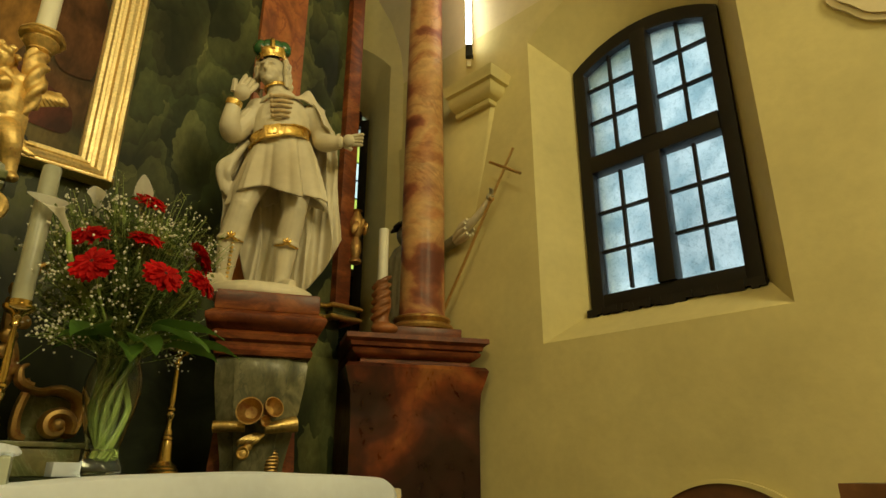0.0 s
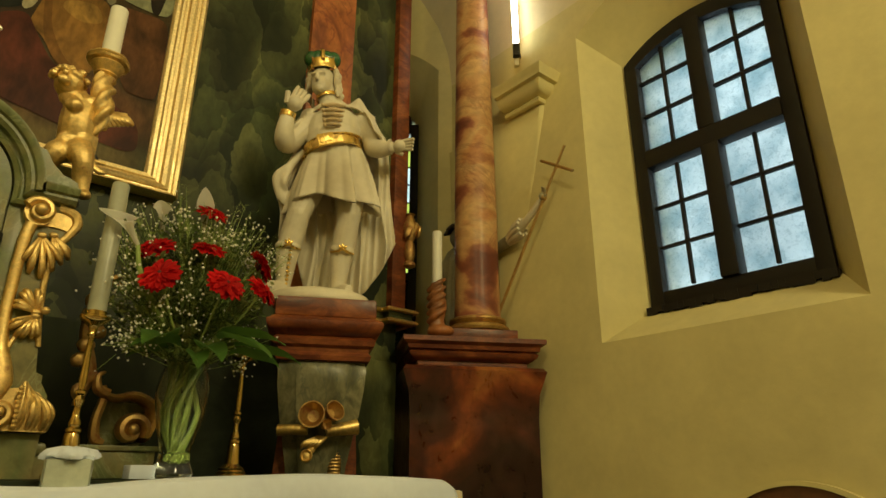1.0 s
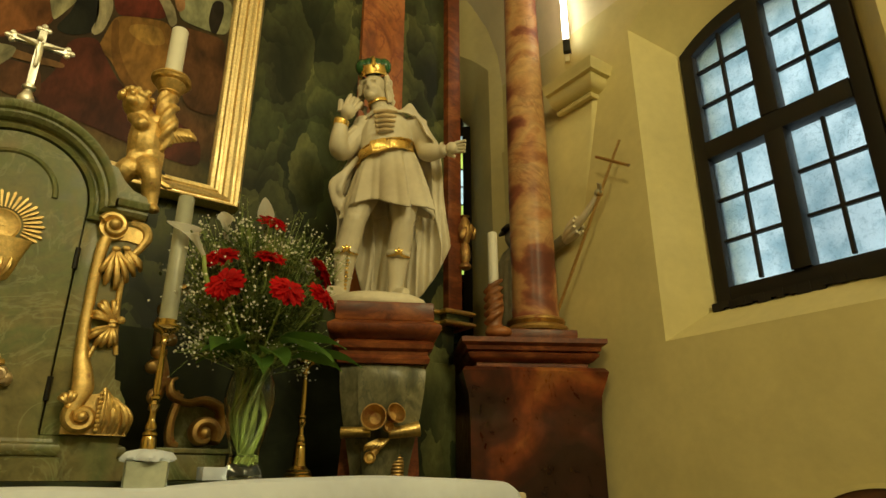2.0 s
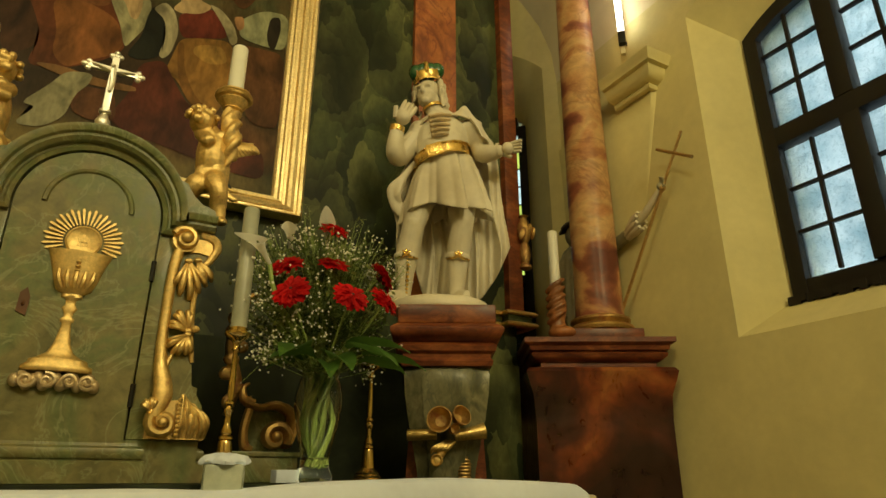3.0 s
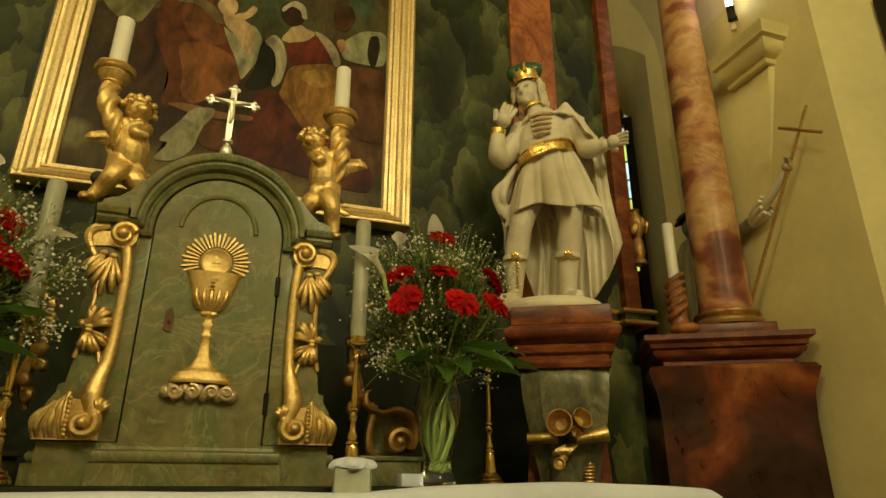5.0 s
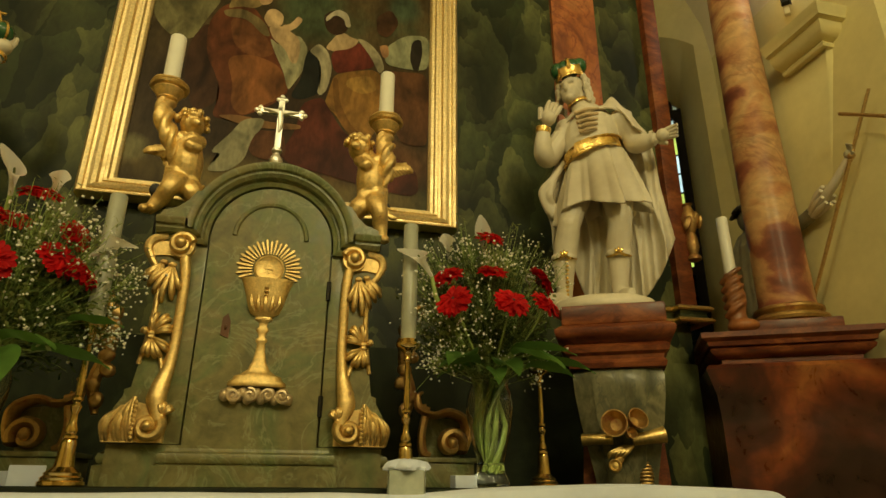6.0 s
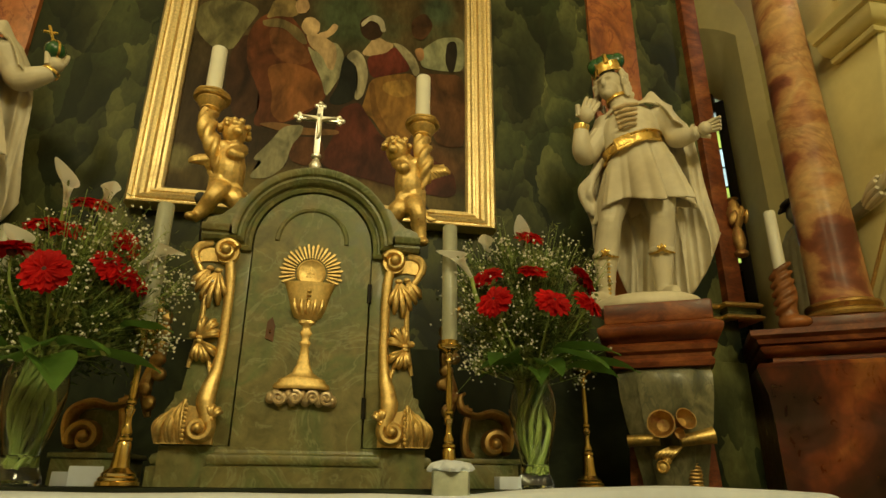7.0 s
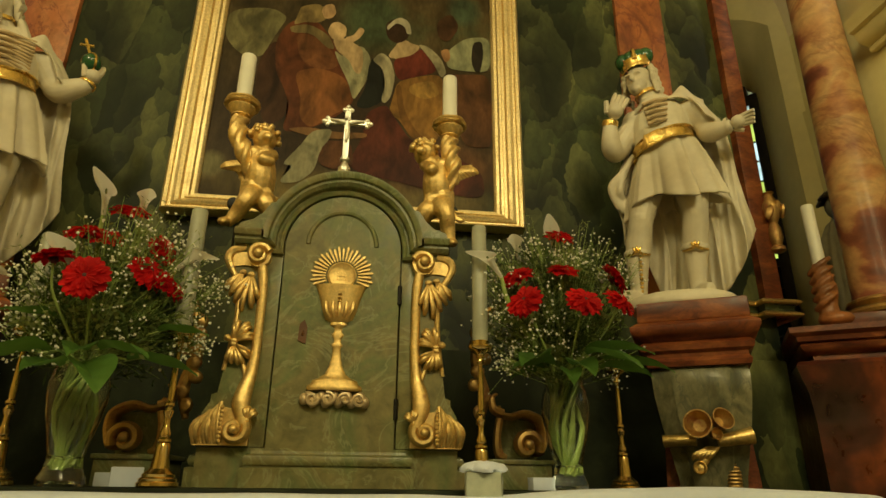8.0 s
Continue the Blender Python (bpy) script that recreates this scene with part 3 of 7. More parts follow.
COLPOS = {}
for sx in (-1, 1):
    mirror = Matrix.Translation((CX, 0, 0)) @ Matrix.Diagonal((sx, 1, 1, 1)) @ Matrix.Translation((-CX, 0, 0))
    ped = thing("column_pedestal", (mirror @ Vector((1.885, 2.47, 0))), "red-brown marbled altar pedestal with moulded cornice beneath a column", "pedestal", "column pedestals", turn=-30 * sx)
    f = -1 if sx < 0 else 1
    # body, its upper edge swelling out under the cornice
    bm = bmesh.new()
    prof = [(0.045, 0.0), (0.045, 0.25), (0.03, 0.28), (0.028, 1.3), (0.02, 1.42), (-0.005, 1.5), (-0.015, 1.535), (0.0, 1.555)]
    rings = []
    for o, z in prof:
        xs0, xs1, y0 = -0.01 + o, 0.715 - o, 0.045 + o
        rings.append([bm.verts.new((f * x, y, z)) for x, y in ((xs0, 0.84), (xs0, y0), (xs1, y0), (xs1, 0.5))])
    for a, b in zip(rings, rings[1:]):
        for j in range(4):
            bm.faces.new((a[j], a[(j + 1) % 4], b[(j + 1) % 4], b[j]))
    bm.faces.new(rings[-1])
    part("body", bm, RED, ped)
    bm = bmesh.new()
    path = [(0.055, 0.82), (0.055, 0.085), (0.64, 0.085), (0.64, 0.4)]
    sweep(bm, path, pedestal_profile(1.535))
    box(bm, 0.05, 0.645, 0.085, 0.82, 1.6, 1.708)
    if sx < 0:
        bmesh.ops.transform(bm, matrix=Matrix.Diagonal((-1, 1, 1, 1)), verts=bm.verts)
    part("cornice", bm, REDMOULD, ped)
    bm = bmesh.new()
    box(bm, 0.22, 0.6, 0.09, 0.47, 1.7, 1.765, 0.008)
    if sx < 0:
        bmesh.ops.transform(bm, matrix=Matrix.Diagonal((-1, 1, 1, 1)), verts=bm.verts)
    part("plinth", bm, REDMOULD, ped)
    at = mirror @ (pose(1.885, 2.47, 0, 0, 0, -30) @ Vector((0.42, 0.27, 1.765)))
    COLPOS[sx] = at
    col = thing("column", at, "tall pink and orange veined marble column with gilt base ring", "column", "altar columns")
    bm = bmesh.new()
    lathe(bm, [(0.139, 0.085), (0.131, 0.11), (0.128, 0.3), (0.126, 0.8), (0.117, 1.5), (0.108, 2.2), (0.1, 3.0)], 40)
    part("shaft", bm, COLUMN, col)
    bm = bmesh.new()
    lathe(bm, [(0.16, 0), (0.178, 0.008), (0.182, 0.022), (0.176, 0.036), (0.16, 0.042), (0.15, 0.05), (0.156, 0.058), (0.163, 0.068), (0.16, 0.08), (0.145, 0.088), (0.13, 0.09)], 40)
    part("base_ring", bm, DULLGOLD, col, "gilt base rings")
    bm = bmesh.new()
    lathe(bm, [(0.1, 3.0), (0.13, 3.02), (0.12, 3.1), (0.17, 3.3), (0.19, 3.32), (0.19, 3.4)], 24)
    part("capital", bm, DULLGOLD, col)

# statue consoles
for sx in (-1, 1):
    mirror = Matrix.Translation((CX, 0, 0)) @ Matrix.Diagonal((sx, 1, 1, 1)) @ Matrix.Translation((-CX, 0, 0))
    con = thing("statue_console", mirror @ Vector((1.305, 2.31, 0)), "moulded red-brown console over a tapering grey veined block with gilt ornament", "console", "statue consoles", turn=-28 * sx)
    bm = bmesh.new()
    box(bm, -0.2, 0.2, -0.2, 0.36, 1.62, 1.7, 0.012)
    part("top_block", bm, REDMOULD, con)
    bm = bmesh.new()
    path = [(-0.165, 0.3), (-0.165, -0.165), (0.165, -0.165), (0.165, 0.3)]
    sweep(bm, path, [(0, 1.45), (0.015, 1.452), (0.02, 1.47), (0.01, 1.485), (0.012, 1.5), (0.03, 1.51), (0.035, 1.53), (0.02, 1.545), (0.05, 1.56), (0.062, 1.585), (0.062, 1.6), (0.035, 1.62), (0, 1.625)])
    box(bm, -0.165, 0.165, -0.165, 0.3, 1.45, 1.62)
    part("moulding", bm, REDMOULD, con)
    bm = bmesh.new()
    rows = [(0.166, -0.155, 1.45), (0.17, -0.17, 1.42), (0.166, -0.165, 1.35), (0.152, -0.142, 1.25), (0.136, -0.115, 1.17), (0.115, -0.078, 1.06), (0.11, -0.07, 1.0)]
    rings = [[bm.verts.new(p) for p in ((-h, 0.3, z), (-h, y + 0.008, z), (-h * 0.62, y, z), (-h * 0.58, y - 0.006, z), (h * 0.58, y - 0.006, z), (h * 0.62, y, z), (h, y + 0.008, z), (h, 0.3, z))] for h, y, z in rows]
    for a, b in zip(rings, rings[1:]):
        for j in range(8):
            bm.faces.new((a[j], a[(j + 1) % 8], b[(j + 1) % 8], b[j]))
    bm.faces.new(rings[0]), bm.faces.new(rings[-1])
    part("block", bm, CONSOLE, con, "grey veined tapering block")
    bm = bmesh.new()
    rows = [(0.165, -0.03, 0.0), (0.16, -0.03, 1.05), (0.15, -0.03, 1.21)]
    rings = [[bm.verts.new(p) for p in ((-h, 0.34, z), (-h, y, z), (h, y, z), (h, 0.34, z))] for h, y, z in rows]
    for a, b in zip(rings, rings[1:]):
        for j in range(4):
            bm.faces.new((a[j], a[(j + 1) % 4], b[(j + 1) % 4], b[j]))
    bm.faces.new(rings[0]), bm.faces.new(rings[-1])
    part("back_post", bm, REDMOULD, con, "dark red post")
    # gilt ornament: two hollow bells on a rolled bar, a leaf curl and a ribbed horn below
    for pts, radii in (([(0.03, -0.165, 1.185), (0.09, -0.16, 1.195), (0.145, -0.15, 1.205)], (0.02, 0.024, 0.031)), ([(-0.04, -0.165, 1.19), (-0.1, -0.16, 1.19), (-0.15, -0.15, 1.188)], (0.02, 0.02, 0.022))):
        bm = bmesh.new()
        tube(bm, pts, radii, 16, 14)
        part("gilt_bar", bm, STATUEGILT, con, "rolled gilt bar end")
    bell = [(0.012, -0.03), (0.03, -0.022), (0.042, 0.0), (0.048, 0.02), (0.05, 0.026), (0.045, 0.026), (0.038, 0.004), (0.022, -0.012), (0.004, -0.014)]
    for wide, deep, m in ((1.0, 1.0, pose(-0.025, -0.2, 1.24, 84, -10, -12)), (0.8, 0.9, pose(0.046, -0.195, 1.252, 70, 18, 25)), (0.42, 0.6, pose(0.022, -0.21, 1.205, 80, 0, 30))):
        bm = bmesh.new()
        lathe(bm, [(r * wide, z * deep) for r, z in bell], 28, m)
        part("gilt_bell", bm, DULLGOLD, con, "hollow carved gilt bell")
    bm = bmesh.new()
    for q in range(5):
        tube(bm, [(0.03 - 0.008 * q, -0.165, 1.165), (0.005 - 0.014 * q, -0.175, 1.14), (-0.012 - 0.012 * q, -0.165, 1.122 + 0.006 * (q % 2))], (0.006, 0.009, 0.004), 7, 8)
    tube(bm, [(-0.005, -0.16, 1.15), (-0.02, -0.16, 1.12), (-0.035, -0.162, 1.105)], (0.012, 0.014, 0.012), 8, 10)
    lathe(bm, [(0.004, -0.008), (0.02, -0.002), (0.024, 0.008), (0.02, 0.012), (0.012, 0.004), (0.002, 0.006)], 16, pose(-0.038, -0.172, 1.096, 86, 0, -10))
    part("leaf_curl", bm, STATUEGILT, con, "carved gilt leaf curl")
    bm = bmesh.new()
    horn = []
    for q in range(37):
        horn.append((0.03 - 0.0002 * q + 0.004 * (1 if q % 3 == 1 else 0), 1.165 - q * 0.0042))
    lathe(bm, horn, 14, pose(0.07, -0.075, 0), 0.7)
    part("ribbed_horn", bm, DULLGOLD, con, "ribbed gilt horn")

# mensa, its cloth hanging over the front, and the ledge behind
mensa = thing("altar_table", (0, 0, 0), "cream altar table with a broad top slab", "altar table")
bm = bmesh.new()
box(bm, -1.5, 1.3, 1.66, 2.7, 0.0, 0.86)
part("body", bm, STONEWHITE, mensa)
bm = bmesh.new()
box(bm, -1.62, 1.425, 1.57, 2.7, 0.86, 0.985, 0.01)
part("slab", bm, STONEWHITE, mensa)
ledge = thing("altar_ledge", (0, 0, 0), "low dark wooden ledge at the back of the altar table", "altar ledge")
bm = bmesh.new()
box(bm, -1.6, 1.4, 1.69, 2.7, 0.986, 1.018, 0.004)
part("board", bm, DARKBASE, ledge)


def cloth_top(x):
    return 1.008 + 0.026 * math.exp(-((x - 0.9) / 0.42) ** 2) - 0.004 * math.exp(-((x - 0.3) / 0.12) ** 2) + 0.004 * noise.noise((x * 4, 0.7, 0.3))


cl = thing("altar_cloth", (0, 0, 0), "white linen altar cloth hanging over the altar table", "altar cloth")
bm = bmesh.new()
nx, drop = 180, [(1.688, -0.014), (1.67, -0.004), (1.64, 0.0), (1.6, 0.0), (1.575, -0.002), (1.562, -0.008), (1.556, -0.025), (1.553, -0.06), (1.551, -0.12), (1.549, -0.2), (1.547, -0.3), (1.546, -0.4)]
rows = []
for y, dz in drop:
    row = []
    for i in range(nx + 1):
        x = -1.6 + 2.985 * i / nx
        over = max(0.0, (x - 1.33) / 0.055)
        fall = -min(1.0, dz / 0.4) if dz < -0.02 else 0.0
        z = cloth_top(x) + dz - 0.024 * min(1.0, over) ** 2
        row.append(bm.verts.new((x + 0.04 * fall * min(1.0, over), y - 0.012 * fall * (1 + math.sin(x * 14 + 1.3 * math.sin(x * 5))), z)))
    rows.append(row)
for a, b in zip(rows, rows[1:]):
    for i in range(nx):
        bm.faces.new((a[i], a[i + 1], b[i + 1], b[i]))
sheet_ob = part("cloth", bm, LINEN, cl)
sheet_ob.modifiers.new("thick", "SOLIDIFY").thickness = 0.003


# ---- sculpted figures ----
def sculpt(bm, voxel, smooth=6):
    """Melts the overlapping forms of bm into one carved surface."""
    me = bpy.data.meshes.new("rough")
    bmesh.ops.recalc_face_normals(bm, faces=bm.faces)
    bm.to_mesh(me)
    bm.free()
    ob = new("rough", me)
    r = ob.modifiers.new("melt", "REMESH")
    r.mode, r.voxel_size = "VOXEL", voxel
    s = ob.modifiers.new("soften", "SMOOTH")
    s.factor, s.iterations = 0.5, smooth
    done = bpy.data.meshes.new_from_object(ob.evaluated_get(bpy.context.evaluated_depsgraph_get()))
    out = bmesh.new()
    out.from_mesh(done)
    bpy.data.objects.remove(ob)
    bpy.data.meshes.remove(me)
    bpy.data.meshes.remove(done)
    return out


def joined(a, b):
    """Adds the forms of b to a."""
    me = bpy.data.meshes.new("details")
    b.to_mesh(me)
    b.free()
    a.from_mesh(me)
    bpy.data.meshes.remove(me)
    return a


def sheet(bm, func, nu, nv, thick=0.014, mat_i=0):
    """A thick draped sheet from func(u, v)."""
    faces = []
    for k in (0, 1):
        g = [[func(i / nu, j / nv) + Vector((0, thick * k, 0)) for i in range(nu + 1)] for j in range(nv + 1)]
        faces.append([[bm.verts.new(p) for p in row] for row in g])
    a, b = faces
    quads = []
    for j in range(nv):
        for i in range(nu):
            quads.append((a[j][i], a[j][i + 1], a[j + 1][i + 1], a[j + 1][i]))
            quads.append((b[j][i], b[j + 1][i], b[j + 1][i + 1], b[j][i + 1]))
    for i in range(nu):
        quads += [(a[0][i], b[0][i], b[0][i + 1], a[0][i + 1]), (a[nv][i], a[nv][i + 1], b[nv][i + 1], b[nv][i])]
    for j in range(nv):
        quads += [(a[j][0], a[j + 1][0], b[j + 1][0], b[j][0]), (a[j][nu], b[j][nu], b[j + 1][nu], a[j + 1][nu])]
    for q in quads:
        bm.faces.new(q).material_index = mat_i


def ring(bm, at, rx, ry, h, thick, turn=(0, 0, 0), mat_i=0, seg=28):
    """A flat band round something."""
    m = pose(*at, *turn)
    prof = [(1.0, -h / 2), (1 + thick, -h / 2), (1 + thick * 1.2, 0), (1 + thick, h / 2), (1.0, h / 2)]
    rows = [[bm.verts.new(m @ Vector((rx * r * math.cos(2 * math.pi * i / seg), ry * r * math.sin(2 * math.pi * i / seg), z))) for i in range(seg)] for r, z in prof]
    for a, b in zip(rows, rows[1:]):
        for i in range(seg):
            bm.faces.new((a[i], a[(i + 1) % seg], b[(i + 1) % seg], b[i])).material_index = mat_i


def fingers(bm, wrist, way, spread, size=1.0):
    way, spread = Vector(way).normalized(), Vector(spread).normalized()
    w = Vector(wrist)
    palm = w + way * 0.03 * size
    ball(bm, palm, (0.027 * size,) * 3, seg=10)
    for k in range(4):
        s = spread * (k - 1.5) * 0.0125 * size
        tube(bm, [w + way * 0.03 * size + s * 0.7, w + way * 0.06 * size + s, w + way * 0.09 * size + s * 1.15 - spread.cross(way) * 0.016 * size], (0.0095 * size, 0.0088 * size, 0.006 * size), 7, 8)
    tube(bm, [w + way * 0.015 * size - spread * 0.02 * size, w + way * 0.05 * size - spread * 0.04 * size], (0.011 * size, 0.008 * size), 7, 5)


def tan_trim(nt, b):
    plain((0.6, 0.46, 0.27), 0.5, grain=0.15)(nt, b)


TAN = mat("tan_braid", tan_trim)
STATUEGOLD = mat("bright_gilding", gilt(rough=0.24, wear=0.75, colour=(0.92, 0.64, 0.2)))
FIGMATS = [STONEWHITE, STATUEGOLD, CROWNGREEN, TAN]


def pleat(t, sharp=0.6):
    """One fold: rounded crest, sharp valley, from -0.5 to 0.5."""
    return abs(math.sin(math.pi * t)) ** sharp - 0.5


def king(young):
    """A carved standing king, front towards -y, 1.3 m high with crown."""
    bm = bmesh.new()
    # legs with boots, the weight on the figure's left leg
    for hx, kx, cx, fx, turn in ((-0.1, -0.148, -0.182, -0.19, 48), (0.07, 0.072, 0.052, 0.044, -26)):
        tube(bm, [(hx, 0.01, 0.6), (hx * 0.4 + kx * 0.6, -0.02, 0.5), (kx, -0.035, 0.415), (cx * 0.6 + kx * 0.4, -0.004, 0.325), (cx, 0.006, 0.25), (cx * 0.4 + fx * 0.6, 0.012, 0.16), (fx, 0.014, 0.1), (fx, 0.01, 0.055)], (0.074, 0.066, 0.051, 0.055, 0.05, 0.039, 0.034, 0.038), 16, 34)
        ball(bm, (kx, -0.064, 0.418), (0.038, 0.026, 0.04), seg=10)
        ring(bm, (cx, 0.0, 0.268), 0.053, 0.051, 0.02, 0.05, (6, 6, 0))
        d = Vector((-math.sin(radians(turn)), -math.cos(radians(turn)), 0))
        tube(bm, [Vector((fx, 0.015, 0.066)) - d * 0.03, Vector((fx, 0.005, 0.075)) + d * 0.035, Vector((fx, 0.0, 0.066)) + d * 0.095], (0.034, 0.036, 0.024), 12, 10, 0.75)
    # worn oval plinth
    lathe(bm, [(0.2, 0.0), (0.212, 0.012), (0.212, 0.03), (0.2, 0.05), (0.17, 0.062)], 40, pose(-0.032, 0.0, 0), 0.78, wave=lambda a, z: 1 + 0.04 * math.cos(3 * a + 1) + 0.015 * math.cos(7 * a))
    # skirt in broad inverted pleats, flaring from the slanting belt
    seg, rows = 150, []
    for v, inner in [(i / 9, 0) for i in range(10)] + [(1.0, 1), (0.5, 1), (0.0, 1)]:
        row = []
        for i in range(seg):
            a = 2 * math.pi * i / seg
            lap = (a * 7 / (2 * math.pi) + 0.18 * math.sin(2 * a + 0.6) + 0.3) % 1.0
            fold = (lap / 0.8 if lap < 0.8 else (1 - lap) / 0.2) - 0.5 + 0.3 * pleat(a * 13 / (2 * math.pi) + 0.2 + 0.3 * math.sin(a), 0.8)
            r = 0.118 + 0.066 * v ** 0.85 + 0.075 * v ** 0.6 * fold - 0.018 * inner
            x, y = -0.012 + 0.018 * v + r * math.cos(a) * 1.02, -0.008 + r * math.sin(a) * 0.74
            top, low = 0.765 + 0.26 * x, 0.47 + 0.014 * math.cos(3 * a + 0.5) - 0.035 * fold + 0.03 * x
            row.append(bm.verts.new((x, y, top + (low - top) * v)))
        rows.append(row)
    for a, b in zip(rows, rows[1:]):
        for i in range(seg):
            bm.faces.new((a[i], a[(i + 1) % seg], b[(i + 1) % seg], b[i]))
    bm.faces.new(rows[0][::-1]), bm.faces.new(rows[-1])
    # trunk: hips, waist, chest and shoulders, leaning a little
    tube(bm, [(-0.012, 0.0, 0.7), (-0.02, -0.004, 0.77), (-0.018, -0.012, 0.85), (-0.014, -0.006, 0.92), (-0.03, 0.0, 0.985), (-0.055, -0.002, 1.02)], (0.118, 0.118, 0.124, 0.118, 0.08, 0.05), 22, 30, 0.74)
    ball(bm, (-0.02, -0.05, 0.83), (0.105, 0.06, 0.09), seg=16)
    ball(bm, (-0.13, 0.0, 0.925), (0.055, 0.055, 0.05), seg=12)
    ball(bm, (0.115, 0.0, 0.935), (0.06, 0.056, 0.05), seg=12)
    tube(bm, [(-0.035, 0.0, 0.98), (-0.058, -0.006, 1.04), (-0.075, -0.012, 1.09)], (0.062, 0.045, 0.048), 14, 10)
    # head turned to the figure's right
    h = pose(-0.088, -0.016, 1.118, 4, -6, -24)
    for at, r in (((0, 0.008, 0.012), (0.06, 0.072, 0.078)), ((0, -0.03, -0.03), (0.046, 0.042, 0.05)), ((0, -0.056, -0.058), (0.022, 0.018, 0.018)), ((-0.024, -0.05, -0.024), (0.018, 0.016, 0.018)), ((0.024, -0.05, -0.024), (0.018, 0.016, 0.018)), ((0, -0.06, 0.022), (0.04, 0.014, 0.01))):
        ball(bm, h @ Vector(at), r, (0, 0, -24), 14)
    tube(bm, [h @ Vector((0, -0.064, 0.02)), h @ Vector((0, -0.08, -0.012)), h @ Vector((0, -0.068, -0.022))], (0.007, 0.012, 0.008), 8, 8)
    rnd = random.Random(5)
    if not young:
        for q in range(30):
            v = rnd.random()
            p = h @ Vector((rnd.uniform(-0.045, 0.045) * (1 - v * 0.4), -0.058 + rnd.uniform(-0.014, 0.02), -0.045))
            tube(bm, [p, p + Vector((rnd.uniform(-0.012, 0.012), -0.012, -0.05)), p + Vector((rnd.uniform(-0.02, 0.02), 0.0, -0.06 - 0.07 * v))], (0.01, 0.014, 0.006), 7, 8)
        for q in range(34):
            a = rnd.uniform(-0.5, 3.6)
            p = Vector((-0.07 + 0.075 * math.cos(a), 0.0 + 0.07 * math.sin(a), rnd.uniform(1.02, 1.12)))
            tube(bm, [p, p + Vector((0.02 * math.cos(a) + 0.01, 0.015 * math.sin(a), -0.06)), p + Vector((0.045 * math.cos(a) + 0.02, 0.02 * math.sin(a), -0.13))], (0.014, 0.017, 0.007), 7, 8)
    # the figure's right arm, bent up towards the face, in a full sleeve
    tube(bm, [(-0.115, 0.0, 0.93), (-0.172, 0.0, 0.85), (-0.222, -0.018, 0.772), (-0.24, -0.06, 0.775), (-0.238, -0.09, 0.825), (-0.23, -0.1, 0.89)], (0.05, 0.053, 0.048, 0.046, 0.038, 0.027), 16, 30)
    for q in range(4):
        tube(bm, [(-0.17 - 0.02 * q, -0.05, 0.89 - 0.03 * q), (-0.215 - 0.012 * q, -0.058, 0.83 - 0.02 * q), (-0.25, -0.085, 0.79)], (0.008, 0.012, 0.006), 7, 8)
    # the other arm held out (or raised with the orb)
    if young:
        tube(bm, [(0.12, 0.0, 0.94), (0.165, 0.0, 0.85), (0.175, -0.03, 0.788), (0.215, -0.075, 0.765), (0.26, -0.1, 0.768)], (0.055, 0.052, 0.047, 0.038, 0.024), 16, 26)
    else:
        tube(bm, [(0.12, 0.0, 0.94), (0.165, 0.0, 0.87), (0.19, -0.03, 0.822), (0.24, -0.08, 0.835), (0.275, -0.1, 0.86)], (0.06, 0.058, 0.05, 0.04, 0.028), 16, 26)

    # cloak down the back: pulled out at the figure's right hip, a long point at its left
    def cloak(u, v):
        zb = float(np.interp(u, (0, 0.14, 0.24, 0.3, 0.66, 0.74, 0.9, 1), (0.34, 0.31, 0.16, 0.07, 0.066, 0.1, 0.22, 0.35)))
        z = 0.98 + (zb - 0.98) * v
        left = float(np.interp(z, (0.34, 0.45, 0.52, 0.585, 0.66, 0.75, 0.98), (-0.236, -0.238, -0.25, -0.272, -0.235, -0.2, -0.13)))
        right = float(np.interp(z, (0.07, 0.35, 0.55, 0.75, 0.87, 0.98), (0.29, 0.297, 0.28, 0.25, 0.232, 0.16)))
        x = left + (right - left) * u + 0.006 * math.sin(9 * v + 5 * u)
        edge = abs(2 * u - 1) ** 3
        deep = 0.014 + 0.05 * v
        y = 0.095 - 0.1 * edge * (1 - 0.25 * v) + deep * (pleat(u * 5.2 + 0.5 * v + 0.22 * math.sin(5 * v), 0.7) + 0.4 * pleat(u * 11 + 0.9 * v, 0.9)) + 0.016 * v
        return Vector((x, y, z))
    sheet(bm, cloak, 110, 60, 0.018)
    # gathered fold swinging from the hip on the figure's right
    for q in range(5):
        tube(bm, [(-0.15 - 0.01 * q, 0.02, 0.76 - 0.012 * q), (-0.2 - 0.006 * q, -0.012, 0.67 - 0.02 * q), (-0.262 + 0.012 * q, -0.006 + 0.008 * q, 0.6 - 0.018 * q), (-0.24 + 0.02 * q, 0.02, 0.5 - 0.02 * q)], (0.012, 0.016, 0.018, 0.01), 9, 18)

    # short cape over the figure's left shoulder
    def cape(u, v):
        a = radians(-48 + 110 * u)
        r = 0.075 + 0.15 * v ** 0.8
        z = 1.0 - 0.06 * v - 0.105 * v * v - 0.035 * v * math.sin(math.pi * u)
        return Vector((0.012 + r * math.cos(a) * 1.0, -0.004 + r * math.sin(a) * 0.62 - 0.012 * v * pleat(u * 4 + 0.3 * v), z))
    sheet(bm, cape, 40, 16, 0.014)
    body = sculpt(bm, 0.0048, 1)
    bm = bmesh.new()
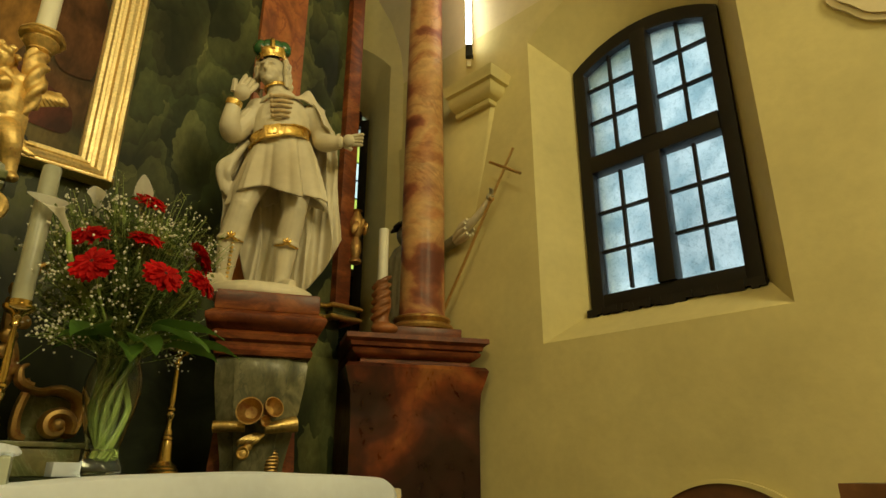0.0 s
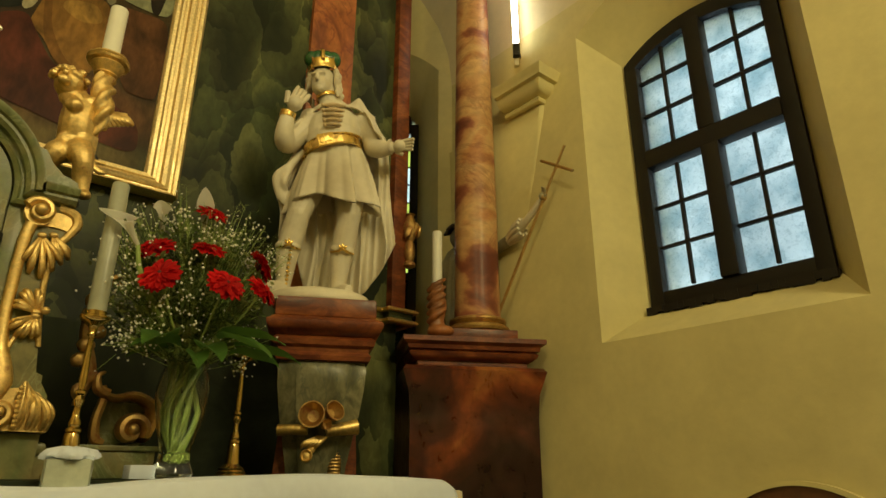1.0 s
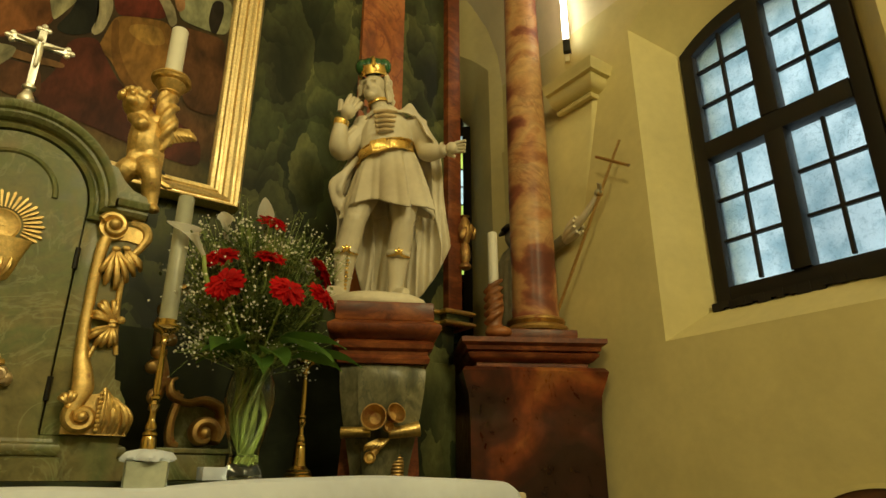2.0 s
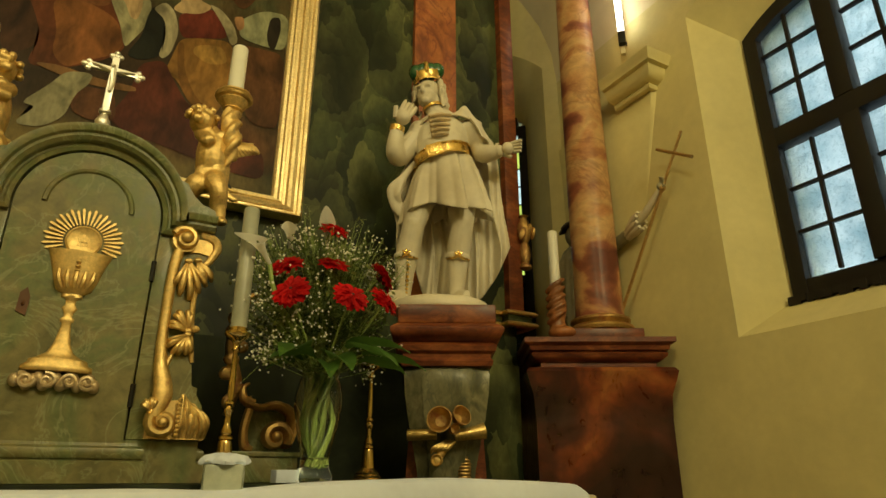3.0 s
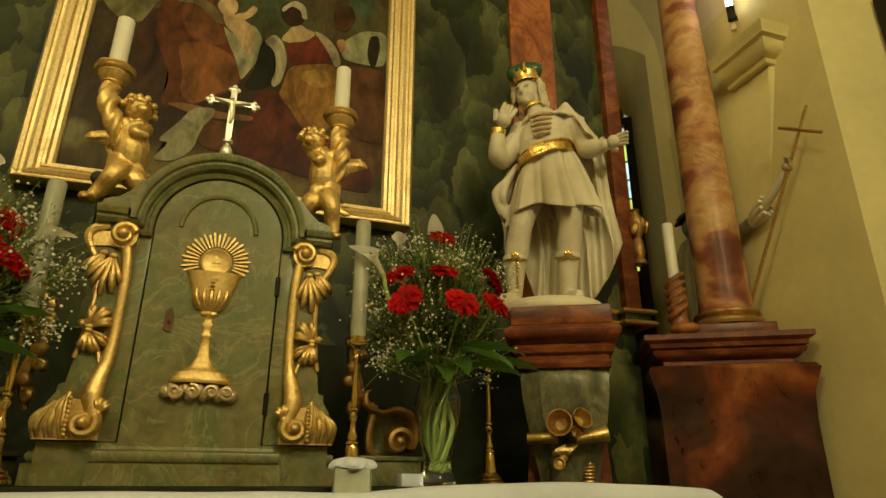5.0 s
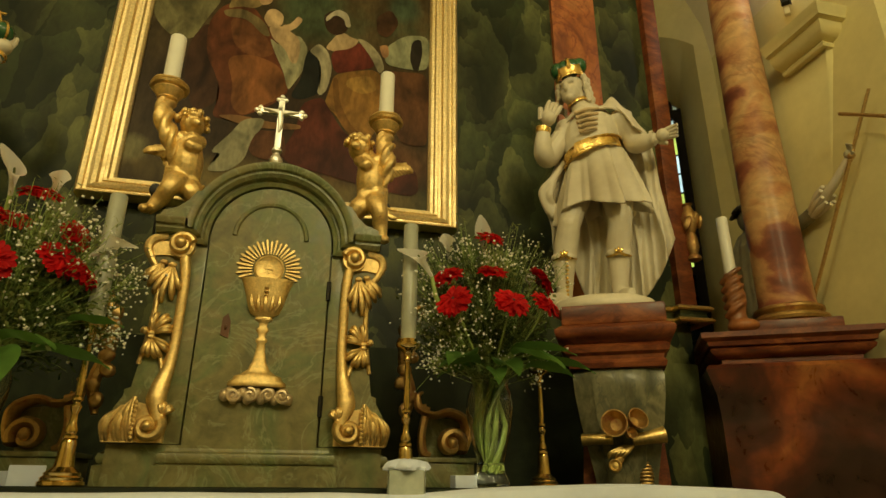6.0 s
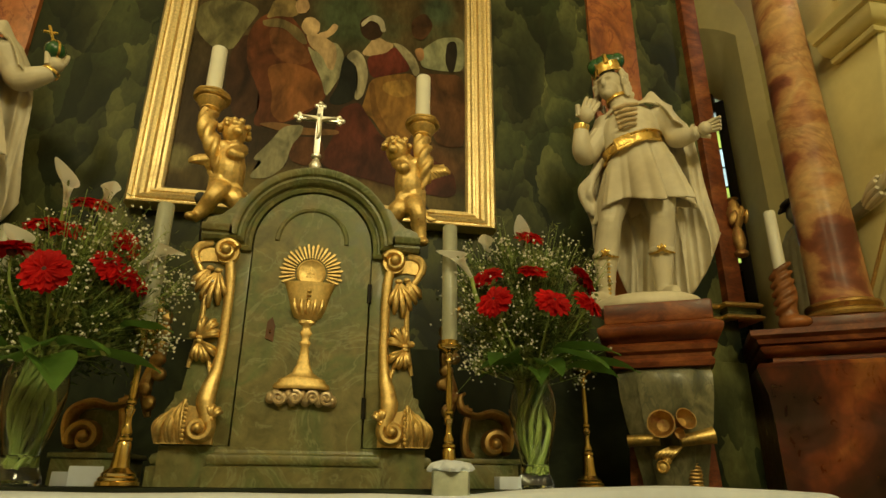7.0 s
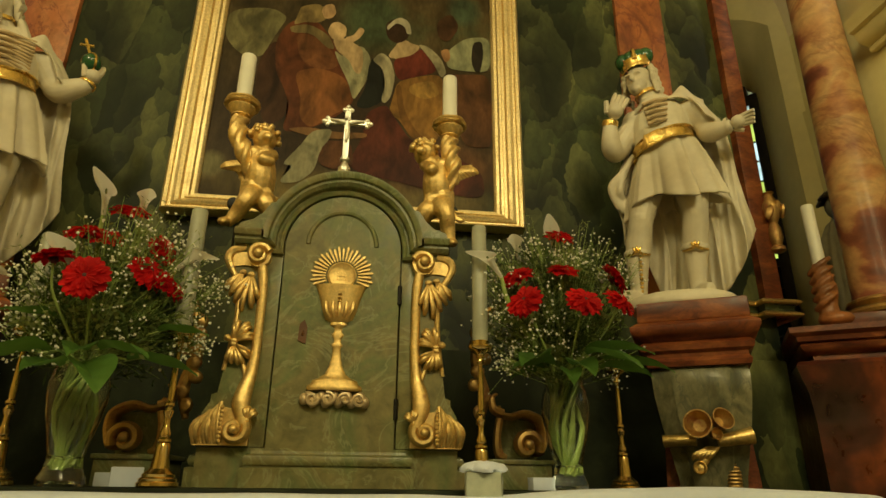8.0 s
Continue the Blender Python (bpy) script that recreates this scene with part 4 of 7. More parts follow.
    # wavy hair in rows of curls
    for q in range(90):
        a = rnd.uniform(-0.75, 3.3)
        z = rnd.uniform(1.05 if young else 1.08, 1.185)
        rr = 0.066 + (1.185 - z) * 0.16
        p = Vector((-0.082 + rr * math.cos(a), -0.004 + rr * math.sin(a) * 0.95, z))
        tube(bm, [p + Vector((0, 0, 0.018)), p + Vector((0.007 * math.cos(q), 0.006 * math.sin(q), 0)), p + Vector((0.004 * math.sin(q), 0.004, -0.024))], (0.008, 0.013, 0.007), 7, 7)
    fingers(bm, (-0.226, -0.1, 0.898), (0.5, -0.12, 0.9), (0.8, 0.3, -0.4), 1.4)
    if young:
        fingers(bm, (0.252, -0.098, 0.768), (1, -0.3, 0.12), (0.0, -0.55, 0.83), 1.1)
    else:
        fingers(bm, (0.272, -0.098, 0.865), (0.25, -0.1, 1), (1, 0.3, -0.2), 1.2)

    # turned-back collar, its corner standing up on the figure's left shoulder
    def flap(u, v):
        x = -0.03 + 0.205 * u
        peak = math.exp(-((u - 0.6) / 0.17) ** 2)
        z = 1.0 + 0.06 * peak * (1 - v) - 0.032 * v - 0.03 * u * u
        return Vector((x, -0.062 + 0.05 * u - 0.045 * math.sin(math.pi * u) * v - 0.006 * pleat(u * 3), z))
    sheet(bm, flap, 26, 10, 0.011)

    def lapel(u, v):
        x = -0.035 - 0.135 * u
        return Vector((x, -0.07 - 0.03 * math.sin(math.pi * u) * v + 0.07 * u - 0.008 * v, 1.0 - 0.045 * v - 0.05 * u * u + 0.006 * math.sin(7 * u)))
    sheet(bm, lapel, 18, 8, 0.011)
    # gilding and colour
    ring(bm, (-0.018, -0.012, 0.764), 0.129, 0.112, 0.05, 0.035, (0, -15, 0), 1, 44)
    for dz in (-0.024, 0.024):
        ring(bm, (-0.018, -0.012, 0.764 + dz), 0.131, 0.114, 0.007, 0.06, (0, -15, 0), 1, 44)
    b = pose(-0.055, -0.128, 0.752, 0, -15, -8)
    box(bm, -0.038, 0.038, -0.008, 0.008, -0.03, 0.03, 0.005, b, 1)
    box(bm, -0.026, 0.026, -0.012, 0.0, -0.019, 0.019, 0.004, b, 1)
    ring(bm, (-0.062, -0.01, 1.045), 0.05, 0.05, 0.016, 0.08, (0, -16, 0), 1)
    for q in range(5):
        z = 0.828 + 0.031 * q
        w = 0.034 + 0.004 * q
        y = -0.13 + 0.0085 * q
        tube(bm, [(-0.03 - w, y + 0.014, z + 0.004), (-0.03, y - 0.002, z + 0.006), (-0.026 + w, y + 0.016, z + 0.014)], (0.007, 0.0095, 0.006), 7, 10, mat_i=3)
        ball(bm, (-0.03 - w, y + 0.01, z + 0.004), 0.01, seg=7, mat_i=3)
    # gilt boot tops with a leaf, and the button row
    for x, y, z, s in ((-0.178, -0.052, 0.266, -1), (0.052, -0.052, 0.262, 1)):
        tube(bm, [(x - 0.05, y + 0.035, z - 0.006), (x - 0.02, y - 0.003, z - 0.012), (x, y - 0.008, z - 0.004), (x + 0.022, y - 0.001, z - 0.014), (x + 0.05, y + 0.036, z - 0.008)], (0.004, 0.006, 0.007, 0.006, 0.004), 7, 18, mat_i=1)
        for k in (-1, 0, 1):
            ball(bm, (x + 0.011 * k, y - 0.008, z + 0.012 - 0.006 * abs(k)), (0.006, 0.005, 0.012), (0, 25 * k, 0), 8, 1)
    for q in range(9):
        ball(bm, (-0.168 - 0.001 * q, -0.05 + 0.0045 * q, 0.235 - 0.017 * q), (0.008, 0.006, 0.007), seg=7, mat_i=1)
    ring(bm, (-0.233, -0.098, 0.874), 0.032, 0.032, 0.026, 0.1, (10, 12, 0), 1)
    ring(bm, (0.242, -0.094, 0.768) if young else (0.27, -0.096, 0.858), 0.032, 0.032, 0.012, 0.1, (0, 90, -20) if young else (0, 20, 0), 0 if young else 1)
    # crown: jagged gilt hoop, green cap, gilt bands and knob
    c = pose(-0.092, -0.012, 1.192, 4, -7, 0)
    rows = [[bm.verts.new(c @ Vector((0.068 * k * math.cos(a), 0.072 * k * math.sin(a), z + (0.014 if (i % 4 == 0 and top) else 0)))) for i, a in enumerate(np.linspace(0, 2 * math.pi, 33)[:-1])] for k, z, top in ((0.97, -0.012, 0), (1.04, -0.012, 0), (1.05, 0.0, 0), (1.02, 0.008, 0), (1.14, 0.032, 1), (1.05, 0.032, 1), (0.95, 0.0, 0))]
    for a, b in zip(rows, rows[1:]):
        for i in range(32):
            bm.faces.new((a[i], a[(i + 1) % 32], b[(i + 1) % 32], b[i])).material_index = 1
    for x, y in ((-0.05, -0.022), (0.05, -0.022), (0.0, 0.045), (-0.018, -0.03), (0.018, -0.03)):
        ball(bm, c @ Vector((x, y, 0.05)), (0.04, 0.038, 0.043), seg=14, mat_i=2)
    tube(bm, [c @ Vector((0, -0.078, 0.02)), c @ Vector((0, -0.07, 0.07)), c @ Vector((0, -0.02, 0.092)), c @ Vector((0, 0.06, 0.07))], (0.011, 0.009, 0.01, 0.008), 8, 14, mat_i=1)
    ball(bm, c @ Vector((0, -0.07, 0.045)), (0.012, 0.008, 0.018), seg=8, mat_i=1)
    ball(bm, c @ Vector((0, -0.02, 0.1)), 0.013, seg=8, mat_i=1)
    if not young:
        ball(bm, (0.265, -0.11, 0.955), 0.04, seg=18, mat_i=2)
        ring(bm, (0.265, -0.11, 0.955), 0.0405, 0.0405, 0.009, 0.06, (0, 80, 10), 1)
        for pts in (((0.252, -0.11, 0.99), (0.225, -0.11, 1.055)), ((0.21, -0.11, 1.02), (0.258, -0.11, 1.035))):
            tube(bm, pts, (0.006, 0.006), 6, 3, mat_i=1)
        for z in np.linspace(0.815, 0.975, 11):
            tube(bm, [(-0.1, -0.07, z), (-0.02, -0.122 + 0.3 * (z - 0.815), z - 0.004), (0.07, -0.075, z)], (0.006, 0.009, 0.006), 6, 12, mat_i=3)
    return joined(body, bm)


st = part("saint_statue", king(True), FIGMATS)
st.matrix_world = pose(1.305, 2.306, 1.7, 0, 0, -28)
tagged(st, "ivory painted carved king statue with gilt belt and green crown", "statue", "king statues")
st = part("saint_statue", king(False), FIGMATS)
st.matrix_world = pose(-1.47, 2.253, 1.7, 0, 0, 33)
tagged(st, "ivory painted bearded king statue holding a green orb", "statue", "king statues")


def putto(p):
    """A gilt carved cherub that holds a twisted horn; p names its joints in the plane of the altar."""
    bm = bmesh.new()

    def q(k, dy=0.0):
        x, z = p[k]
        return Vector((x, dy, z))
    s = p["side"]
    ball(bm, q("head", -0.03), (0.04, 0.045, 0.046), seg=14)
    rnd = random.Random(11)
    for i in range(24):
        a, b = rnd.uniform(0, 6.28), rnd.uniform(0.0, 1.2)
        d = Vector((math.cos(a) * math.cos(b), math.sin(a) * math.cos(b) * 0.9 + 0.35, math.sin(b) + 0.15)).normalized()
        ball(bm, q("head", -0.03) + d * 0.044, rnd.uniform(0.011, 0.017), seg=7)
    ball(bm, q("head", -0.03) + Vector((s * 0.018, -0.04, -0.012)), (0.02, 0.016, 0.016), seg=8)
    tube(bm, [q("head"), q("chest", -0.01), q("belly", -0.02), q("hip")], (0.024, 0.05, 0.052, 0.05), 14, 16)
    ball(bm, q("belly", -0.035), (0.04, 0.034, 0.036), seg=12)
    for k in (-1, 1):
        ball(bm, q("chest", -0.045) + Vector((0.022 * k, 0, 0.012)), (0.024, 0.016, 0.02), seg=10)
    ball(bm, q("hip", 0.0), (0.05, 0.045, 0.045), seg=14)
    # legs
    tube(bm, [q("hip", 0.0), q("hip", -0.035).lerp(q("knee", -0.06), 0.5), q("knee", -0.07), q("knee", -0.05).lerp(q("foot", -0.05), 0.4), q("foot", -0.05)], (0.04, 0.039, 0.028, 0.027, 0.015), 12, 22)
    ball(bm, q("foot", -0.075), (0.02, 0.035, 0.016), (20, 0, 0), 10)
    tube(bm, [q("hip", 0.02), q("knee2", -0.03), q("foot2", 0.0)], (0.042, 0.036, 0.018), 12, 14)
    ball(bm, q("foot2", -0.02), (0.024, 0.03, 0.016), seg=10)
    # arms
    tube(bm, [q("chest", -0.01) + Vector((-s * 0.04, 0, 0.02)), q("elbow", -0.05), q("grip", -0.05)], (0.023, 0.021, 0.014), 10, 12)
    tube(bm, [q("chest", 0.0) + Vector((s * 0.045, -0.02, 0.015)), q("chest", -0.075) + Vector((s * 0.02, 0, -0.03)), q("grip2", -0.06)], (0.022, 0.02, 0.014), 10, 12)
    # wing
    for i in range(6):
        w = q("wing", 0.04)
        tube(bm, [q("chest", 0.04), (q("chest", 0.05) + w) / 2 + Vector((0, 0, 0.02 - 0.008 * i)), w + Vector((s * 0.012 * i, 0, 0.03 - 0.016 * i))], (0.018, 0.018, 0.008), 7, 10, 0.6)
    # loincloth
    for i in range(6):
        a = i / 5
        tube(bm, [q("hip", -0.02) + Vector((-s * 0.052, -0.01, 0.03 - 0.012 * i)), q("hip", -0.05) + Vector((-s * 0.01, -0.004, 0.018 - 0.012 * i)), q("hip", -0.03) + Vector((s * 0.045, 0, 0.0 - 0.008 * i)), q("drape", -0.02) + Vector((0.02 * a, 0, 0.02 * math.sin(i * 2)))], (0.006, 0.008, 0.009, 0.006), 7, 14)
    # twisted horn with its flared cup
    body = sculpt(bm, 0.0032, 3)
    bm = bmesh.new()
    horn = [q("horn0", -0.03), q("horn1", -0.055), q("horn2", -0.04), q("cup", 0.0)]
    tube(bm, horn, (0.012, 0.024, 0.03, 0.026), 36, 70, twist=26, lobes=3, depth=0.24)
    for i in range(34):
        a, b = rnd.uniform(0, 6.28), rnd.uniform(-0.2, 1.3)
        d = Vector((math.cos(a) * math.cos(b), math.sin(a) * math.cos(b) * 0.85 + 0.4, math.sin(b) + 0.2)).normalized()
        ball(bm, q("head", -0.03) + d * 0.05, (rnd.uniform(0.008, 0.013),) * 3, seg=7)
    for i in range(7):
        w = q("chest", 0.03).lerp(q("wing", 0.03), 0.35 + 0.09 * i)
        tube(bm, [w + Vector((s * 0.02, 0.0, 0.016)), w + Vector((-s * 0.012, -0.012, 0.004)), w + Vector((-s * 0.034, -0.004, -0.028 + 0.004 * i))], (0.011, 0.017, 0.007), 8, 10, 0.55)
    c = p["cup"]
    lathe(bm, [(0.018, -0.015), (0.03, -0.005), (0.024, 0.006), (0.034, 0.012), (0.032, 0.018), (0.044, 0.034), (0.05, 0.045), (0.049, 0.05), (0.06, 0.054), (0.063, 0.06), (0.058, 0.064), (0.062, 0.069), (0.06, 0.075), (0.03, 0.073)], 28, pose(c[0], 0.0, c[1]), wave=lambda a, z: 1 + (0.03 * math.cos(22 * a) if z > 0.055 else 0))
    return joined(body, bm)


def shift(p, cx, cz):
    return {k: (v if k == "side" else (v[0] - cx, v[1] - cz)) for k, v in p.items()}


left = shift({"side": 1, "head": (-0.385, 2.15), "chest": (-0.395, 2.08), "belly": (-0.385, 2.015), "hip": (-0.392, 1.95), "knee": (-0.415, 1.89), "foot": (-0.47, 1.815), "knee2": (-0.35, 1.9), "foot2": (-0.335, 1.855), "elbow": (-0.44, 2.07), "grip": (-0.45, 2.1), "grip2": (-0.34, 2.05), "wing": (-0.51, 2.06), "drape": (-0.335, 1.915), "horn0": (-0.415, 1.985), "horn1": (-0.44, 2.07), "horn2": (-0.472, 2.16), "cup": (-0.483, 2.238)}, -0.4, 1.79)
right = shift({"side": -1, "head": (0.175, 2.14), "chest": (0.22, 2.085), "belly": (0.222, 2.025), "hip": (0.228, 1.96), "knee": (0.25, 1.885), "foot": (0.268, 1.785), "knee2": (0.185, 1.91), "foot2": (0.165, 1.86), "elbow": (0.285, 2.09), "grip": (0.275, 2.13), "grip2": (0.18, 2.06), "wing": (0.36, 2.11), "drape": (0.3, 1.9), "horn0": (0.262, 1.99), "horn1": (0.272, 2.07), "horn2": (0.266, 2.15), "cup": (0.268, 2.217)}, 0.22, 1.79)
for p, at, tall in ((left, (-0.4, 1.98, 1.79), 0.2), (right, (0.22, 1.98, 1.79), 0.2)):
    ob = part("cherub_statue", putto(p), GOLD)
    ob.matrix_world = pose(*at)
    tagged(ob, "gilded carved cherub holding a twisted candle horn on the tabernacle", "statue", "cherub candle holders")
    bm = bmesh.new()
    lathe(bm, [(0.027, 0.0), (0.0275, 0.01), (0.027, tall - 0.004), (0.025, tall), (0.01, tall - 0.002)], 24)
    can = part("altar_candle", bm, WAX)
    can.matrix_world = pose(at[0] + p["cup"][0], at[1], at[2] + p["cup"][1] + 0.073)
    tagged(can, "thick white wax candle in a gilt cup", "candle", "altar candles")


# ---- picture over the tabernacle ----
def painting(nt, b):
    """A darkened oil painting: soft-edged patches of colour in brownish varnish, with brush grain."""
    v = coords(nt)
    wob = node(nt, "ShaderNodeTexNoise", Scale=4.5, Detail=6.0)
    nt.links.new(v, wob.inputs["Vector"])
    sub = nt.nodes.new("ShaderNodeVectorMath")
    sub.operation = "MULTIPLY_ADD"
    nt.links.new(wob.outputs["Color"], sub.inputs[0])
    sub.inputs[1].default_value = (0.09, 0.0, 0.09)
    nt.links.new(v, sub.inputs[2])
    broad = noise_out(nt, v, 2.2, 4)
    col = ramp(nt, broad, [(0.35, (0.03, 0.022, 0.012)), (0.55, (0.07, 0.05, 0.022)), (0.7, (0.05, 0.06, 0.03))])
    def dab(x, z, rx, rz, deg, c):
        nonlocal col
        mp = nt.nodes.new("ShaderNodeMapping")
        mp.vector_type = "TEXTURE"
        mp.inputs["Location"].default_value = (x + 0.045, 0, z + 0.045)
        mp.inputs["Rotation"].default_value = (0, radians(deg), 0)
        mp.inputs["Scale"].default_value = (rx, 1000, rz)
        nt.links.new(sub.outputs["Vector"], mp.inputs["Vector"])
        g = nt.nodes.new("ShaderNodeVectorMath")
        g.operation = "LENGTH"
        nt.links.new(mp.outputs["Vector"], g.inputs[0])
        col = blend(nt, ramp(nt, g.outputs["Value"], [(0.5, (1, 1, 1)), (1.1, (0, 0, 0))]), col, c)

    dab(-0.009, 0.171, 0.832, 0.126, 3, (0.13, 0.1, 0.035))  # ground
    dab(-0.269, 0.583, 0.693, 0.400, 0, (0.035, 0.022, 0.012))  # dark wall
    dab(0.072, 1.193, 0.222, 0.247, 0, (0.05, 0.07, 0.035))  # green wall
    dab(0.381, 0.348, 0.442, 0.176, 0, (0.1, 0.045, 0.018))  # brown floor
    dab(-0.666, 0.266, 0.090, 0.090, 0, (0.13, 0.12, 0.06))  # pale landscape
    dab(0.555, 1.321, 0.114, 0.120, 0, (0.05, 0.075, 0.045))  # green curtain

    folds = noise_out(nt, coords(nt, 1, (1, 1, 0.6)), 8, 3, 0.5, 0.6)
    col = blend(nt, 1.0, col, ramp(nt, folds, [(0.3, (0.6, 0.56, 0.52)), (0.64, (1.4, 1.36, 1.32))]), "MULTIPLY")
    brush = noise_out(nt, coords(nt, 1, (1, 1, 0.35)), 70, 5)
    col = blend(nt, 1.0, col, ramp(nt, brush, [(0.3, (0.75,) * 3), (0.7, (1.1,) * 3)]), "MULTIPLY")
    nt.links.new(col, b.inputs["Base Color"])
    b.inputs["Roughness"].default_value = 0.42
    b.inputs["Specular IOR Level"].default_value = 0.12
    bump(nt, b, brush, 0.15, 0.003)


PAINT = mat("old_oil_paint", painting)
PICGOLD = mat("gilt_frame", gilt(rough=0.42, wear=0.66, colour=(0.9, 0.73, 0.4), worn=(0.42, 0.26, 0.1)))
pic = thing("altar_painting", (-0.108, 2.735, 2.174), "dark old oil painting in a wide gilded moulded frame", "painting")
pw, ph, fw = 0.84, 2.2, 0.142
bm = bmesh.new()
plate(bm, [(-pw + 0.1, 0.07), (pw - 0.1, 0.07), (pw - 0.1, ph - 0.1), (-pw + 0.1, ph - 0.1)], -0.006, 0.0)
part("canvas", bm, PAINT, pic, "darkened figures in brown red and ochre robes")
# the painted figures: thin flat coats of paint, one over the other
def oil(colour):
    def build(nt, b):
        v = coords(nt)
        folds, brush = noise_out(nt, coords(nt, 1, (1, 1, 0.6)), 9, 3, 0.5, 0.8), noise_out(nt, coords(nt, 1, (1, 1, 0.4)), 70, 5)
        col = ramp(nt, folds, [(0.32, tuple(c * 0.34 for c in colour)), (0.5, tuple(c * 0.72 for c in colour)), (0.68, tuple(c * 1.1 for c in colour))])
        nt.links.new(blend(nt, 1.0, col, ramp(nt, brush, [(0.3, (0.78,) * 3), (0.7, (1.08,) * 3)]), "MULTIPLY"), b.inputs["Base Color"])
        b.inputs["Roughness"].default_value = 0.42
        b.inputs["Specular IOR Level"].default_value = 0.12
        bump(nt, b, brush, 0.15, 0.003)
    return build


layers = iter(range(200))


def daub(outline, colour):
    """One coat of paint with a smooth outline round the points (x, z)."""
    ring_pts = [Vector((x, 0, z)) for x, z in outline]
    for _ in range(3):
        ring_pts = [p.lerp(q, t) for p, q in zip(ring_pts, ring_pts[1:] + ring_pts[:1]) for t in (0.2, 0.8)]
    bm = bmesh.new()
    y = -0.0066 - 0.00016 * next(layers)
    bm.faces.new([bm.verts.new((p.x, y, p.z)) for p in ring_pts])
    bmesh.ops.triangulate(bm, faces=bm.faces)
    part("paint_patch", bm, mat("oil_colour", oil(colour)), pic, smooth=False)


daub([(-0.71, 1.1), (-0.68, 1.17), (-0.63, 1.2), (-0.51, 1.22), (-0.45, 1.21), (-0.39, 1.17), (-0.43, 1.08), (-0.47, 0.98), (-0.49, 0.91), (-0.57, 0.89), (-0.64, 0.94), (-0.69, 1.01)], (0.2, 0.18, 0.085))  # robe of the standing figure
daub([(-0.51, 0.89), (-0.44, 1.03), (-0.36, 0.92), (-0.33, 0.74), (-0.34, 0.56), (-0.44, 0.49), (-0.51, 0.69)], (0.06, 0.026, 0.013))  # dark mantle
daub([(-0.44, 1.01), (-0.39, 1.13), (-0.31, 1.18), (-0.23, 1.16), (-0.14, 1.04), (-0.07, 0.9), (-0.02, 0.76), (-0.02, 0.66), (-0.11, 0.57), (-0.24, 0.49), (-0.36, 0.47), (-0.33, 0.62), (-0.37, 0.73), (-0.42, 0.82)], (0.14, 0.042, 0.016))  # mantle
daub([(-0.33, 0.83), (-0.21, 0.87), (-0.08, 0.83), (-0.02, 0.73), (-0.04, 0.64), (-0.13, 0.58), (-0.22, 0.5), (-0.28, 0.56), (-0.28, 0.68)], (0.25, 0.095, 0.03))  # lit knee
daub([(-0.34, 1.07), (-0.26, 1.07), (-0.17, 1.01), (-0.1, 0.9), (-0.14, 0.86), (-0.24, 0.86), (-0.31, 0.92)], (0.2, 0.075, 0.028))  # sleeve
daub([(-0.33, 1.25), (-0.24, 1.28), (-0.2, 1.25), (-0.19, 1.18), (-0.23, 1.15), (-0.3, 1.15), (-0.36, 1.12), (-0.34, 1.2)], (0.24, 0.17, 0.07))  # veil
daub([(-0.21, 1.27), (-0.16, 1.29), (-0.14, 1.23), (-0.16, 1.19), (-0.2, 1.18), (-0.22, 1.23)], (0.5, 0.32, 0.17))  # face
daub([(-0.38, 1.11), (-0.28, 1.14), (-0.17, 1.08), (-0.13, 0.99), (-0.17, 0.99), (-0.26, 1.08), (-0.36, 1.07)], (0.2, 0.15, 0.065))  # shawl
daub([(-0.14, 0.99), (-0.08, 0.94), (0.0, 1.04), (0.06, 0.96), (0.05, 0.83), (0.01, 0.74), (-0.02, 0.68), (-0.05, 0.79), (-0.1, 0.89)], (0.4, 0.38, 0.23))  # cloth
daub([(-0.15, 1.05), (-0.1, 1.07), (-0.05, 1.05), (0.01, 1.01), (0.02, 0.93), (0.01, 0.85), (-0.02, 0.85), (-0.05, 0.92), (-0.08, 0.95), (-0.12, 0.98)], (0.6, 0.42, 0.23))  # child
daub([(-0.18, 1.1), (-0.16, 1.16), (-0.12, 1.17), (-0.08, 1.14), (-0.08, 1.08), (-0.11, 1.05), (-0.15, 1.05)], (0.6, 0.42, 0.23))  # child head
daub([(-0.09, 1.07), (-0.04, 1.09), (-0.01, 1.15), (0.02, 1.13), (-0.01, 1.07), (-0.06, 1.03)], (0.58, 0.4, 0.22))  # child arm
daub([(0.05, 0.93), (0.1, 0.99), (0.14, 0.91), (0.16, 0.8), (0.13, 0.69), (0.05, 0.64), (-0.01, 0.65), (0.04, 0.77)], (0.014, 0.016, 0.012))  # dark mantle of the kneeling figure
daub([(0.06, 0.94), (0.11, 1.0), (0.16, 0.96), (0.19, 0.85), (0.17, 0.72), (0.14, 0.68), (0.12, 0.7), (0.14, 0.8), (0.12, 0.9)], (0.46, 0.41, 0.27))  # fur
daub([(0.14, 0.97), (0.18, 1.04), (0.2, 1.08), (0.24, 1.09), (0.27, 1.07), (0.32, 1.06), (0.28, 0.99), (0.2, 0.96)], (0.5, 0.36, 0.2))  # neck
daub([(0.12, 1.18), (0.17, 1.23), (0.25, 1.22), (0.26, 1.15), (0.24, 1.09), (0.19, 1.06), (0.14, 1.09)], (0.045, 0.022, 0.012))  # hair
daub([(0.13, 1.17), (0.19, 1.24), (0.25, 1.22), (0.27, 1.13), (0.24, 1.13), (0.23, 1.18), (0.18, 1.2), (0.14, 1.14)], (0.58, 0.52, 0.38))  # headband
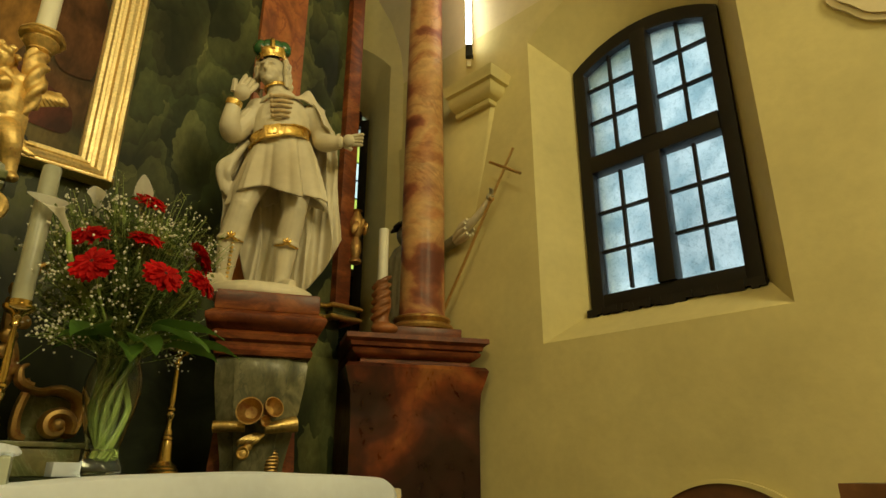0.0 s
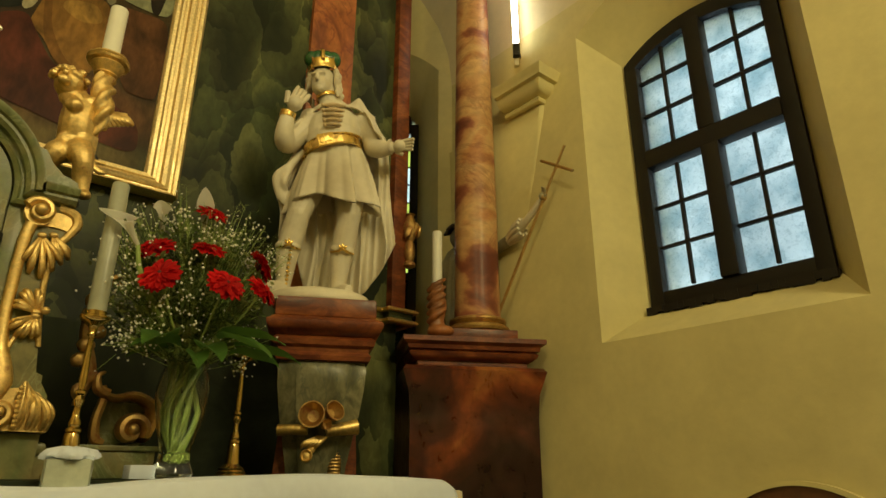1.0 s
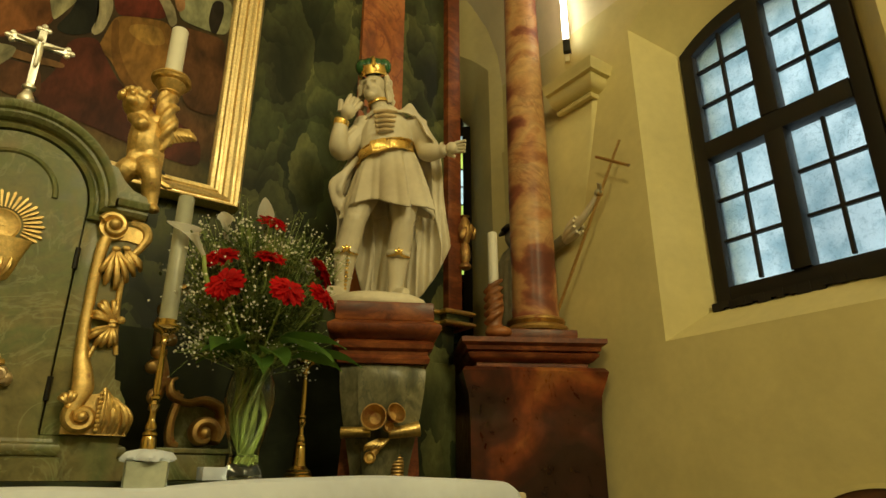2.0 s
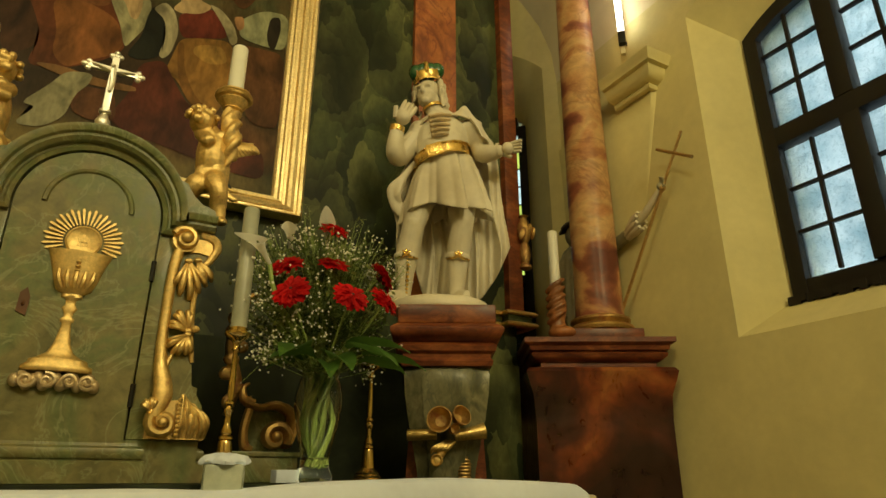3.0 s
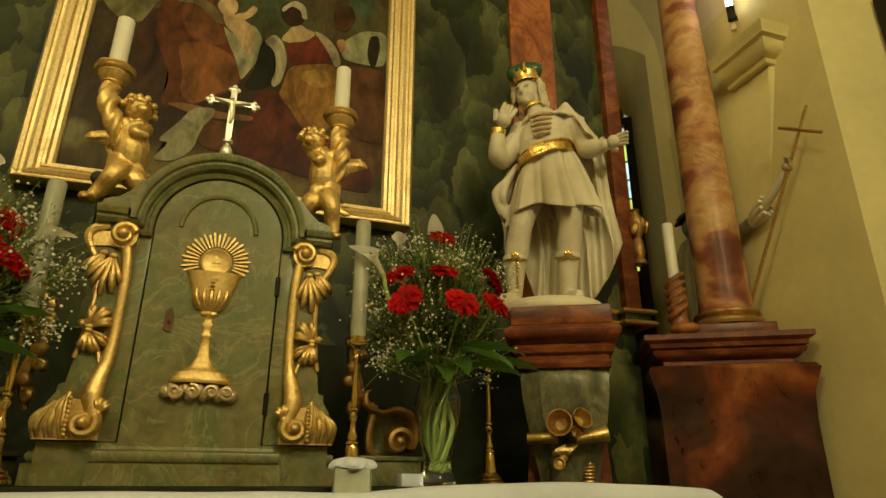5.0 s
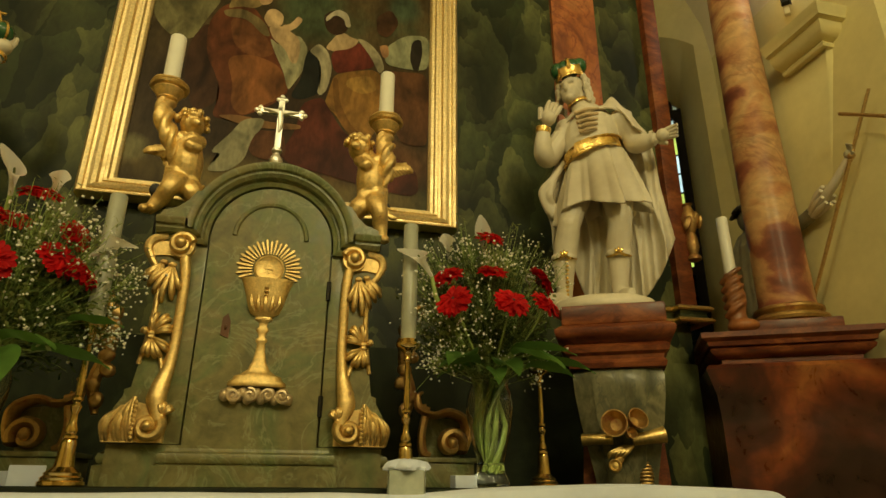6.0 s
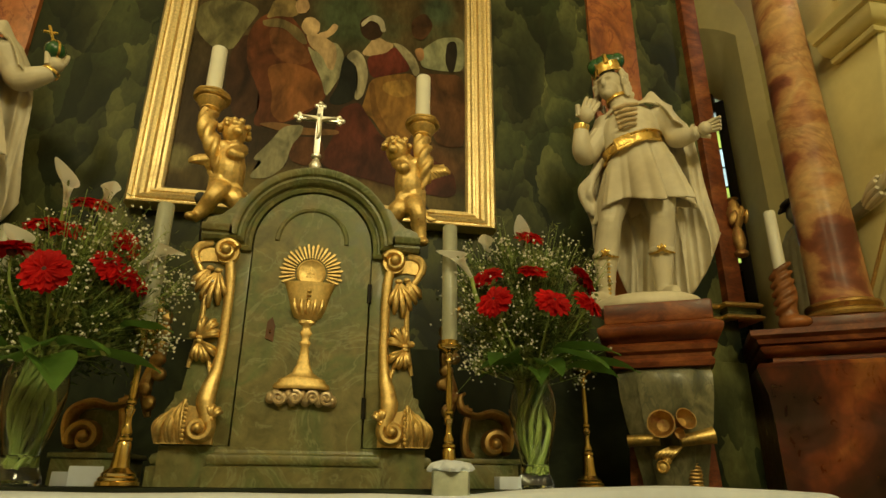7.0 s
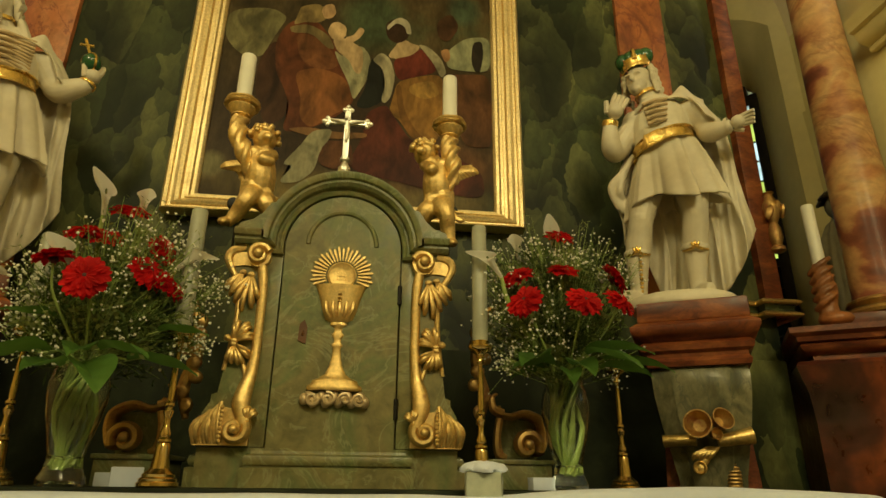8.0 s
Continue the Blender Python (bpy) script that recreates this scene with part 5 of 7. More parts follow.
daub([(0.2, 0.82), (0.3, 0.86), (0.42, 0.89), (0.46, 0.8), (0.45, 0.66), (0.42, 0.49), (0.36, 0.44), (0.28, 0.49), (0.22, 0.59), (0.16, 0.62), (0.18, 0.72)], (0.34, 0.17, 0.04))  # gown
daub([(0.19, 0.79), (0.22, 0.81), (0.24, 0.65), (0.31, 0.52), (0.41, 0.46), (0.36, 0.44), (0.28, 0.49), (0.22, 0.59)], (0.24, 0.11, 0.026))  # gown fold
daub([(0.27, 0.81), (0.39, 0.85), (0.43, 0.76), (0.34, 0.72), (0.26, 0.76)], (0.46, 0.26, 0.065))  # gown light
daub([(0.17, 0.96), (0.27, 0.99), (0.32, 1.05), (0.38, 0.98), (0.41, 0.9), (0.3, 0.86), (0.2, 0.82)], (0.16, 0.03, 0.018))  # bodice
daub([(0.3, 1.07), (0.36, 1.06), (0.43, 0.99), (0.46, 0.9), (0.43, 0.86), (0.39, 0.95), (0.34, 1.02)], (0.43, 0.38, 0.24))  # fur edge
daub([(0.05, 0.62), (0.15, 0.68), (0.2, 0.59), (0.28, 0.47), (0.4, 0.43), (0.64, 0.34), (0.66, 0.17), (0.4, 0.2), (0.17, 0.25), (0.07, 0.26), (-0.03, 0.31), (0.04, 0.47)], (0.11, 0.026, 0.014))  # train
daub([(-0.34, 0.49), (-0.24, 0.51), (-0.09, 0.49), (0.06, 0.5), (0.06, 0.47), (-0.1, 0.45), (-0.23, 0.46)], (0.27, 0.14, 0.055))  # seat edge
daub([(-0.17, 0.44), (-0.1, 0.44), (-0.02, 0.45), (0.01, 0.31), (-0.09, 0.28), (-0.17, 0.31)], (0.12, 0.048, 0.02))  # seat drum
daub([(-0.21, 0.49), (-0.11, 0.51), (-0.12, 0.45), (-0.16, 0.39), (-0.18, 0.27), (-0.25, 0.2), (-0.35, 0.19), (-0.28, 0.29), (-0.34, 0.29), (-0.26, 0.4)], (0.34, 0.32, 0.2))  # white drape
daub([(0.45, 0.89), (0.56, 0.9), (0.7, 0.91), (0.7, 0.48), (0.64, 0.46), (0.55, 0.47), (0.48, 0.66)], (0.12, 0.05, 0.02))  # table
daub([(0.45, 1.03), (0.56, 1.14), (0.7, 1.16), (0.7, 0.93), (0.56, 0.92), (0.46, 0.93)], (0.3, 0.31, 0.19))  # pillow
daub([(0.4, 1.23), (0.48, 1.3), (0.53, 1.21), (0.47, 1.1), (0.41, 1.12)], (0.09, 0.04, 0.018))  # man's head
daub([(0.42, 1.04), (0.47, 1.06), (0.48, 0.99), (0.45, 0.96)], (0.36, 0.19, 0.09))  # man's arm
daub([(0.6, 1.11), (0.65, 1.13), (0.66, 1.05), (0.65, 0.98), (0.64, 0.92), (0.61, 0.92), (0.59, 0.99)], (0.022, 0.016, 0.012))  # jug
MOULD = [(0.0, 0.0), (0.0, -0.062), (0.012, -0.075), (0.026, -0.068), (0.03, -0.056), (0.042, -0.056), (0.046, -0.066), (0.06, -0.07), (0.075, -0.062), (0.082, -0.046), (0.095, -0.043), (0.1, -0.052), (0.112, -0.05), (0.118, -0.036), (0.132, -0.034), (fw, -0.022), (fw, 0.0)]
for a, b in (((-pw, 0), (pw, 0)), ((pw, 0), (pw, ph)), ((pw, ph), (-pw, ph)), ((-pw, ph), (-pw, 0))):
    bm = bmesh.new()
    ends = []
    for x, z in (a, b):
        ix, iz = (1 if x < 0 else -1), (1 if z == 0 else -1)
        ends.append([bm.verts.new((x + ix * o, y, z + iz * o * 0.74)) for o, y in MOULD])
    for j in range(len(MOULD)):
        k = (j + 1) % len(MOULD)
        bm.faces.new((ends[0][j], ends[1][j], ends[1][k], ends[0][k]))
    bm.faces.new(ends[0]), bm.faces.new(ends[1])
    part("frame_rail", bm, PICGOLD, pic, "gilded moulded rail")


# ---- tabernacle ----
def sweep_xz(bm, path, profile, mat_i=0):
    """Runs a profile of (out, y) along a line of (x, z); out is to the left of the way."""
    rings = []
    for i, p in enumerate(path):
        p = Vector(p)
        d0 = (p - Vector(path[max(i - 1, 0)])) if i else (Vector(path[1]) - p)
        d1 = (Vector(path[min(i + 1, len(path) - 1)]) - p) if i < len(path) - 1 else d0
        n0, n1 = Vector((-d0.y, d0.x)).normalized(), Vector((-d1.y, d1.x)).normalized()
        m = (n0 + n1).normalized()
        m /= max(0.4, m.dot(n0))
        rings.append([bm.verts.new((p.x + m.x * o, y, p.y + m.y * o)) for o, y in profile])
    k = len(profile)
    for a, b in zip(rings, rings[1:]):
        for j in range(k):
            bm.faces.new((a[j], b[j], b[(j + 1) % k], a[(j + 1) % k])).material_index = mat_i
    bm.faces.new(rings[0]), bm.faces.new(rings[-1])


def spiral(cx, cz, r0, r1, a0, turns, y, n=14):
    return [(cx + (r0 + (r1 - r0) * i / n) * math.cos(a0 + turns * 2 * math.pi * i / n), y, cz + (r0 + (r1 - r0) * i / n) * math.sin(a0 + turns * 2 * math.pi * i / n)) for i in range(n + 1)]


tab = thing("tabernacle", (-0.084, 1.9, 1.019), "grey-green marbled arched tabernacle with gilded scrolls and chalice relief", "tabernacle")
R0, ZS = 0.186, 0.717
bm = bmesh.new()
box(bm, -0.31, 0.31, 0.03, 0.4, 0.1, 0.73)
plate(bm, [(-0.21, 0.6), (0.21, 0.6)] + [(0.21 * math.cos(a), ZS + 0.21 * math.sin(a)) for a in np.linspace(0, math.pi, 25)], 0.012, 0.4)
part("body", bm, TABGREEN, tab)
for sx in (-1, 1):
    bm = bmesh.new()
    x0, x1 = sorted((sx * 0.187, sx * 0.243))
    box(bm, x0, x1, -0.004, 0.04, 0.108, 0.705, 0.003)
    part("jamb", bm, TABGREEN, tab)
    # concave ramp on the shoulder
    bm = bmesh.new()
    pts = [(sx * x, z) for x, z in ((0.334, 0.748), (0.334, 0.77), (0.33, 0.785), (0.32, 0.79), (0.29, 0.8), (0.262, 0.825), (0.24, 0.86), (0.2, 0.87), (0.2, 0.748))]
    plate(bm, pts if sx < 0 else pts[::-1], -0.02, 0.3)
    part("shoulder_ramp", bm, TABGREEN, tab)
bm = bmesh.new()
plate(bm, [(-0.182, 0.1), (0.182, 0.1)] + [(0.182 * math.cos(a), ZS + 0.182 * math.sin(a)) for a in np.linspace(0, math.pi, 29)], -0.012, 0.014)
bmesh.ops.bevel(bm, geom=[e for e in bm.edges if all(abs(v.co.y + 0.012) < 1e-5 for v in e.verts)], offset=0.004, segments=2, affect="EDGES")
door = part("door", bm, TABGREEN, tab, "veined grey-green arched door")
bm = bmesh.new()
sweep_xz(bm, [(0.1 * math.cos(a) - 0.005, 0.728 + 0.105 * math.sin(a)) for a in np.linspace(math.pi, 0, 25)], [(0.0, -0.012), (0.004, -0.018), (0.012, -0.02), (0.016, -0.012)])
part("arch_relief", bm, TABGREEN, door)
bm = bmesh.new()
path = [(-0.335, 0.7), (-0.2, 0.7)] + [(-0.2 * math.cos(a), ZS + 0.2 * math.sin(a)) for a in np.linspace(0.03, math.pi - 0.03, 33)] + [(0.2, 0.7), (0.335, 0.7)]
sweep_xz(bm, path, [(-0.012, 0.02), (-0.012, -0.018), (-0.002, -0.024), (0.004, -0.018), (0.01, -0.018), (0.012, -0.036), (0.022, -0.046), (0.03, -0.046), (0.034, -0.056), (0.046, -0.062), (0.054, -0.062), (0.056, 0.2), (0.0, 0.2)])
part("arch_cornice", bm, TABGREEN, tab)
bm = bmesh.new()
foot = [(-0.385, 0.35), (-0.385, 0.02), (-0.228, 0.02), (-0.228, -0.03), (0.228, -0.03), (0.228, 0.02), (0.385, 0.02), (0.385, 0.35)]
sweep(bm, foot, [(-0.2, 0.0), (0.012, 0.0), (0.012, 0.052), (0.0, 0.056)][::-1])
sweep(bm, foot, [(-0.2, 0.054), (-0.002, 0.056), (0.004, 0.06), (0.008, 0.072), (0.004, 0.084), (-0.01, 0.09), (-0.014, 0.106), (-0.2, 0.108)][::-1])
box(bm, -0.37, 0.37, 0.0, 0.35, 0.0, 0.107)
box(bm, -0.215, 0.215, -0.018, 0.1, 0.0, 0.106)
part("base", bm, TABGREEN, tab)
# carved scroll brackets at both sides: green body, gilded band, shells and leaf foot
def shell(bm, cx, cz, lean, length, spread, ribs=7, y=-0.016):
    """A gilt fan of rounded ribs opening from its hinge."""
    for i in range(ribs):
        a = lean + spread * (i / (ribs - 1) - 0.5)
        l = length * (0.76 + 0.24 * math.sin(math.pi * (i + 0.5) / ribs) + 0.07 * math.sin(i * 5 + cz * 40))
        a += 0.06 * math.sin(i * 3 + cz * 50)
        dx, dz = math.cos(a), math.sin(a)
        tube(bm, [(cx, y - 0.004, cz), (cx + 0.45 * l * dx, y - 0.018, cz + 0.45 * l * dz), (cx + 0.85 * l * dx, y - 0.016, cz + 0.85 * l * dz), (cx + l * dx, y + 0.004, cz + l * dz)], (0.004, 0.0065, 0.0085, 0.006), 8, 12)
    ball(bm, (cx, y - 0.01, cz), (0.012, 0.01, 0.009), seg=8)


for sx in (-1, 1):
    flip = Matrix.Diagonal((sx, 1, 1, 1))
    bm = bmesh.new()
    plate(bm, [(0.243, 0.11), (0.372, 0.11), (0.366, 0.2), (0.347, 0.232), (0.347, 0.25), (0.331, 0.256), (0.323, 0.32), (0.31, 0.4), (0.304, 0.5), (0.312, 0.585), (0.335, 0.63), (0.35, 0.665), (0.345, 0.7), (0.243, 0.7)], -0.01, 0.2)
    bmesh.ops.transform(bm, matrix=flip, verts=bm.verts)
    part("bracket", bm, TABGREEN, tab)
    bm = bmesh.new()
    # front band between the two volutes
    band = [(0.245, -0.02, 0.642)] + [(0.239, -0.018, 0.6), (0.236, -0.016, 0.54), (0.236, -0.014, 0.46), (0.237, -0.014, 0.38), (0.243, -0.016, 0.31), (0.253, -0.022, 0.265), (0.258, -0.03, 0.225), (0.25, -0.036, 0.19), (0.243, -0.04, 0.16)]
    tube(bm, band, (0.015, 0.0155, 0.015, 0.014, 0.015, 0.018, 0.024, 0.027, 0.02, 0.014), 12, 60, 0.8)
    tube(bm, spiral(0.256, 0.676, 0.006, 0.033, 0.3, 1.4, -0.034, 18), (0.005, 0.009, 0.012, 0.012), 10, 60, 1.3)
    ball(bm, (0.257, -0.05, 0.676), (0.016, 0.016, 0.016), seg=12)
    plate(bm, [(0.257 + 0.036 * math.cos(a), 0.676 + 0.038 * math.sin(a)) for a in np.linspace(0, 2 * math.pi, 25)[:-1]], -0.03, 0.0)
    plate(bm, [(0.245, 0.64), (0.3, 0.645), (0.335, 0.64), (0.347, 0.665), (0.34, 0.698), (0.27, 0.71), (0.245, 0.7)], -0.016, 0.0)
    # outer gilt edge
    tube(bm, [(0.3, -0.012, 0.703), (0.338, -0.012, 0.692), (0.35, -0.012, 0.664), (0.335, -0.012, 0.628), (0.312, -0.012, 0.585), (0.304, -0.012, 0.5), (0.31, -0.012, 0.4), (0.323, -0.012, 0.32)], (0.013, 0.015, 0.014, 0.011, 0.009, 0.008, 0.008, 0.006), 9, 50)
    # hanging shell above, paired shells below it
    shell(bm, 0.274, 0.612, -1.4, 0.105, 1.0, 8)
    shell(bm, 0.3, 0.62, -1.1, 0.07, 0.8, 5, -0.01)
    shell(bm, 0.3, 0.405, 2.2, 0.062, 1.5, 6)
    shell(bm, 0.3, 0.395, -2.0, 0.06, 1.5, 6)
    ball(bm, (0.318, -0.03, 0.412), (0.012, 0.012, 0.011), seg=8)
    tube(bm, [(0.27, -0.016, 0.345), (0.262, -0.016, 0.32), (0.256, -0.018, 0.29)], (0.006, 0.007, 0.004), 7, 10)
    # lower volute and the leaf foot
    tube(bm, spiral(0.266, 0.152, 0.034, 0.007, 2.6, 1.4, -0.04, 18), (0.015, 0.012, 0.009, 0.006), 10, 60, 1.2)
    ball(bm, (0.266, -0.056, 0.152), (0.013, 0.014, 0.013), seg=12)
    plate(bm, [(0.228, 0.11), (0.378, 0.11), (0.383, 0.14), (0.372, 0.176), (0.345, 0.206), (0.3, 0.214), (0.25, 0.205), (0.228, 0.18)], -0.026, 0.03)
    for i in range(8):
        t = i / 7
        tube(bm, [(0.306 + 0.068 * t, -0.02, 0.114), (0.31 + 0.07 * t, -0.04 + 0.006 * (i % 3), 0.148 + 0.006 * (i % 2)), (0.312 + 0.052 * t, -0.038 + 0.005 * (i % 2), 0.19 - 0.012 * t), (0.312 + 0.02 * t, -0.026, 0.228 - 0.03 * t)], (0.007, 0.0095, 0.009, 0.006), 8, 14)
    for i in range(9):
        ball(bm, (0.304, -0.048, 0.12 + 0.0115 * i), 0.0065, seg=6)
    shell(bm, 0.236, 0.178, 1.9, 0.036, 1.2, 4, -0.03)
    bmesh.ops.transform(bm, matrix=flip, verts=bm.verts)
    part("gilded_scroll", bm, GOLD, tab, "carved gilded scroll band with shells")
# chalice relief
cup = [(0.078, 0.268), (0.082, 0.272), (0.08, 0.282), (0.07, 0.288), (0.066, 0.298), (0.05, 0.304), (0.03, 0.318), (0.02, 0.34), (0.014, 0.37), (0.011, 0.395), (0.016, 0.4), (0.017, 0.407), (0.01, 0.413), (0.012, 0.425), (0.019, 0.435), (0.012, 0.446), (0.012, 0.458), (0.026, 0.466), (0.024, 0.474), (0.042, 0.484), (0.052, 0.51), (0.06, 0.54), (0.068, 0.565), (0.076, 0.586), (0.078, 0.592), (0.06, 0.594)]
bm = bmesh.new()
lathe(bm, cup, 32, pose(0.0, -0.012, 0), 0.36)
for i in range(5):
    x = -0.04 + 0.02 * i
    tube(bm, [(x * 0.7, -0.034, 0.486), (x, -0.04, 0.51), (x * 1.05, -0.036, 0.535)], (0.004, 0.007, 0.004), 6, 8)
for i in range(6):
    ball(bm, (0.0, -0.037, 0.5 + i * 0.012), (0.008, 0.006, 0.004), seg=6)
part("chalice", bm, GOLD, door, "gilded chalice relief")
bm = bmesh.new()
lathe(bm, [(0.04, 0.0), (0.044, 0.002), (0.045, 0.008), (0.04, 0.011), (0.037, 0.009), (0.005, 0.009)], 32, pose(0, -0.012, 0.625, 90))
for x0, x1, z0, z1 in ((-0.014, -0.011, -0.012, 0.012), (-0.002, 0.001, -0.012, 0.02), (0.01, 0.013, -0.012, 0.012), (-0.014, 0.013, -0.001, 0.002)):
    box(bm, x0, x1, -0.0235, -0.019, 0.622 + z0, 0.622 + z1)
part("host", bm, GOLD, door, "gilded host disc")
for i in range(25):
    a = radians(-20 + 220 * i / 24)
    bm = bmesh.new()
    l = 0.088 + 0.006 * (i % 2)
    plate(bm, [(0.05, -0.0018), (l, -0.0034), (l + 0.005, 0.0), (l, 0.0034), (0.05, 0.0018)], -0.018, -0.008)
    bmesh.ops.transform(bm, matrix=Matrix.Translation((0, 0, 0.625)) @ pose(0, 0, 0, 0, -math.degrees(a), 0), verts=bm.verts)
    part("ray", bm, GOLD, door)
bm = bmesh.new()
rnd = random.Random(9)
for i in range(15):
    x = -0.088 + 0.0125 * i
    ball(bm, (x + 0.004, -0.022, 0.242 + 0.008 * math.sin(i * 2.1)), (0.015, 0.018, 0.018), seg=10)
for cx in (-0.06, -0.015, 0.035, 0.075):
    tube(bm, spiral(cx, 0.243, 0.004, 0.02, cx * 40, 1.4, -0.036, 12), (0.004, 0.006, 0.005), 7, 30)
part("cloud_relief", bm, mat("tarnished_silver", plain((0.6, 0.47, 0.3), 0.42, 0.7, 0.2, 25, 0.25)), door, "silvered cloud relief")
bm = bmesh.new()
plate(bm, [(-0.013, 0.41), (0.011, 0.4), (0.013, 0.45), (0.003, 0.475), (-0.011, 0.46)], -0.016, -0.01)
ball(bm, (0, -0.018, 0.432), (0.004, 0.004, 0.008), seg=6)
bmesh.ops.transform(bm, matrix=Matrix.Translation((-0.105, 0, 0.005)), verts=bm.verts)
part("keyhole_plate", bm, WOOD, door, "worn brown keyhole plate")
for z in (0.22, 0.57):
    bm = bmesh.new()
    tube(bm, [(0.184, -0.012, z - 0.03), (0.184, -0.012, z), (0.184, -0.012, z + 0.03)], (0.007,) * 3, 8, 4)
    part("hinge", bm, BLACKIRON, door)
for x in (-0.084, 0.068):
    bm = bmesh.new()
    tube(bm, [(x, -0.03, 0.965 - abs(x) * 0.25), (x * 1.06, -0.032, 0.99 - abs(x) * 0.25)], (0.005, 0.0015), 6, 4)
    part("pin", bm, BRASS, tab, "small bright pin")
# dark lamp sockets behind the cherubs
for x, y, z in ((-0.475, 2.03, 1.93), (0.283, 2.03, 1.95)):
    bm = bmesh.new()
    lathe(bm, [(0.02, -0.03), (0.022, -0.02), (0.022, 0.012), (0.018, 0.016), (0.018, 0.024), (0.01, 0.026)], 18, pose(0, 0, 0, 90))
    tube(bm, [(0, 0.02, 0), (0, 0.05, -0.05), (0, 0.06, -0.14)], (0.004, 0.004, 0.004), 6, 8)
    sock = part("lamp_socket", bm, BLACKIRON)
    sock.matrix_world = pose(x, y, z)
    tagged(sock, "small black empty lamp socket behind the cherub", "lamp socket", "lamp sockets")
# crucifix on the arch
cru = thing("crucifix", (-0.105, 1.95, 1.99), "small silver crucifix on a baluster foot", "crucifix")
bm = bmesh.new()
lathe(bm, [(0.035, 0), (0.036, 0.006), (0.022, 0.012), (0.012, 0.025), (0.012, 0.035), (0.02, 0.05), (0.022, 0.065), (0.014, 0.08), (0.01, 0.09), (0.017, 0.097), (0.017, 0.105), (0.009, 0.112)], 18)
part("foot", bm, SILVER, cru)
bm = bmesh.new()
box(bm, -0.01, 0.01, -0.006, 0.006, 0.108, 0.3, 0.002)
box(bm, -0.068, 0.068, -0.006, 0.006, 0.243, 0.262, 0.002)
for x, z in ((-0.07, 0.2525), (0.07, 0.2525), (0.0, 0.305)):
    for dx, dz in ((0, 0), (0.012, 0), (-0.012, 0), (0, 0.012), (0, -0.012)):
        ball(bm, (x + dx, 0, z + dz), (0.009, 0.007, 0.009), seg=8)
part("cross", bm, SILVER, cru)
bm = bmesh.new()
tube(bm, [(0, -0.012, 0.17), (0.003, -0.014, 0.2), (0, -0.012, 0.235), (0, -0.014, 0.25)], (0.005, 0.008, 0.01, 0.007), 8, 12)
ball(bm, (-0.003, -0.018, 0.26), 0.008, seg=8)
for s in (-1, 1):
    tube(bm, [(0, -0.012, 0.24), (s * 0.03, -0.011, 0.25), (s * 0.06, -0.009, 0.256)], (0.006, 0.005, 0.004), 6, 8)
part("corpus", bm, SILVER, cru)

# ---- candlesticks and other things on the altar ----
STICK = [(0.062, 0), (0.066, 0.003), (0.066, 0.011), (0.06, 0.014), (0.061, 0.02), (0.052, 0.025), (0.053, 0.031), (0.042, 0.037), (0.03, 0.045), (0.026, 0.07), (0.024, 0.1), (0.021, 0.108), (0.029, 0.112), (0.029, 0.118), (0.02, 0.124), (0.024, 0.132), (0.014, 0.15), (0.012, 0.172), (0.018, 0.18), (0.022, 0.19), (0.014, 0.2), (0.021, 0.205), (0.021, 0.211), (0.012, 0.217), (0.015, 0.24), (0.013, 0.31), (0.01, 0.35), (0.016, 0.356), (0.011, 0.364), (0.014, 0.376), (0.02, 0.383), (0.038, 0.39), (0.046, 0.4), (0.046, 0.406), (0.032, 0.41), (0.033, 0.42), (0.02, 0.421)]
first = None
for (x, y), tall, lean in (((0.345, 1.83), 0.375, 0), ((-0.512, 1.79), 0.36, 0), ((-0.93, 1.83), 0.27, 0), ((0.886, 2.122), 0.0, 0)):
    m = pose(x, y, 1.019)
    if first is None:
        first = thing("candlestick", m, "slender turned brass candlestick on the altar ledge", "candlestick", "brass candlesticks")
        bm = bmesh.new()
        lathe(bm, [(r * 0.78, z) for r, z in STICK[:12]], 28)
        part("foot", bm, BRASS, first)
        bm = bmesh.new()
        lathe(bm, [(r * 0.62, z) for r, z in STICK[11:28]], 20)
        part("stem", bm, BRASS, first)
        bm = bmesh.new()
        lathe(bm, [(r * 0.8, z) for r, z in STICK[27:]], 24)
        part("drip_pan", bm, BRASS, first)
    else:
        copy_thing(first, m)
    if not tall:
        continue
    bm = bmesh.new()
    rnd = random.Random(int(x * 100) + 500)
    lathe(bm, [(0.0235, 0), (0.024, 0.02), (0.0235, tall - 0.004), (0.021, tall), (0.008, tall - 0.003)], 22, pose(0, 0, 0, rnd.uniform(-0.6, 0.6), rnd.uniform(-0.6, 0.6), 0))
    can = part("altar_candle", bm, GREYWAX)
    can.matrix_world = pose(x, y, 1.44)
    tagged(can, "tall greyish wax candle on a brass candlestick", "candle", "altar candles")


def clear(nt, b):
    b.inputs["Base Color"].default_value = (0.93, 0.97, 0.94, 1)
    b.inputs["Transmission Weight"].default_value = 1.0
    b.inputs["Roughness"].default_value = 0.02
    b.inputs["IOR"].default_value = 1.4
    bump(nt, b, noise_out(nt, coords(nt), 30, 2), 0.05, 0.003)


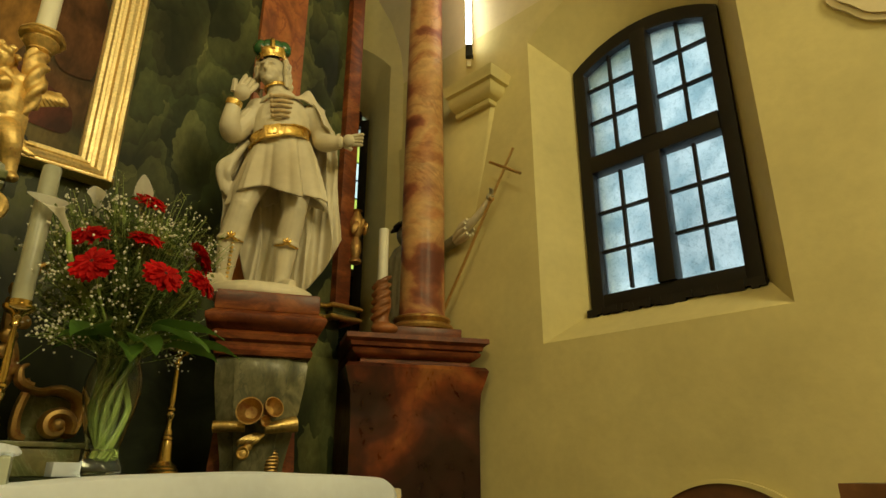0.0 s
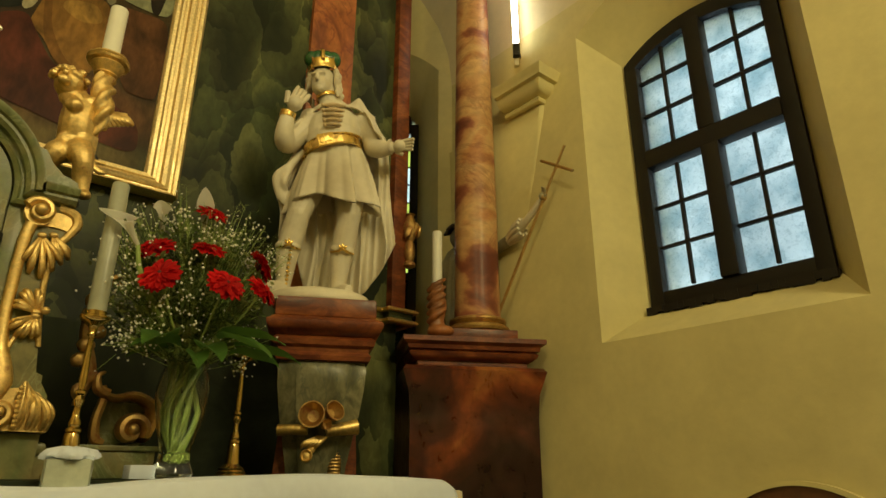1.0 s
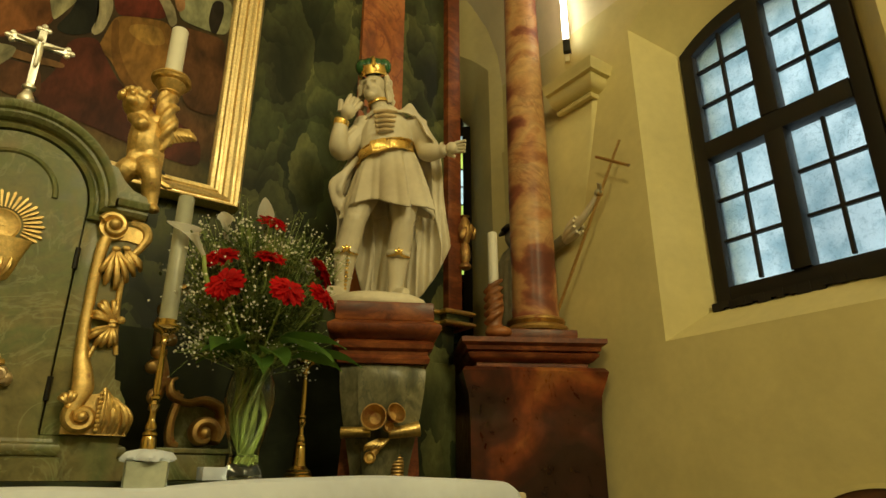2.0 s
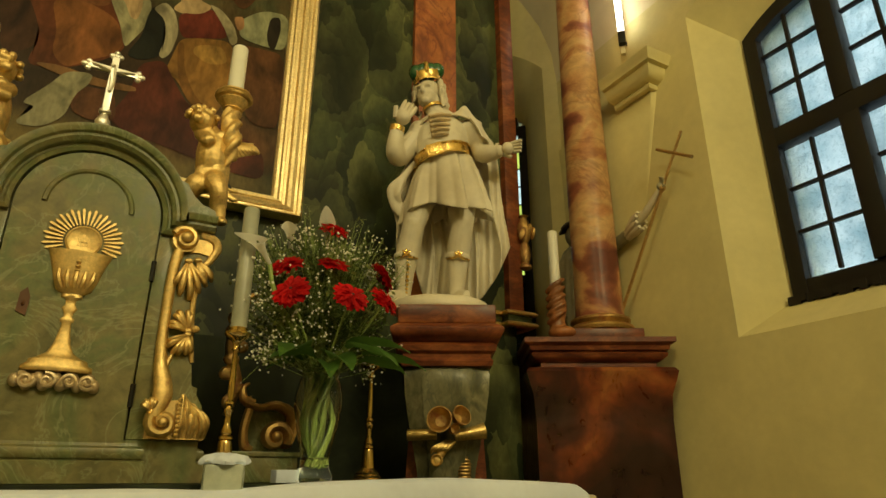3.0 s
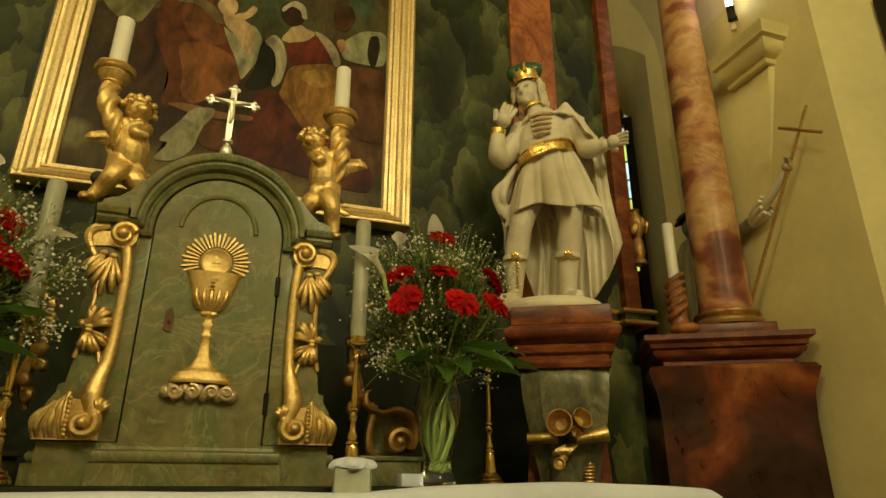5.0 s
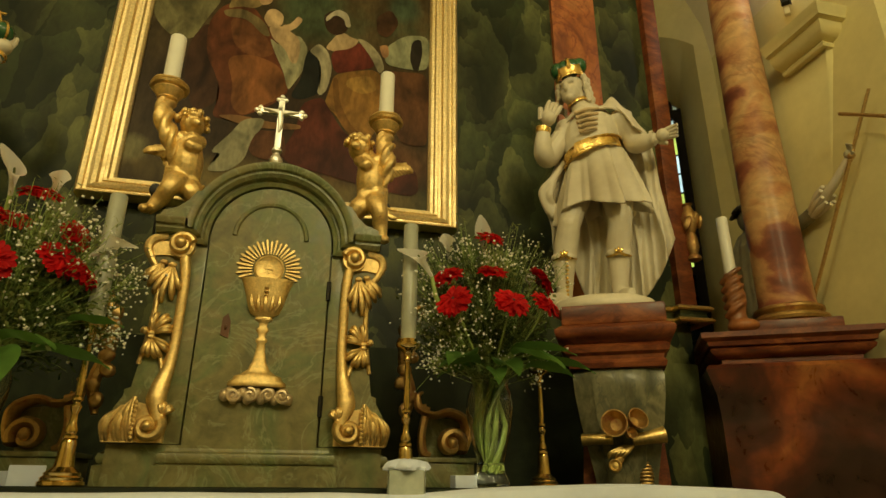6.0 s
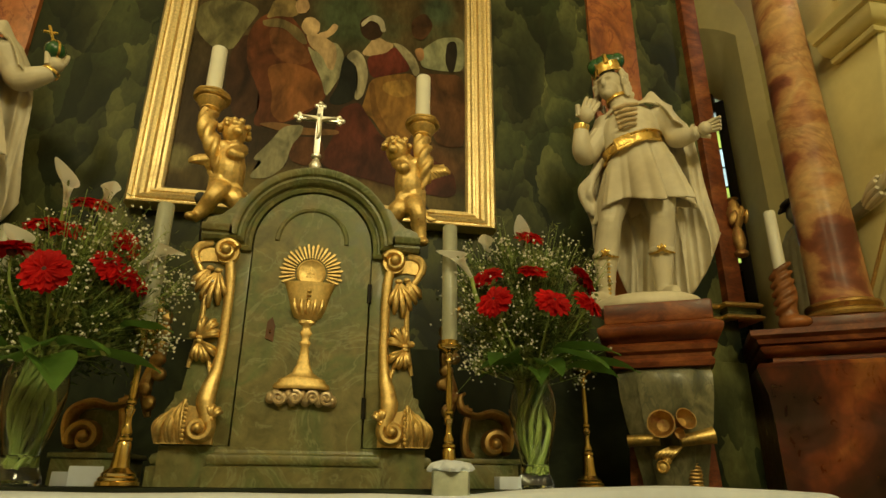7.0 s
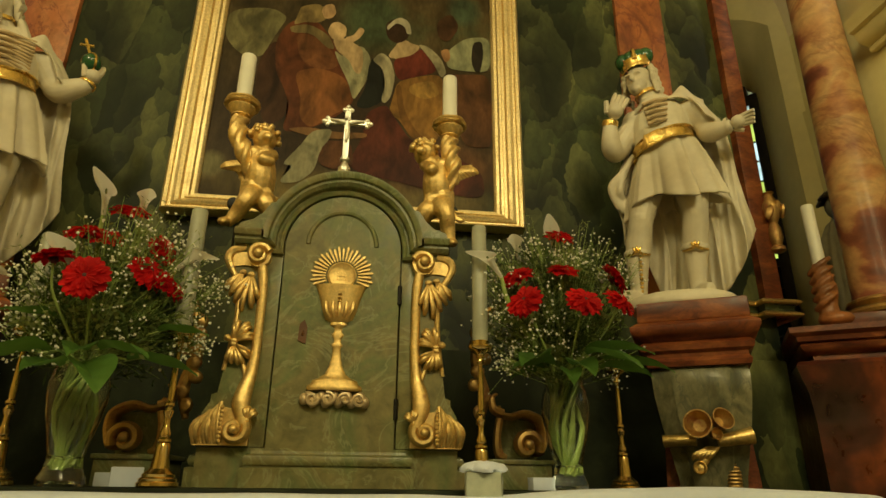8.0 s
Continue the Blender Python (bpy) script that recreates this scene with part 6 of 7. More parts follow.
GLASS = mat("clear_glass", clear)
STEMS = mat("green_stems", plain((0.28, 0.38, 0.1), 0.45, grain=0.25, scale=14))
LEAF = mat("dark_leaf", thin((0.11, 0.23, 0.045), 0.33, 0.25, 10, 0.35))
FERN = mat("fine_greenery", thin((0.1, 0.15, 0.04), 0.6, 0.3, 14, 0.4))
PETAL = mat("red_petals", thin((0.62, 0.004, 0.006), 0.7, 0.2, 16, 0.3))
HEART = mat("dark_red_heart", plain((0.1, 0.012, 0.01), 0.7, grain=0.3, scale=60))
CALLA = mat("white_calla", thin((0.95, 0.95, 0.9), 0.4, 0.03, 9, 0.65))
GYPSO = mat("white_blossom", plain((0.85, 0.84, 0.76), 0.7, grain=0.05))
VARIEG = mat("pale_green_leaf", thin((0.26, 0.3, 0.1), 0.5, 0.3, 25, 0.4))

for box_at, label in (((0.312, 1.632, 1.0), "glass votive holder with crumpled white paper on top"),):
    vot = thing("votive_holder", box_at, label, "votive holder", turn=-10)
    bm = bmesh.new()
    box(bm, -0.047, 0.047, -0.047, 0.047, 0.0, 0.07, 0.008)
    g = part("glass_block", bm, GLASS, vot)
    g.visible_shadow = False
    bm = bmesh.new()
    box(bm, -0.043, 0.043, -0.043, 0.043, 0.004, 0.062, 0.006)
    part("wax_fill", bm, mat("dull_wax", plain((0.42, 0.43, 0.34), 0.5, grain=0.15)), vot, "dull greyish wax")
    bm = bmesh.new()

    prof = [(0.046, 0.06), (0.053, 0.062), (0.055, 0.068), (0.051, 0.076), (0.045, 0.083), (0.02, 0.088), (0.004, 0.086)]
    lathe(bm, prof, 40, wave=lambda a, z: 1 + 0.1 * math.cos(4 * a) + 0.06 * math.sin(7 * a + z * 90) + 0.05 * math.sin(13 * a - z * 150))
    for v in bm.verts:
        v.co.z += 0.005 * noise.noise(v.co * 45)
    part("paper", bm, LINEN, vot, "crumpled white paper")
for x, y, turn in ((0.55, 1.93, 5), (-0.66, 1.9, -12), (-0.62, 1.88, 20)):
    bm = bmesh.new()
    box(bm, -0.04, 0.04, -0.025, 0.025, 0.0, 0.036 if turn != 20 else 0.05, 0.002)
    b = part("card_box", bm, LINEN)
    b.matrix_world = pose(x, y, 1.019, 0, 0, turn)
    tagged(b, "small white cardboard box on the altar ledge", "box", "white boxes")

# carved scroll brackets beside the tabernacle
for sx in (-1, 1):
    vol = thing("scroll_bracket", (CX + 0.02 + sx * 0.59, 2.08, 1.019), "dull gilded carved volute on a grey-green plinth", "scroll bracket", "scroll brackets")
    bm = bmesh.new()
    box(bm, -0.1, 0.1, -0.05, 0.15, 0.0, 0.075, 0.005)
    box(bm, -0.108, 0.108, -0.058, 0.158, 0.075, 0.09, 0.004)
    part("plinth", bm, TABGREEN, vol)
    bm = bmesh.new()
    pts = spiral(0.03, 0.135, 0.008, 0.045, 0.5, -1.25, -0.01, 14)[:-1] + [(0.085, 0, 0.16), (0.08, 0, 0.21), (0.03, 0, 0.235), (-0.02, 0, 0.225), (-0.05, 0, 0.235), (-0.06, 0, 0.26)]
    tube(bm, pts, (0.01, 0.017, 0.019, 0.018, 0.017, 0.014, 0.006), 10, 80, 2.0)
    tube(bm, [(-0.045, 0.0, 0.235), (-0.075, 0, 0.25), (-0.08, 0, 0.285), (-0.062, 0, 0.3)], (0.016, 0.014, 0.009, 0.004), 8, 18, 1.4)
    tube(bm, [(-0.055, 0.0, 0.22), (-0.066, 0.0, 0.16), (-0.06, 0.0, 0.11), (-0.035, -0.004, 0.098)], (0.013, 0.014, 0.016, 0.008), 8, 16, 1.3)
    plate(bm, [(-0.06, 0.09), (0.07, 0.09), (0.085, 0.15), (0.07, 0.215), (-0.05, 0.225)], 0.03, 0.07, 1)
    ball(bm, (0.032, -0.035, 0.137), (0.018, 0.018, 0.018), seg=10)
    if sx < 0:
        bmesh.ops.transform(bm, matrix=Matrix.Diagonal((-1, 1, 1, 1)), verts=bm.verts)
    part("volute", bm, [DULLGOLD, TABGREEN], vol, "dull gilded carved volute")
    # tall dim side ornament behind
    bm = bmesh.new()
    tube(bm, [(0, 0.0, 0.2), (0.02, 0, 0.3), (-0.01, 0, 0.42), (0.015, 0, 0.55), (0.05, 0, 0.6), (0.06, 0, 0.56)], (0.01, 0.02, 0.018, 0.016, 0.012, 0.006), 8, 40, 1.3)
    for q in range(7):
        ball(bm, (0.02 * math.sin(q * 2), -0.015, 0.24 + q * 0.045), (0.022, 0.014, 0.026), (0, q * 30, 0), 8)
    bmesh.ops.transform(bm, matrix=pose(-sx * 0.12, 0.03, 0, 0, 0, 0) @ Matrix.Diagonal((sx, 1, 1, 1)), verts=bm.verts)
    part("side_ornament", bm, DULLGOLD, vol, "dull gilded foliage strip")


# ---- flowers ----
def leaf_mesh(length, width, droop, fold=0.25):
    bm = bmesh.new()
    n = 9
    rows = []
    for i in range(n):
        t = i / (n - 1)
        w = width * math.sin(math.pi * min(1, t * 0.93 + 0.06)) ** 0.8 * (1 - 0.25 * t)
        z = -droop * t * t * length
        rows.append([bm.verts.new((s * w * 0.5, t * length, z + abs(s) * w * fold + 0.004 * math.sin(9 * t + s))) for s in (-1, -0.5, 0, 0.5, 1)])
    for a, b in zip(rows, rows[1:]):
        for j in range(4):
            bm.faces.new((a[j], a[j + 1], b[j + 1], b[j]))
    return bm


def gerbera_mesh():
    bm = bmesh.new()
    rnd = random.Random(4)
    for k, (n, r, up) in enumerate(((34, 0.05, 0.0), (32, 0.045, 0.005), (28, 0.036, 0.01), (20, 0.024, 0.012))):
        for i in range(n):
            a = 2 * math.pi * (i + 0.5 * k) / n + rnd.uniform(-0.04, 0.04)
            l = r * rnd.uniform(0.9, 1.06)
            d, s = Vector((math.cos(a), math.sin(a), 0)), Vector((-math.sin(a), math.cos(a), 0))
            w = (0.0074, 0.0068, 0.0058, 0.0045)[k]
            lift = rnd.uniform(-0.005, 0.004)
            rows = [[d * (l * t) + s * (w * ws) + Vector((0, 0, up + 0.006 * math.sin(t * 3) + lift * t * t * 2 - (0.002 if ws == 0 else 0)))for ws in ((-wd, 0, wd))] for t, wd in ((0.1, 0.4), (0.5, 0.9), (0.85, 1.0), (1.0, 0.35))]
            vs = [[bm.verts.new(p) for p in row] for row in rows]
            for p, q in zip(vs, vs[1:]):
                for j in (0, 1):
                    bm.faces.new((p[j], p[j + 1], q[j + 1], q[j]))
    ball(bm, (0, 0, 0.008), (0.011, 0.011, 0.007), seg=12, mat_i=1)
    ball(bm, (0, 0, -0.004), (0.012, 0.012, 0.012), seg=8, mat_i=1)
    return bm


def calla_mesh():
    bm = bmesh.new()
    n, m = 20, 12
    rows = []
    for j in range(m + 1):
        t = j / m
        row = []
        for i in range(n + 1):
            a = 2 * math.pi * i / n
            front = (0.5 + 0.5 * math.cos(a))
            r = 0.006 + 0.006 * t + 0.016 * t ** 3.5
            lip = 0.034 * t ** 4 * front ** 2.5
            row.append(bm.verts.new((r * math.cos(a) + lip, r * math.sin(a) * (1 - 0.35 * front ** 4 * t), 0.098 * t + 0.9 * lip - 0.03 * t ** 4 * (1 - front))))
        rows.append(row)
    for a, b in zip(rows, rows[1:]):
        for i in range(n):
            bm.faces.new((a[i], a[i + 1], b[i + 1], b[i]))
    tube(bm, [(0.0, 0, 0.03), (0.002, 0, 0.08)], (0.004, 0.003), 6, 4, mat_i=1)
    return bm


FLOWER = part("gerbera", gerbera_mesh(), [PETAL, HEART])
CALLAM = part("calla", calla_mesh(), [CALLA, VARIEG])
GMESH, CMESH = FLOWER.data, CALLAM.data
bpy.data.objects.remove(FLOWER)
bpy.data.objects.remove(CALLAM)


def along(at, facing):
    return Matrix.Translation(at) @ Vector(facing).to_track_quat("Z", "Y").to_matrix().to_4x4()


def bouquet(at, turn, centre, size, heads, callas, leaves, seed, label):
    """A vase of flowers; places are given in the world."""
    rnd = random.Random(seed)
    vase = thing("flower_vase", at, "waisted clear glass vase standing on the altar", "vase", "flower vases", turn)
    bm = bmesh.new()
    outer = [(0.05, 0.0), (0.057, 0.006), (0.055, 0.02), (0.044, 0.045), (0.041, 0.07), (0.05, 0.11), (0.063, 0.16), (0.072, 0.21), (0.074, 0.245), (0.068, 0.28), (0.058, 0.305), (0.063, 0.325)]
    lathe(bm, outer[3:] + [(r - 0.004, z) for r, z in outer[:3:-1]] + [(0.02, 0.06)], 36)
    g = part("bowl", bm, GLASS, vase)
    g.visible_shadow = False
    bm = bmesh.new()
    lathe(bm, outer[:3] + [(0.044, 0.0445)], 36)
    g = part("foot", bm, GLASS, vase, "thick clear glass foot")
    g.visible_shadow = False
    bq = thing("flower_bouquet", at, label, "bouquet", "flower bouquets")
    origin = Vector(at)

    def local(p):
        return Vector(p) - origin
    neck = Vector((0, 0, 0.29))
    for i in range(19):
        a = rnd.uniform(0, 6.28)
        r0, r1 = rnd.uniform(0.0, 0.03), rnd.uniform(0.01, 0.04)
        b = a + rnd.uniform(1.5, 3.5)
        bm = bmesh.new()
        tube(bm, [(r0 * math.cos(a), r0 * math.sin(a), 0.035 + rnd.random() * 0.02), (0.048 * math.cos((a + b) / 2), 0.048 * math.sin((a + b) / 2), 0.18), (r1 * 1.2 * math.cos(b), r1 * 1.2 * math.sin(b), 0.3), (r1 * 2 * math.cos(b), r1 * 2 * math.sin(b), 0.36)], [rnd.uniform(0.003, 0.0095)] * 2, 7, 10)
        part("stem", bm, STEMS, bq)
    for p, way in heads:
        q = local(p)
        head = new("gerbera", GMESH)
        head.parent = bq
        s = rnd.uniform(1.0, 1.18)
        head.matrix_basis = along(q, way) @ pose(0, 0, 0, 0, 0, rnd.uniform(0, 360)) @ Matrix.Scale(s, 4)
        d = Vector(way).normalized()
        bm = bmesh.new()
        tube(bm, [q - d * 0.008, q - d * 0.06 + Vector((0, 0, -0.03)), (q - d * 0.06) * 0.45 + neck * 0.5, neck], (0.003, 0.0035, 0.0035, 0.003), 6, 14)
        part("flower_stem", bm, STEMS, bq)
    for p, way in callas:
        q = local(p)
        head = new("calla", CMESH)
        head.parent = bq
        d = Vector(way).normalized()
        head.matrix_basis = along(q - d * 0.06, way) @ pose(0, 0, 0, 0, 0, rnd.uniform(0, 360))
        bm = bmesh.new()
        tube(bm, [q - d * 0.06, q - d * 0.1 + Vector((0, 0, -0.05)), q * 0.4 + neck * 0.55, neck], (0.006, 0.007, 0.006, 0.005), 7, 14)
        part("flower_stem", bm, STEMS, bq)
    for (p, way, l, w, droop) in leaves:
        bm = leaf_mesh(l, w, droop)
        q = local(p) - Vector((0, 0, 0.03))
        m = Matrix.Translation(q) @ Vector(way).to_track_quat("Y", "Z").to_matrix().to_4x4()
        bmesh.ops.transform(bm, matrix=m, verts=bm.verts)
        part("leaf", bm, LEAF, bq, "broad glossy green leaf")
        bm = bmesh.new()
        tube(bm, [q, q * 0.5 + neck * 0.5 + Vector((0, 0, 0.02)), neck], (0.003, 0.003, 0.003), 6, 8)
        part("flower_stem", bm, STEMS, bq)
    # fine greenery: twigs with many small narrow leaves
    c, (sx_, sy_, sz_) = local(centre), size
    verts, faces, verts2, faces2 = [], [], [], []
    bmt = bmesh.new()
    for i in range(250):
        a, b = rnd.uniform(0, 6.28), math.asin(rnd.uniform(-0.95, 1))
        k = rnd.uniform(0.55, 1.05)
        spray = i % 9 == 0
        if spray:
            b, k = rnd.uniform(0.5, 1.4), rnd.uniform(1.1, 1.38)
        tip = c + Vector((sx_ * math.cos(a) * math.cos(b), sy_ * math.sin(a) * math.cos(b), sz_ * math.sin(b))) * k
        mid = neck * 0.45 + tip * 0.55 + Vector((0, 0, 0.03))
        tube(bmt, [neck, mid, tip], (0.0018, 0.0014, 0.0007), 4, 6)
        pale = spray or rnd.random() < 0.25
        vv, ff = (verts2, faces2) if pale else (verts, faces)
        for j in range(rnd.randint(22, 40)):
            t = rnd.uniform(0.3, 1.0)
            base = (mid.lerp(tip, (t - 0.3) / 0.7)) + Vector((rnd.gauss(0, 0.012), rnd.gauss(0, 0.012), rnd.gauss(0, 0.012)))
            d = Vector((rnd.gauss(0, 1), rnd.gauss(0, 1), rnd.gauss(0.4, 0.8))).normalized() * (rnd.uniform(0.02, 0.045) if not pale else rnd.uniform(0.012, 0.024))
            s = d.cross(Vector((rnd.gauss(0, 1), rnd.gauss(0, 1), rnd.gauss(0, 1)))).normalized() * (rnd.uniform(0.0015, 0.004) if not pale else rnd.uniform(0.001, 0.002) if spray else rnd.uniform(0.004, 0.007))
            k0 = len(vv)
            vv += [base, base + d * 0.5 + s, base + d, base + d * 0.5 - s]
            ff.append((k0, k0 + 1, k0 + 2, k0 + 3))
    part("twig", bmt, STEMS, bq)
    for name, vv, ff, m in (("greenery", verts, faces, FERN), ("pale_leaves", verts2, faces2, VARIEG)):
        me = bpy.data.meshes.new(name)
        me.from_pydata([tuple(v) for v in vv], [], ff)
        me.materials.append(m)
        ob = new(name, me)
        ob.parent = bq
        tagged(ob, kind="stuff")
    # white gypsophila: branching sprays of tiny blossoms
    bmg, bms = bmesh.new(), bmesh.new()
    for i in range(58):
        a, b = rnd.uniform(2.6, 7.0), math.asin(rnd.uniform(-0.75, 0.95))
        cl = c + Vector((sx_ * math.cos(a) * math.cos(b), sy_ * math.sin(a) * math.cos(b), sz_ * math.sin(b))) * rnd.uniform(0.75, 1.12)
        for j in range(rnd.randint(10, 26)):
            p = cl + Vector((rnd.gauss(0, 0.027), rnd.gauss(0, 0.022), rnd.gauss(0, 0.025)))
            r = rnd.choice((0.0024, 0.003, 0.0036, 0.0046))
            bmesh.ops.create_icosphere(bmg, subdivisions=1, radius=r, matrix=Matrix.Translation(p))
            if j % 3 == 0:
                tube(bms, [p, cl * 0.9 + neck * 0.1 + (p - cl) * 0.3], (0.0007, 0.0008), 3, 3)
        tube(bms, [cl, cl * 0.5 + neck * 0.5, neck], (0.0009, 0.0012, 0.0014), 4, 5)
    ob = part("gypsophila", bmg, GYPSO, bq, "tiny white gypsophila blossoms")
    tagged(ob, kind="stuff")
    part("gypsophila_stalk", bms, STEMS, bq)


bouquet((0.622, 1.9, 1.019), 0, (0.61, 1.9, 1.57), (0.275, 0.15, 0.255),
        [((0.626, 1.87, 1.81), (0.1, -0.5, 0.9)), ((0.469, 1.83, 1.648), (-0.5, -0.5, 0.8)), ((0.603, 1.79, 1.662), (0.0, -0.45, 0.95)), ((0.468, 1.74, 1.544), (-0.6, -0.7, 0.45)), ((0.634, 1.7, 1.538), (0.12, -0.8, 0.55)), ((0.758, 1.735, 1.55), (0.55, -0.7, 0.65)), ((0.788, 1.83, 1.662), (0.8, -0.4, 0.5))],
        [((0.372, 1.78, 1.68), (-0.6, -0.25, 0.75)), ((0.613, 1.9, 1.82), (-0.3, -0.7, 0.8)), ((0.5, 1.95, 1.8), (-0.3, -0.6, 0.8))],
        [((0.56, 1.8, 1.4), (-1, -0.5, 0.05), 0.16, 0.09, 0.25), ((0.66, 1.78, 1.43), (0.45, -0.9, 0.0), 0.2, 0.085, 0.35), ((0.72, 1.8, 1.42), (1, -0.5, -0.05), 0.2, 0.08, 0.2), ((0.6, 1.78, 1.38), (-0.2, -1, -0.1), 0.12, 0.07, 0.4), ((0.68, 1.95, 1.45), (0.8, 0.6, 0.2), 0.18, 0.09, 0.2), ((0.62, 1.8, 1.4), (0.1, -1, 0.1), 0.14, 0.1, 0.5), ((0.54, 1.82, 1.42), (-0.6, -0.8, 0.1), 0.17, 0.1, 0.4), ((0.6, 1.86, 1.4), (-0.9, 0.3, 0.1), 0.15, 0.1, 0.3), ((0.72, 1.84, 1.4), (0.8, -0.1, 0.1), 0.16, 0.1, 0.3), ((0.66, 1.78, 1.44), (0.8, -0.6, 0.15), 0.19, 0.09, 0.3)],
        21, "bouquet of red gerberas white callas and gypsophila in a vase")
bouquet((-0.735, 1.76, 1.019), 0, (-0.7, 1.79, 1.5), (0.275, 0.12, 0.235),
        [((-0.734, 1.843, 1.798), (0.1, -0.4, 0.95)), ((-0.813, 1.754, 1.692), (-0.2, -0.45, 0.95)), ((-0.757, 1.776, 1.687), (0.15, -0.5, 0.9)), ((-0.814, 1.632, 1.574), (-0.2, -0.2, 1)), ((-0.694, 1.565, 1.504), (0.1, -1, 0.12)), ((-0.597, 1.776, 1.658), (0.8, -0.45, 0.3)), ((-0.604, 1.721, 1.572), (0.7, -0.5, 0.5)), ((-0.551, 1.737, 1.542), (0.8, -0.3, 0.6))],
        [((-0.774, 1.754, 1.813), (0.25, -0.75, 0.9)), ((-0.698, 1.843, 1.836), (0.35, -0.7, 0.9)), ((-0.501, 1.754, 1.635), (0.9, -0.3, 0.6)), ((-0.799, 1.665, 1.596), (-0.3, -0.5, 0.8))],
        [((-0.710, 1.643, 1.330), (0.7, -0.9, 0.12), 0.2, 0.15, 0.55), ((-0.777, 1.643, 1.363), (-0.7, -0.7, -0.05), 0.19, 0.12, 0.3), ((-0.555, 1.732, 1.441), (1, -0.2, 0.1), 0.14, 0.07, 0.2), ((-0.799, 1.721, 1.463), (-1, -0.3, 0.25), 0.15, 0.06, 0.2), ((-0.688, 1.621, 1.363), (0.2, -1, 0.1), 0.13, 0.09, 0.4), ((-0.666, 1.665, 1.374), (0.9, -0.4, 0.1), 0.15, 0.09, 0.3), ((-0.755, 1.665, 1.330), (-0.2, -0.9, 0.1), 0.12, 0.1, 0.4), ((-0.622, 1.732, 1.363), (1, 0.1, 0.05), 0.18, 0.1, 0.25), ((-0.844, 1.732, 1.374), (-1, 0, 0.05), 0.15, 0.1, 0.25)],
        22, "full bouquet of red gerberas callas and gypsophila in a vase")

# ---- things on the column pedestal ----
HANDWOOD = mat("carved_red_brown_wood", plain((0.4, 0.15, 0.05), 0.4, grain=0.3, scale=12))
bm = bmesh.new()
tube(bm, [(0, 0, 0.02), (0.0, 0, 0.1), (0.004, 0, 0.17), (0.0, 0, 0.23), (0, 0, 0.3)], (0.05, 0.04, 0.05, 0.044, 0.034), 16, 24)
ball(bm, (0.02, 0.0, 0.035), (0.075, 0.065, 0.035), seg=14)
for q in range(5):
    z = 0.1 + 0.042 * q
    tube(bm, [(-0.05, -0.02, z - 0.02), (-0.02, -0.055, z), (0.025, -0.055, z + 0.03), (0.045, -0.02, z + 0.05)], (0.013, 0.016, 0.014, 0.01), 8, 14)
bm = sculpt(bm, 0.006, 3)
hand = part("carved_candle_holder", bm, HANDWOOD)
hand.matrix_world = pose(2.08, 2.49, 1.71, 0, 0, -40)
tagged(hand, "red-brown carved wooden hand-shaped candle holder", "candle holder")
bm = bmesh.new()
lathe(bm, [(0.027, 0), (0.028, 0.01), (0.0275, 0.3), (0.025, 0.305), (0.01, 0.302)], 24)
can = part("altar_candle", bm, WAX)
can.matrix_world = pose(2.08, 2.49, 2.005)
tagged(can, "white wax candle in a carved wooden holder", "candle", "altar candles")
GREYROBE = mat("grey_painted_robe", plain((0.4, 0.36, 0.23), 0.55, grain=0.25, scale=6))
DARKHAIR = mat("dark_brown_hair", plain((0.03, 0.02, 0.012), 0.5, grain=0.3, scale=20))
bm = bmesh.new()
lathe(bm, [(0.105, 0.0), (0.115, 0.04), (0.105, 0.25), (0.1, 0.45), (0.105, 0.56), (0.075, 0.63), (0.035, 0.67)], 60, wave=lambda a, z: 1 + 0.16 * pleat(a * 7 / (2 * math.pi) + z * 0.8) + 0.05 * math.cos(13 * a - z * 9))
ball(bm, (-0.04, -0.03, 0.72), (0.05, 0.06, 0.066), seg=14)
for q in range(6):
    tube(bm, [(-0.1 + 0.02 * q, -0.09, 0.6), (-0.06 + 0.02 * q, -0.115, 0.45 - 0.03 * q), (-0.09 + 0.03 * q, -0.11, 0.22), (-0.1 + 0.034 * q, -0.1, 0.04)], (0.01, 0.016, 0.014, 0.012), 8, 16)
